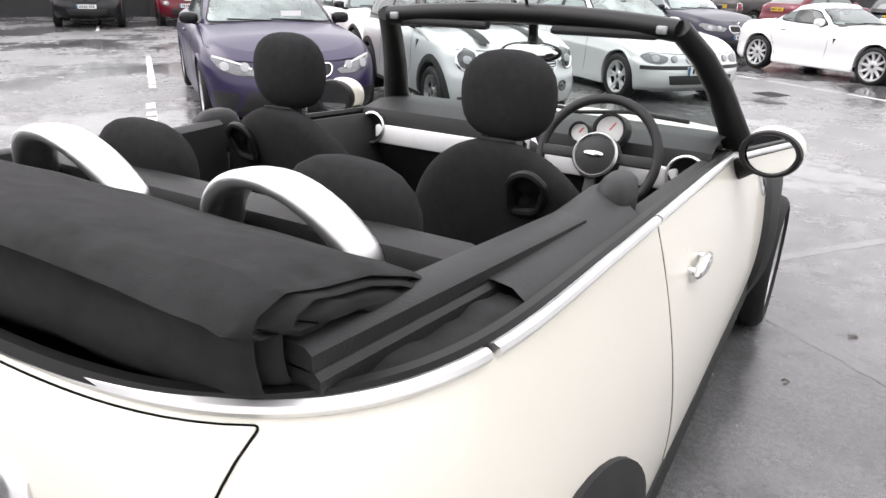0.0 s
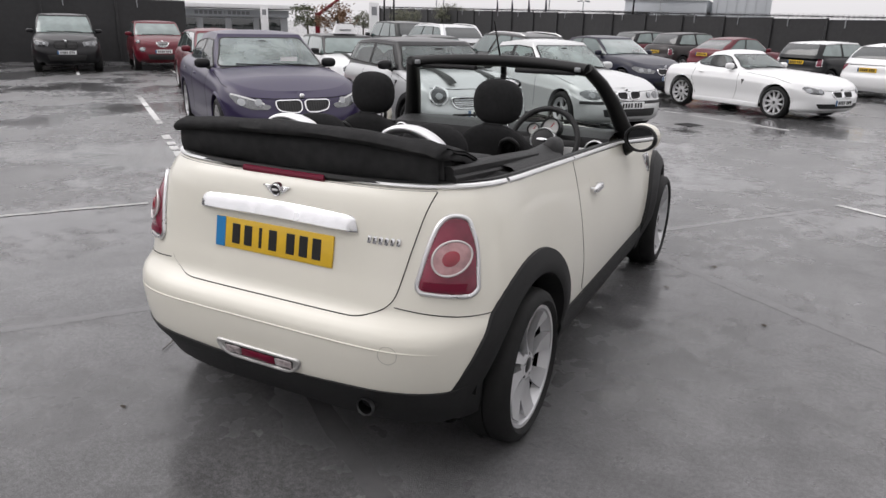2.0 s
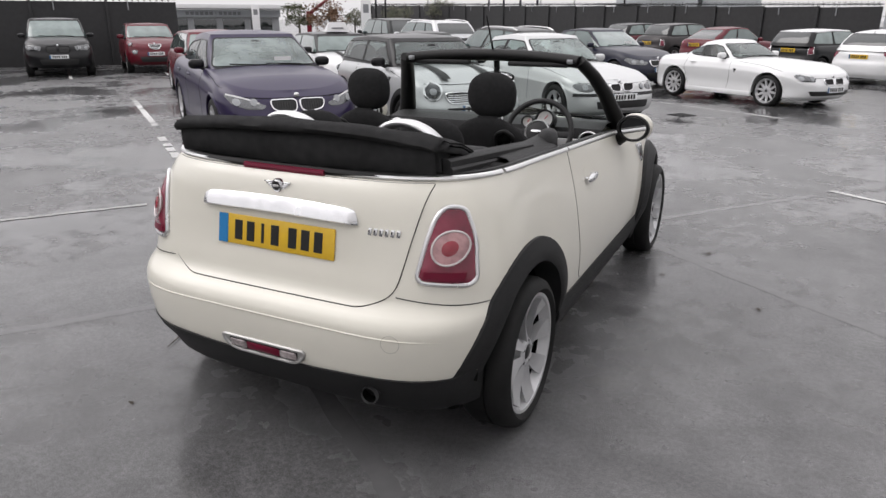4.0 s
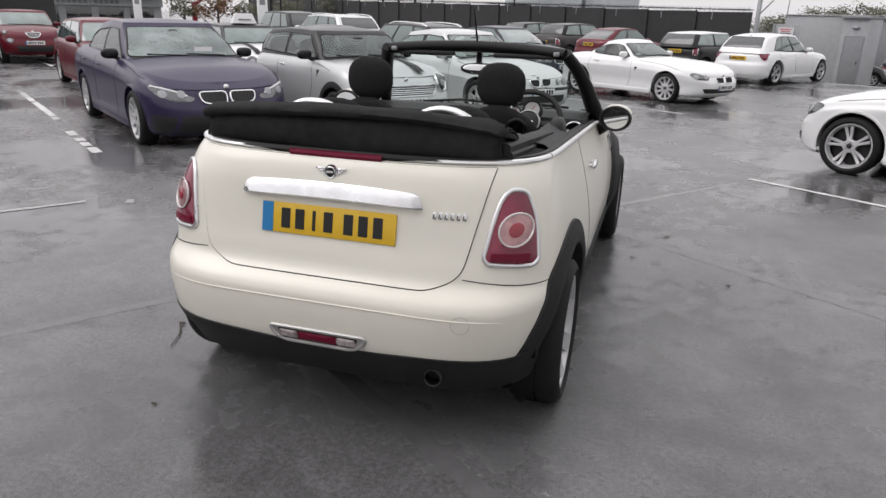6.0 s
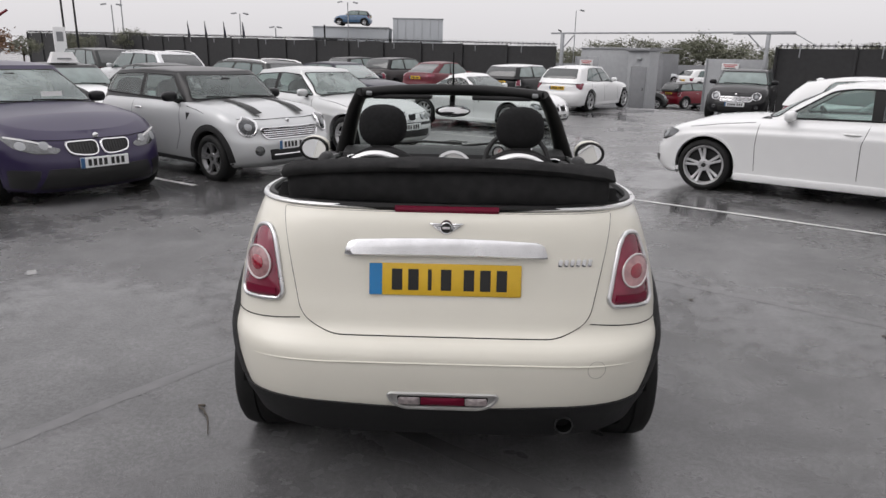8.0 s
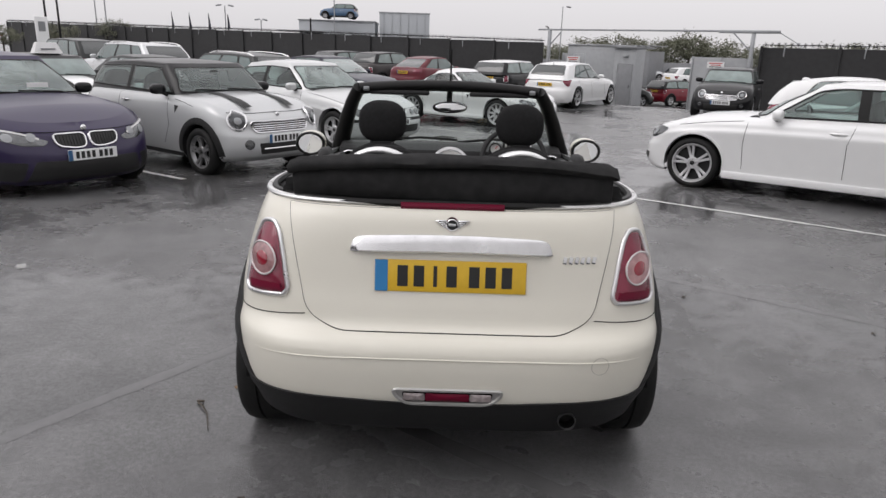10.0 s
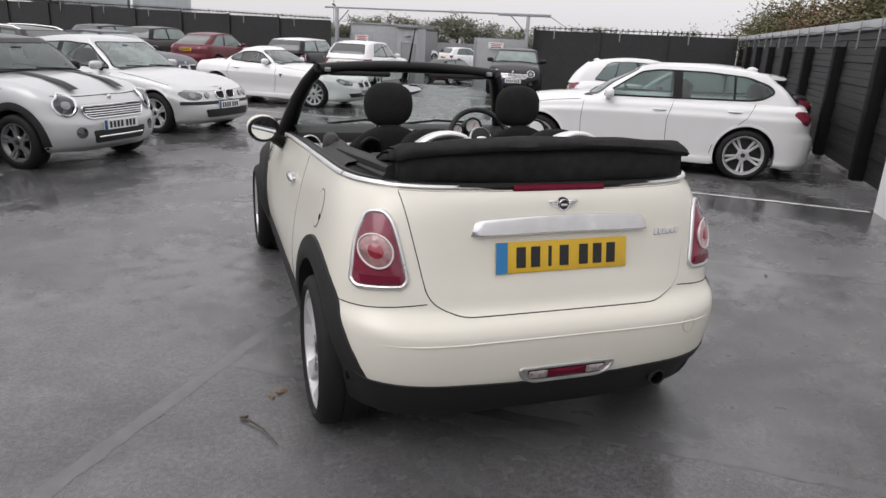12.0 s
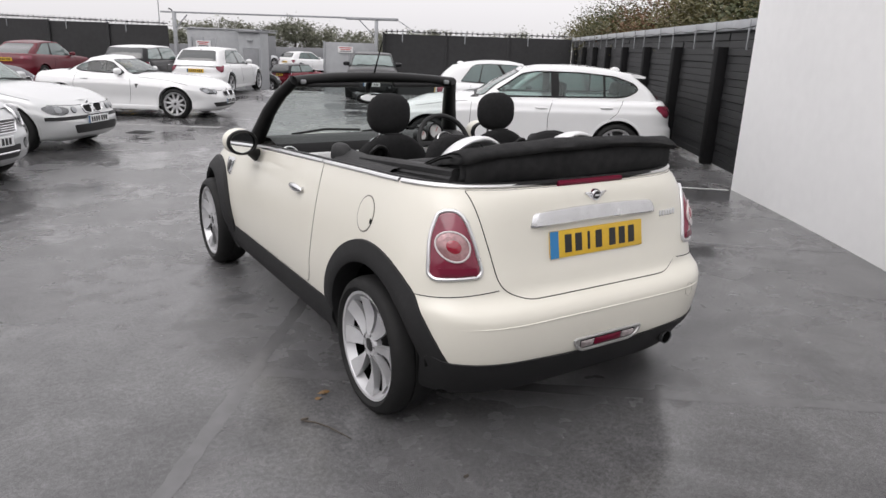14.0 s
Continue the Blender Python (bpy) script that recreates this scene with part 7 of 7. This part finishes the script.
rnd = random.Random(11)
for k, (v, h) in enumerate(((8.5, 3.5), (10.4, 3.6), (12.4, 3.3), (14.6, 3.6), (17.0, 3.2), (19.6, 3.4), (22.6, 3.1), (26.0, 3.3), (30.0, 3.2), (35.0, 3.4))):
    p = yard(5.1 + rnd.uniform(-0.2, 0.5), v)
    tree("shrub", "dense autumn shrub overhanging the board fence" if k % 3 else "rust-tinged autumn shrub overhanging the board fence",
         p.x, p.y, h, (1.4, 1.6, 1.4), 9000, 0.058, LEAF[(1, 0, 2)[k % 3]] if k % 2 else LEAF[1], 100 + k)
for k, (x, y, h) in enumerate(((13.5, 62, 2.7), (16.0, 60, 3.1), (18.5, 58, 2.7), (20.6, 56, 3.4), (23.0, 55, 2.7), (26.0, 52, 2.5), (29.7, 50, 2.9), (32.5, 46, 2.4), (35.5, 44, 2.7), (-23.5, 50, 3.0), (-27.0, 49, 2.5), (-33, 52, 2.3), (11.0, 64, 2.4))):
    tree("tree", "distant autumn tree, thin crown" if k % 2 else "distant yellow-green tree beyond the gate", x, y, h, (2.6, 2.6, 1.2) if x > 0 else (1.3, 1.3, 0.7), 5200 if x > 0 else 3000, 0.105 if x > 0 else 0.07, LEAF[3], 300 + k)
tree("tree", "rust-red autumn tree behind the yard", -27.0, 39.4, 2.7, (1.5, 1.5, 1.0), 1500, 0.10, LEAF[2], 400)
tree("tree", "dark green tree behind the yard", -31.5, 42.0, 2.5, (1.2, 1.2, 0.8), 1300, 0.10, LEAF[0], 401)

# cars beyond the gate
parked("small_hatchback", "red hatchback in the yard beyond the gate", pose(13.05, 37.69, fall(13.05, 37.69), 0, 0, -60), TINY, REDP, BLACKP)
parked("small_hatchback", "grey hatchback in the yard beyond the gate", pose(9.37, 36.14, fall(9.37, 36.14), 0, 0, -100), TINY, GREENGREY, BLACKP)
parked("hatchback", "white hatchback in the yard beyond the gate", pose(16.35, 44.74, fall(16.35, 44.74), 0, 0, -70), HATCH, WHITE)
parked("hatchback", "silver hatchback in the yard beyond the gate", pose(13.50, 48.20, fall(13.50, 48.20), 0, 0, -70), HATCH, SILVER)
bm = box(18, 53, 0.5, 30, 0.12, 1.1, 0.02)
setting("wall_far", bm, CABIN_D, "low dark wall beyond the gateway", "wall")

roofing = thing("ribbed_roof", "low ribbed grey roof of a shed behind the cabin", "roof", yard_pose(-19.6, 46.0))
part("wall", box(2.2, 1.5, 1.2, 4.4, 3.0, 2.4, 0.02), CABIN_D, roofing)
part("roof", box(2.2, 1.4, 2.75, 4.8, 3.2, 0.06, 0.01), CABIN_D, roofing)
for k in range(10):
    part("rib", box(0.1 + 0.47 * k, 0.0, 2.68, 0.12, 0.5, 0.16, 0.02), GALV, roofing)

# roof sign on the white hatchback
rs = thing("roof_sign", "white roof sign standing on a hatchback", "sign", yard_pose(-13.73, 5.1, 1.405, -90) @ Matrix.Diagonal((0.82, 0.82, 0.82, 1)))
part("sign_body", grid([[(-0.34 + 0.10 * t, s * (0.11 - 0.06 * t), 0.26 * t) for s in (-1, 1)] + [(0.34 - 0.10 * t, s * (0.11 - 0.06 * t), 0.26 * t) for s in (1, -1)] for t in (0.0, 0.5, 1.0)], wrap_u=True, caps=True), SIGN_W, rs)
part("print_bar", box(0, 0.10, 0.10, 0.34, 0.02, 0.035), CABIN_D, rs)

# ---- small things on the asphalt ----
twig = thing("twig", "thin wet twig lying on the asphalt", "twig")
part("stem", tube([(-1.10, 0.50, 0.010), (-1.07, 0.47, 0.012), (-1.03, 0.41, 0.009), (-0.985, 0.285, 0.008)], [0.0045, 0.004, 0.0035, 0.002], 5), BARK, twig)
leaf_bm = bmesh.new()
for a, b in (((-1.12, 0.525, 0.008), (-1.07, 0.505, 0.012)),):
    box((a[0] + b[0]) / 2, (a[1] + b[1]) / 2, 0.010, 0.035, 0.014, 0.010, 0.004, 1, bm=leaf_bm)
part("bark_piece", leaf_bm, BARK, twig)


def fallen_leaf(x, y, r, turn, material=BROWNLEAF):
    lf = bmesh.new()
    pts = []
    for k in range(14):
        a = math.tau * k / 14
        q = r * (0.75 + 0.25 * math.cos(3 * a + turn)) * (1 if k % 2 else 0.8)
        pts.append(lf.verts.new((x + q * math.cos(a + turn), y + 0.7 * q * math.sin(a + turn), 0.006 + 0.005 * math.sin(2 * a))))
    top = lf.verts.new((x, y, 0.010))
    for k in range(14):
        lf.faces.new((pts[k], pts[(k + 1) % 14], top))
    ob = part("fallen_leaf", lf, material)
    return tagged(ob, "wet brown leaf stuck to the asphalt", "leaf", "fallen leaves")


fallen_leaf(-0.93, 0.698, 0.035, 0.4)
fallen_leaf(-0.97, 0.66, 0.022, 1.4)
fallen_leaf(1.232, 2.985, 0.028, 0.2, BARK)
fallen_leaf(1.02, 2.42, 0.020, 0.9, BARK)
fallen_leaf(1.60, 2.10, 0.018, 2.0, BARK)
fallen_leaf(-0.72, -0.15, 0.018, 2.6, BARK)
fallen_leaf(2.55, 1.55, 0.02, 1.1, BARK)
fallen_leaf(0.62, 3.1, 0.022, 1.9, BARK)
drain = thing("drain_cover", "dark iron drain cover set in the asphalt", "drain", pose(-0.06, 10.83, -0.056, 0, 0, YAW_U) @ Matrix.Diagonal((0.68, 0.68, 1, 1)))
part("frame", box(0, 0, 0.004, 0.52, 0.52, 0.012, 0.003, 1), TRIM, drain)
for k in range(7):
    part("bar", box(-0.2 + 0.066 * k, 0, 0.012, 0.03, 0.44, 0.008, 0.002, 1), STEEL, drain)
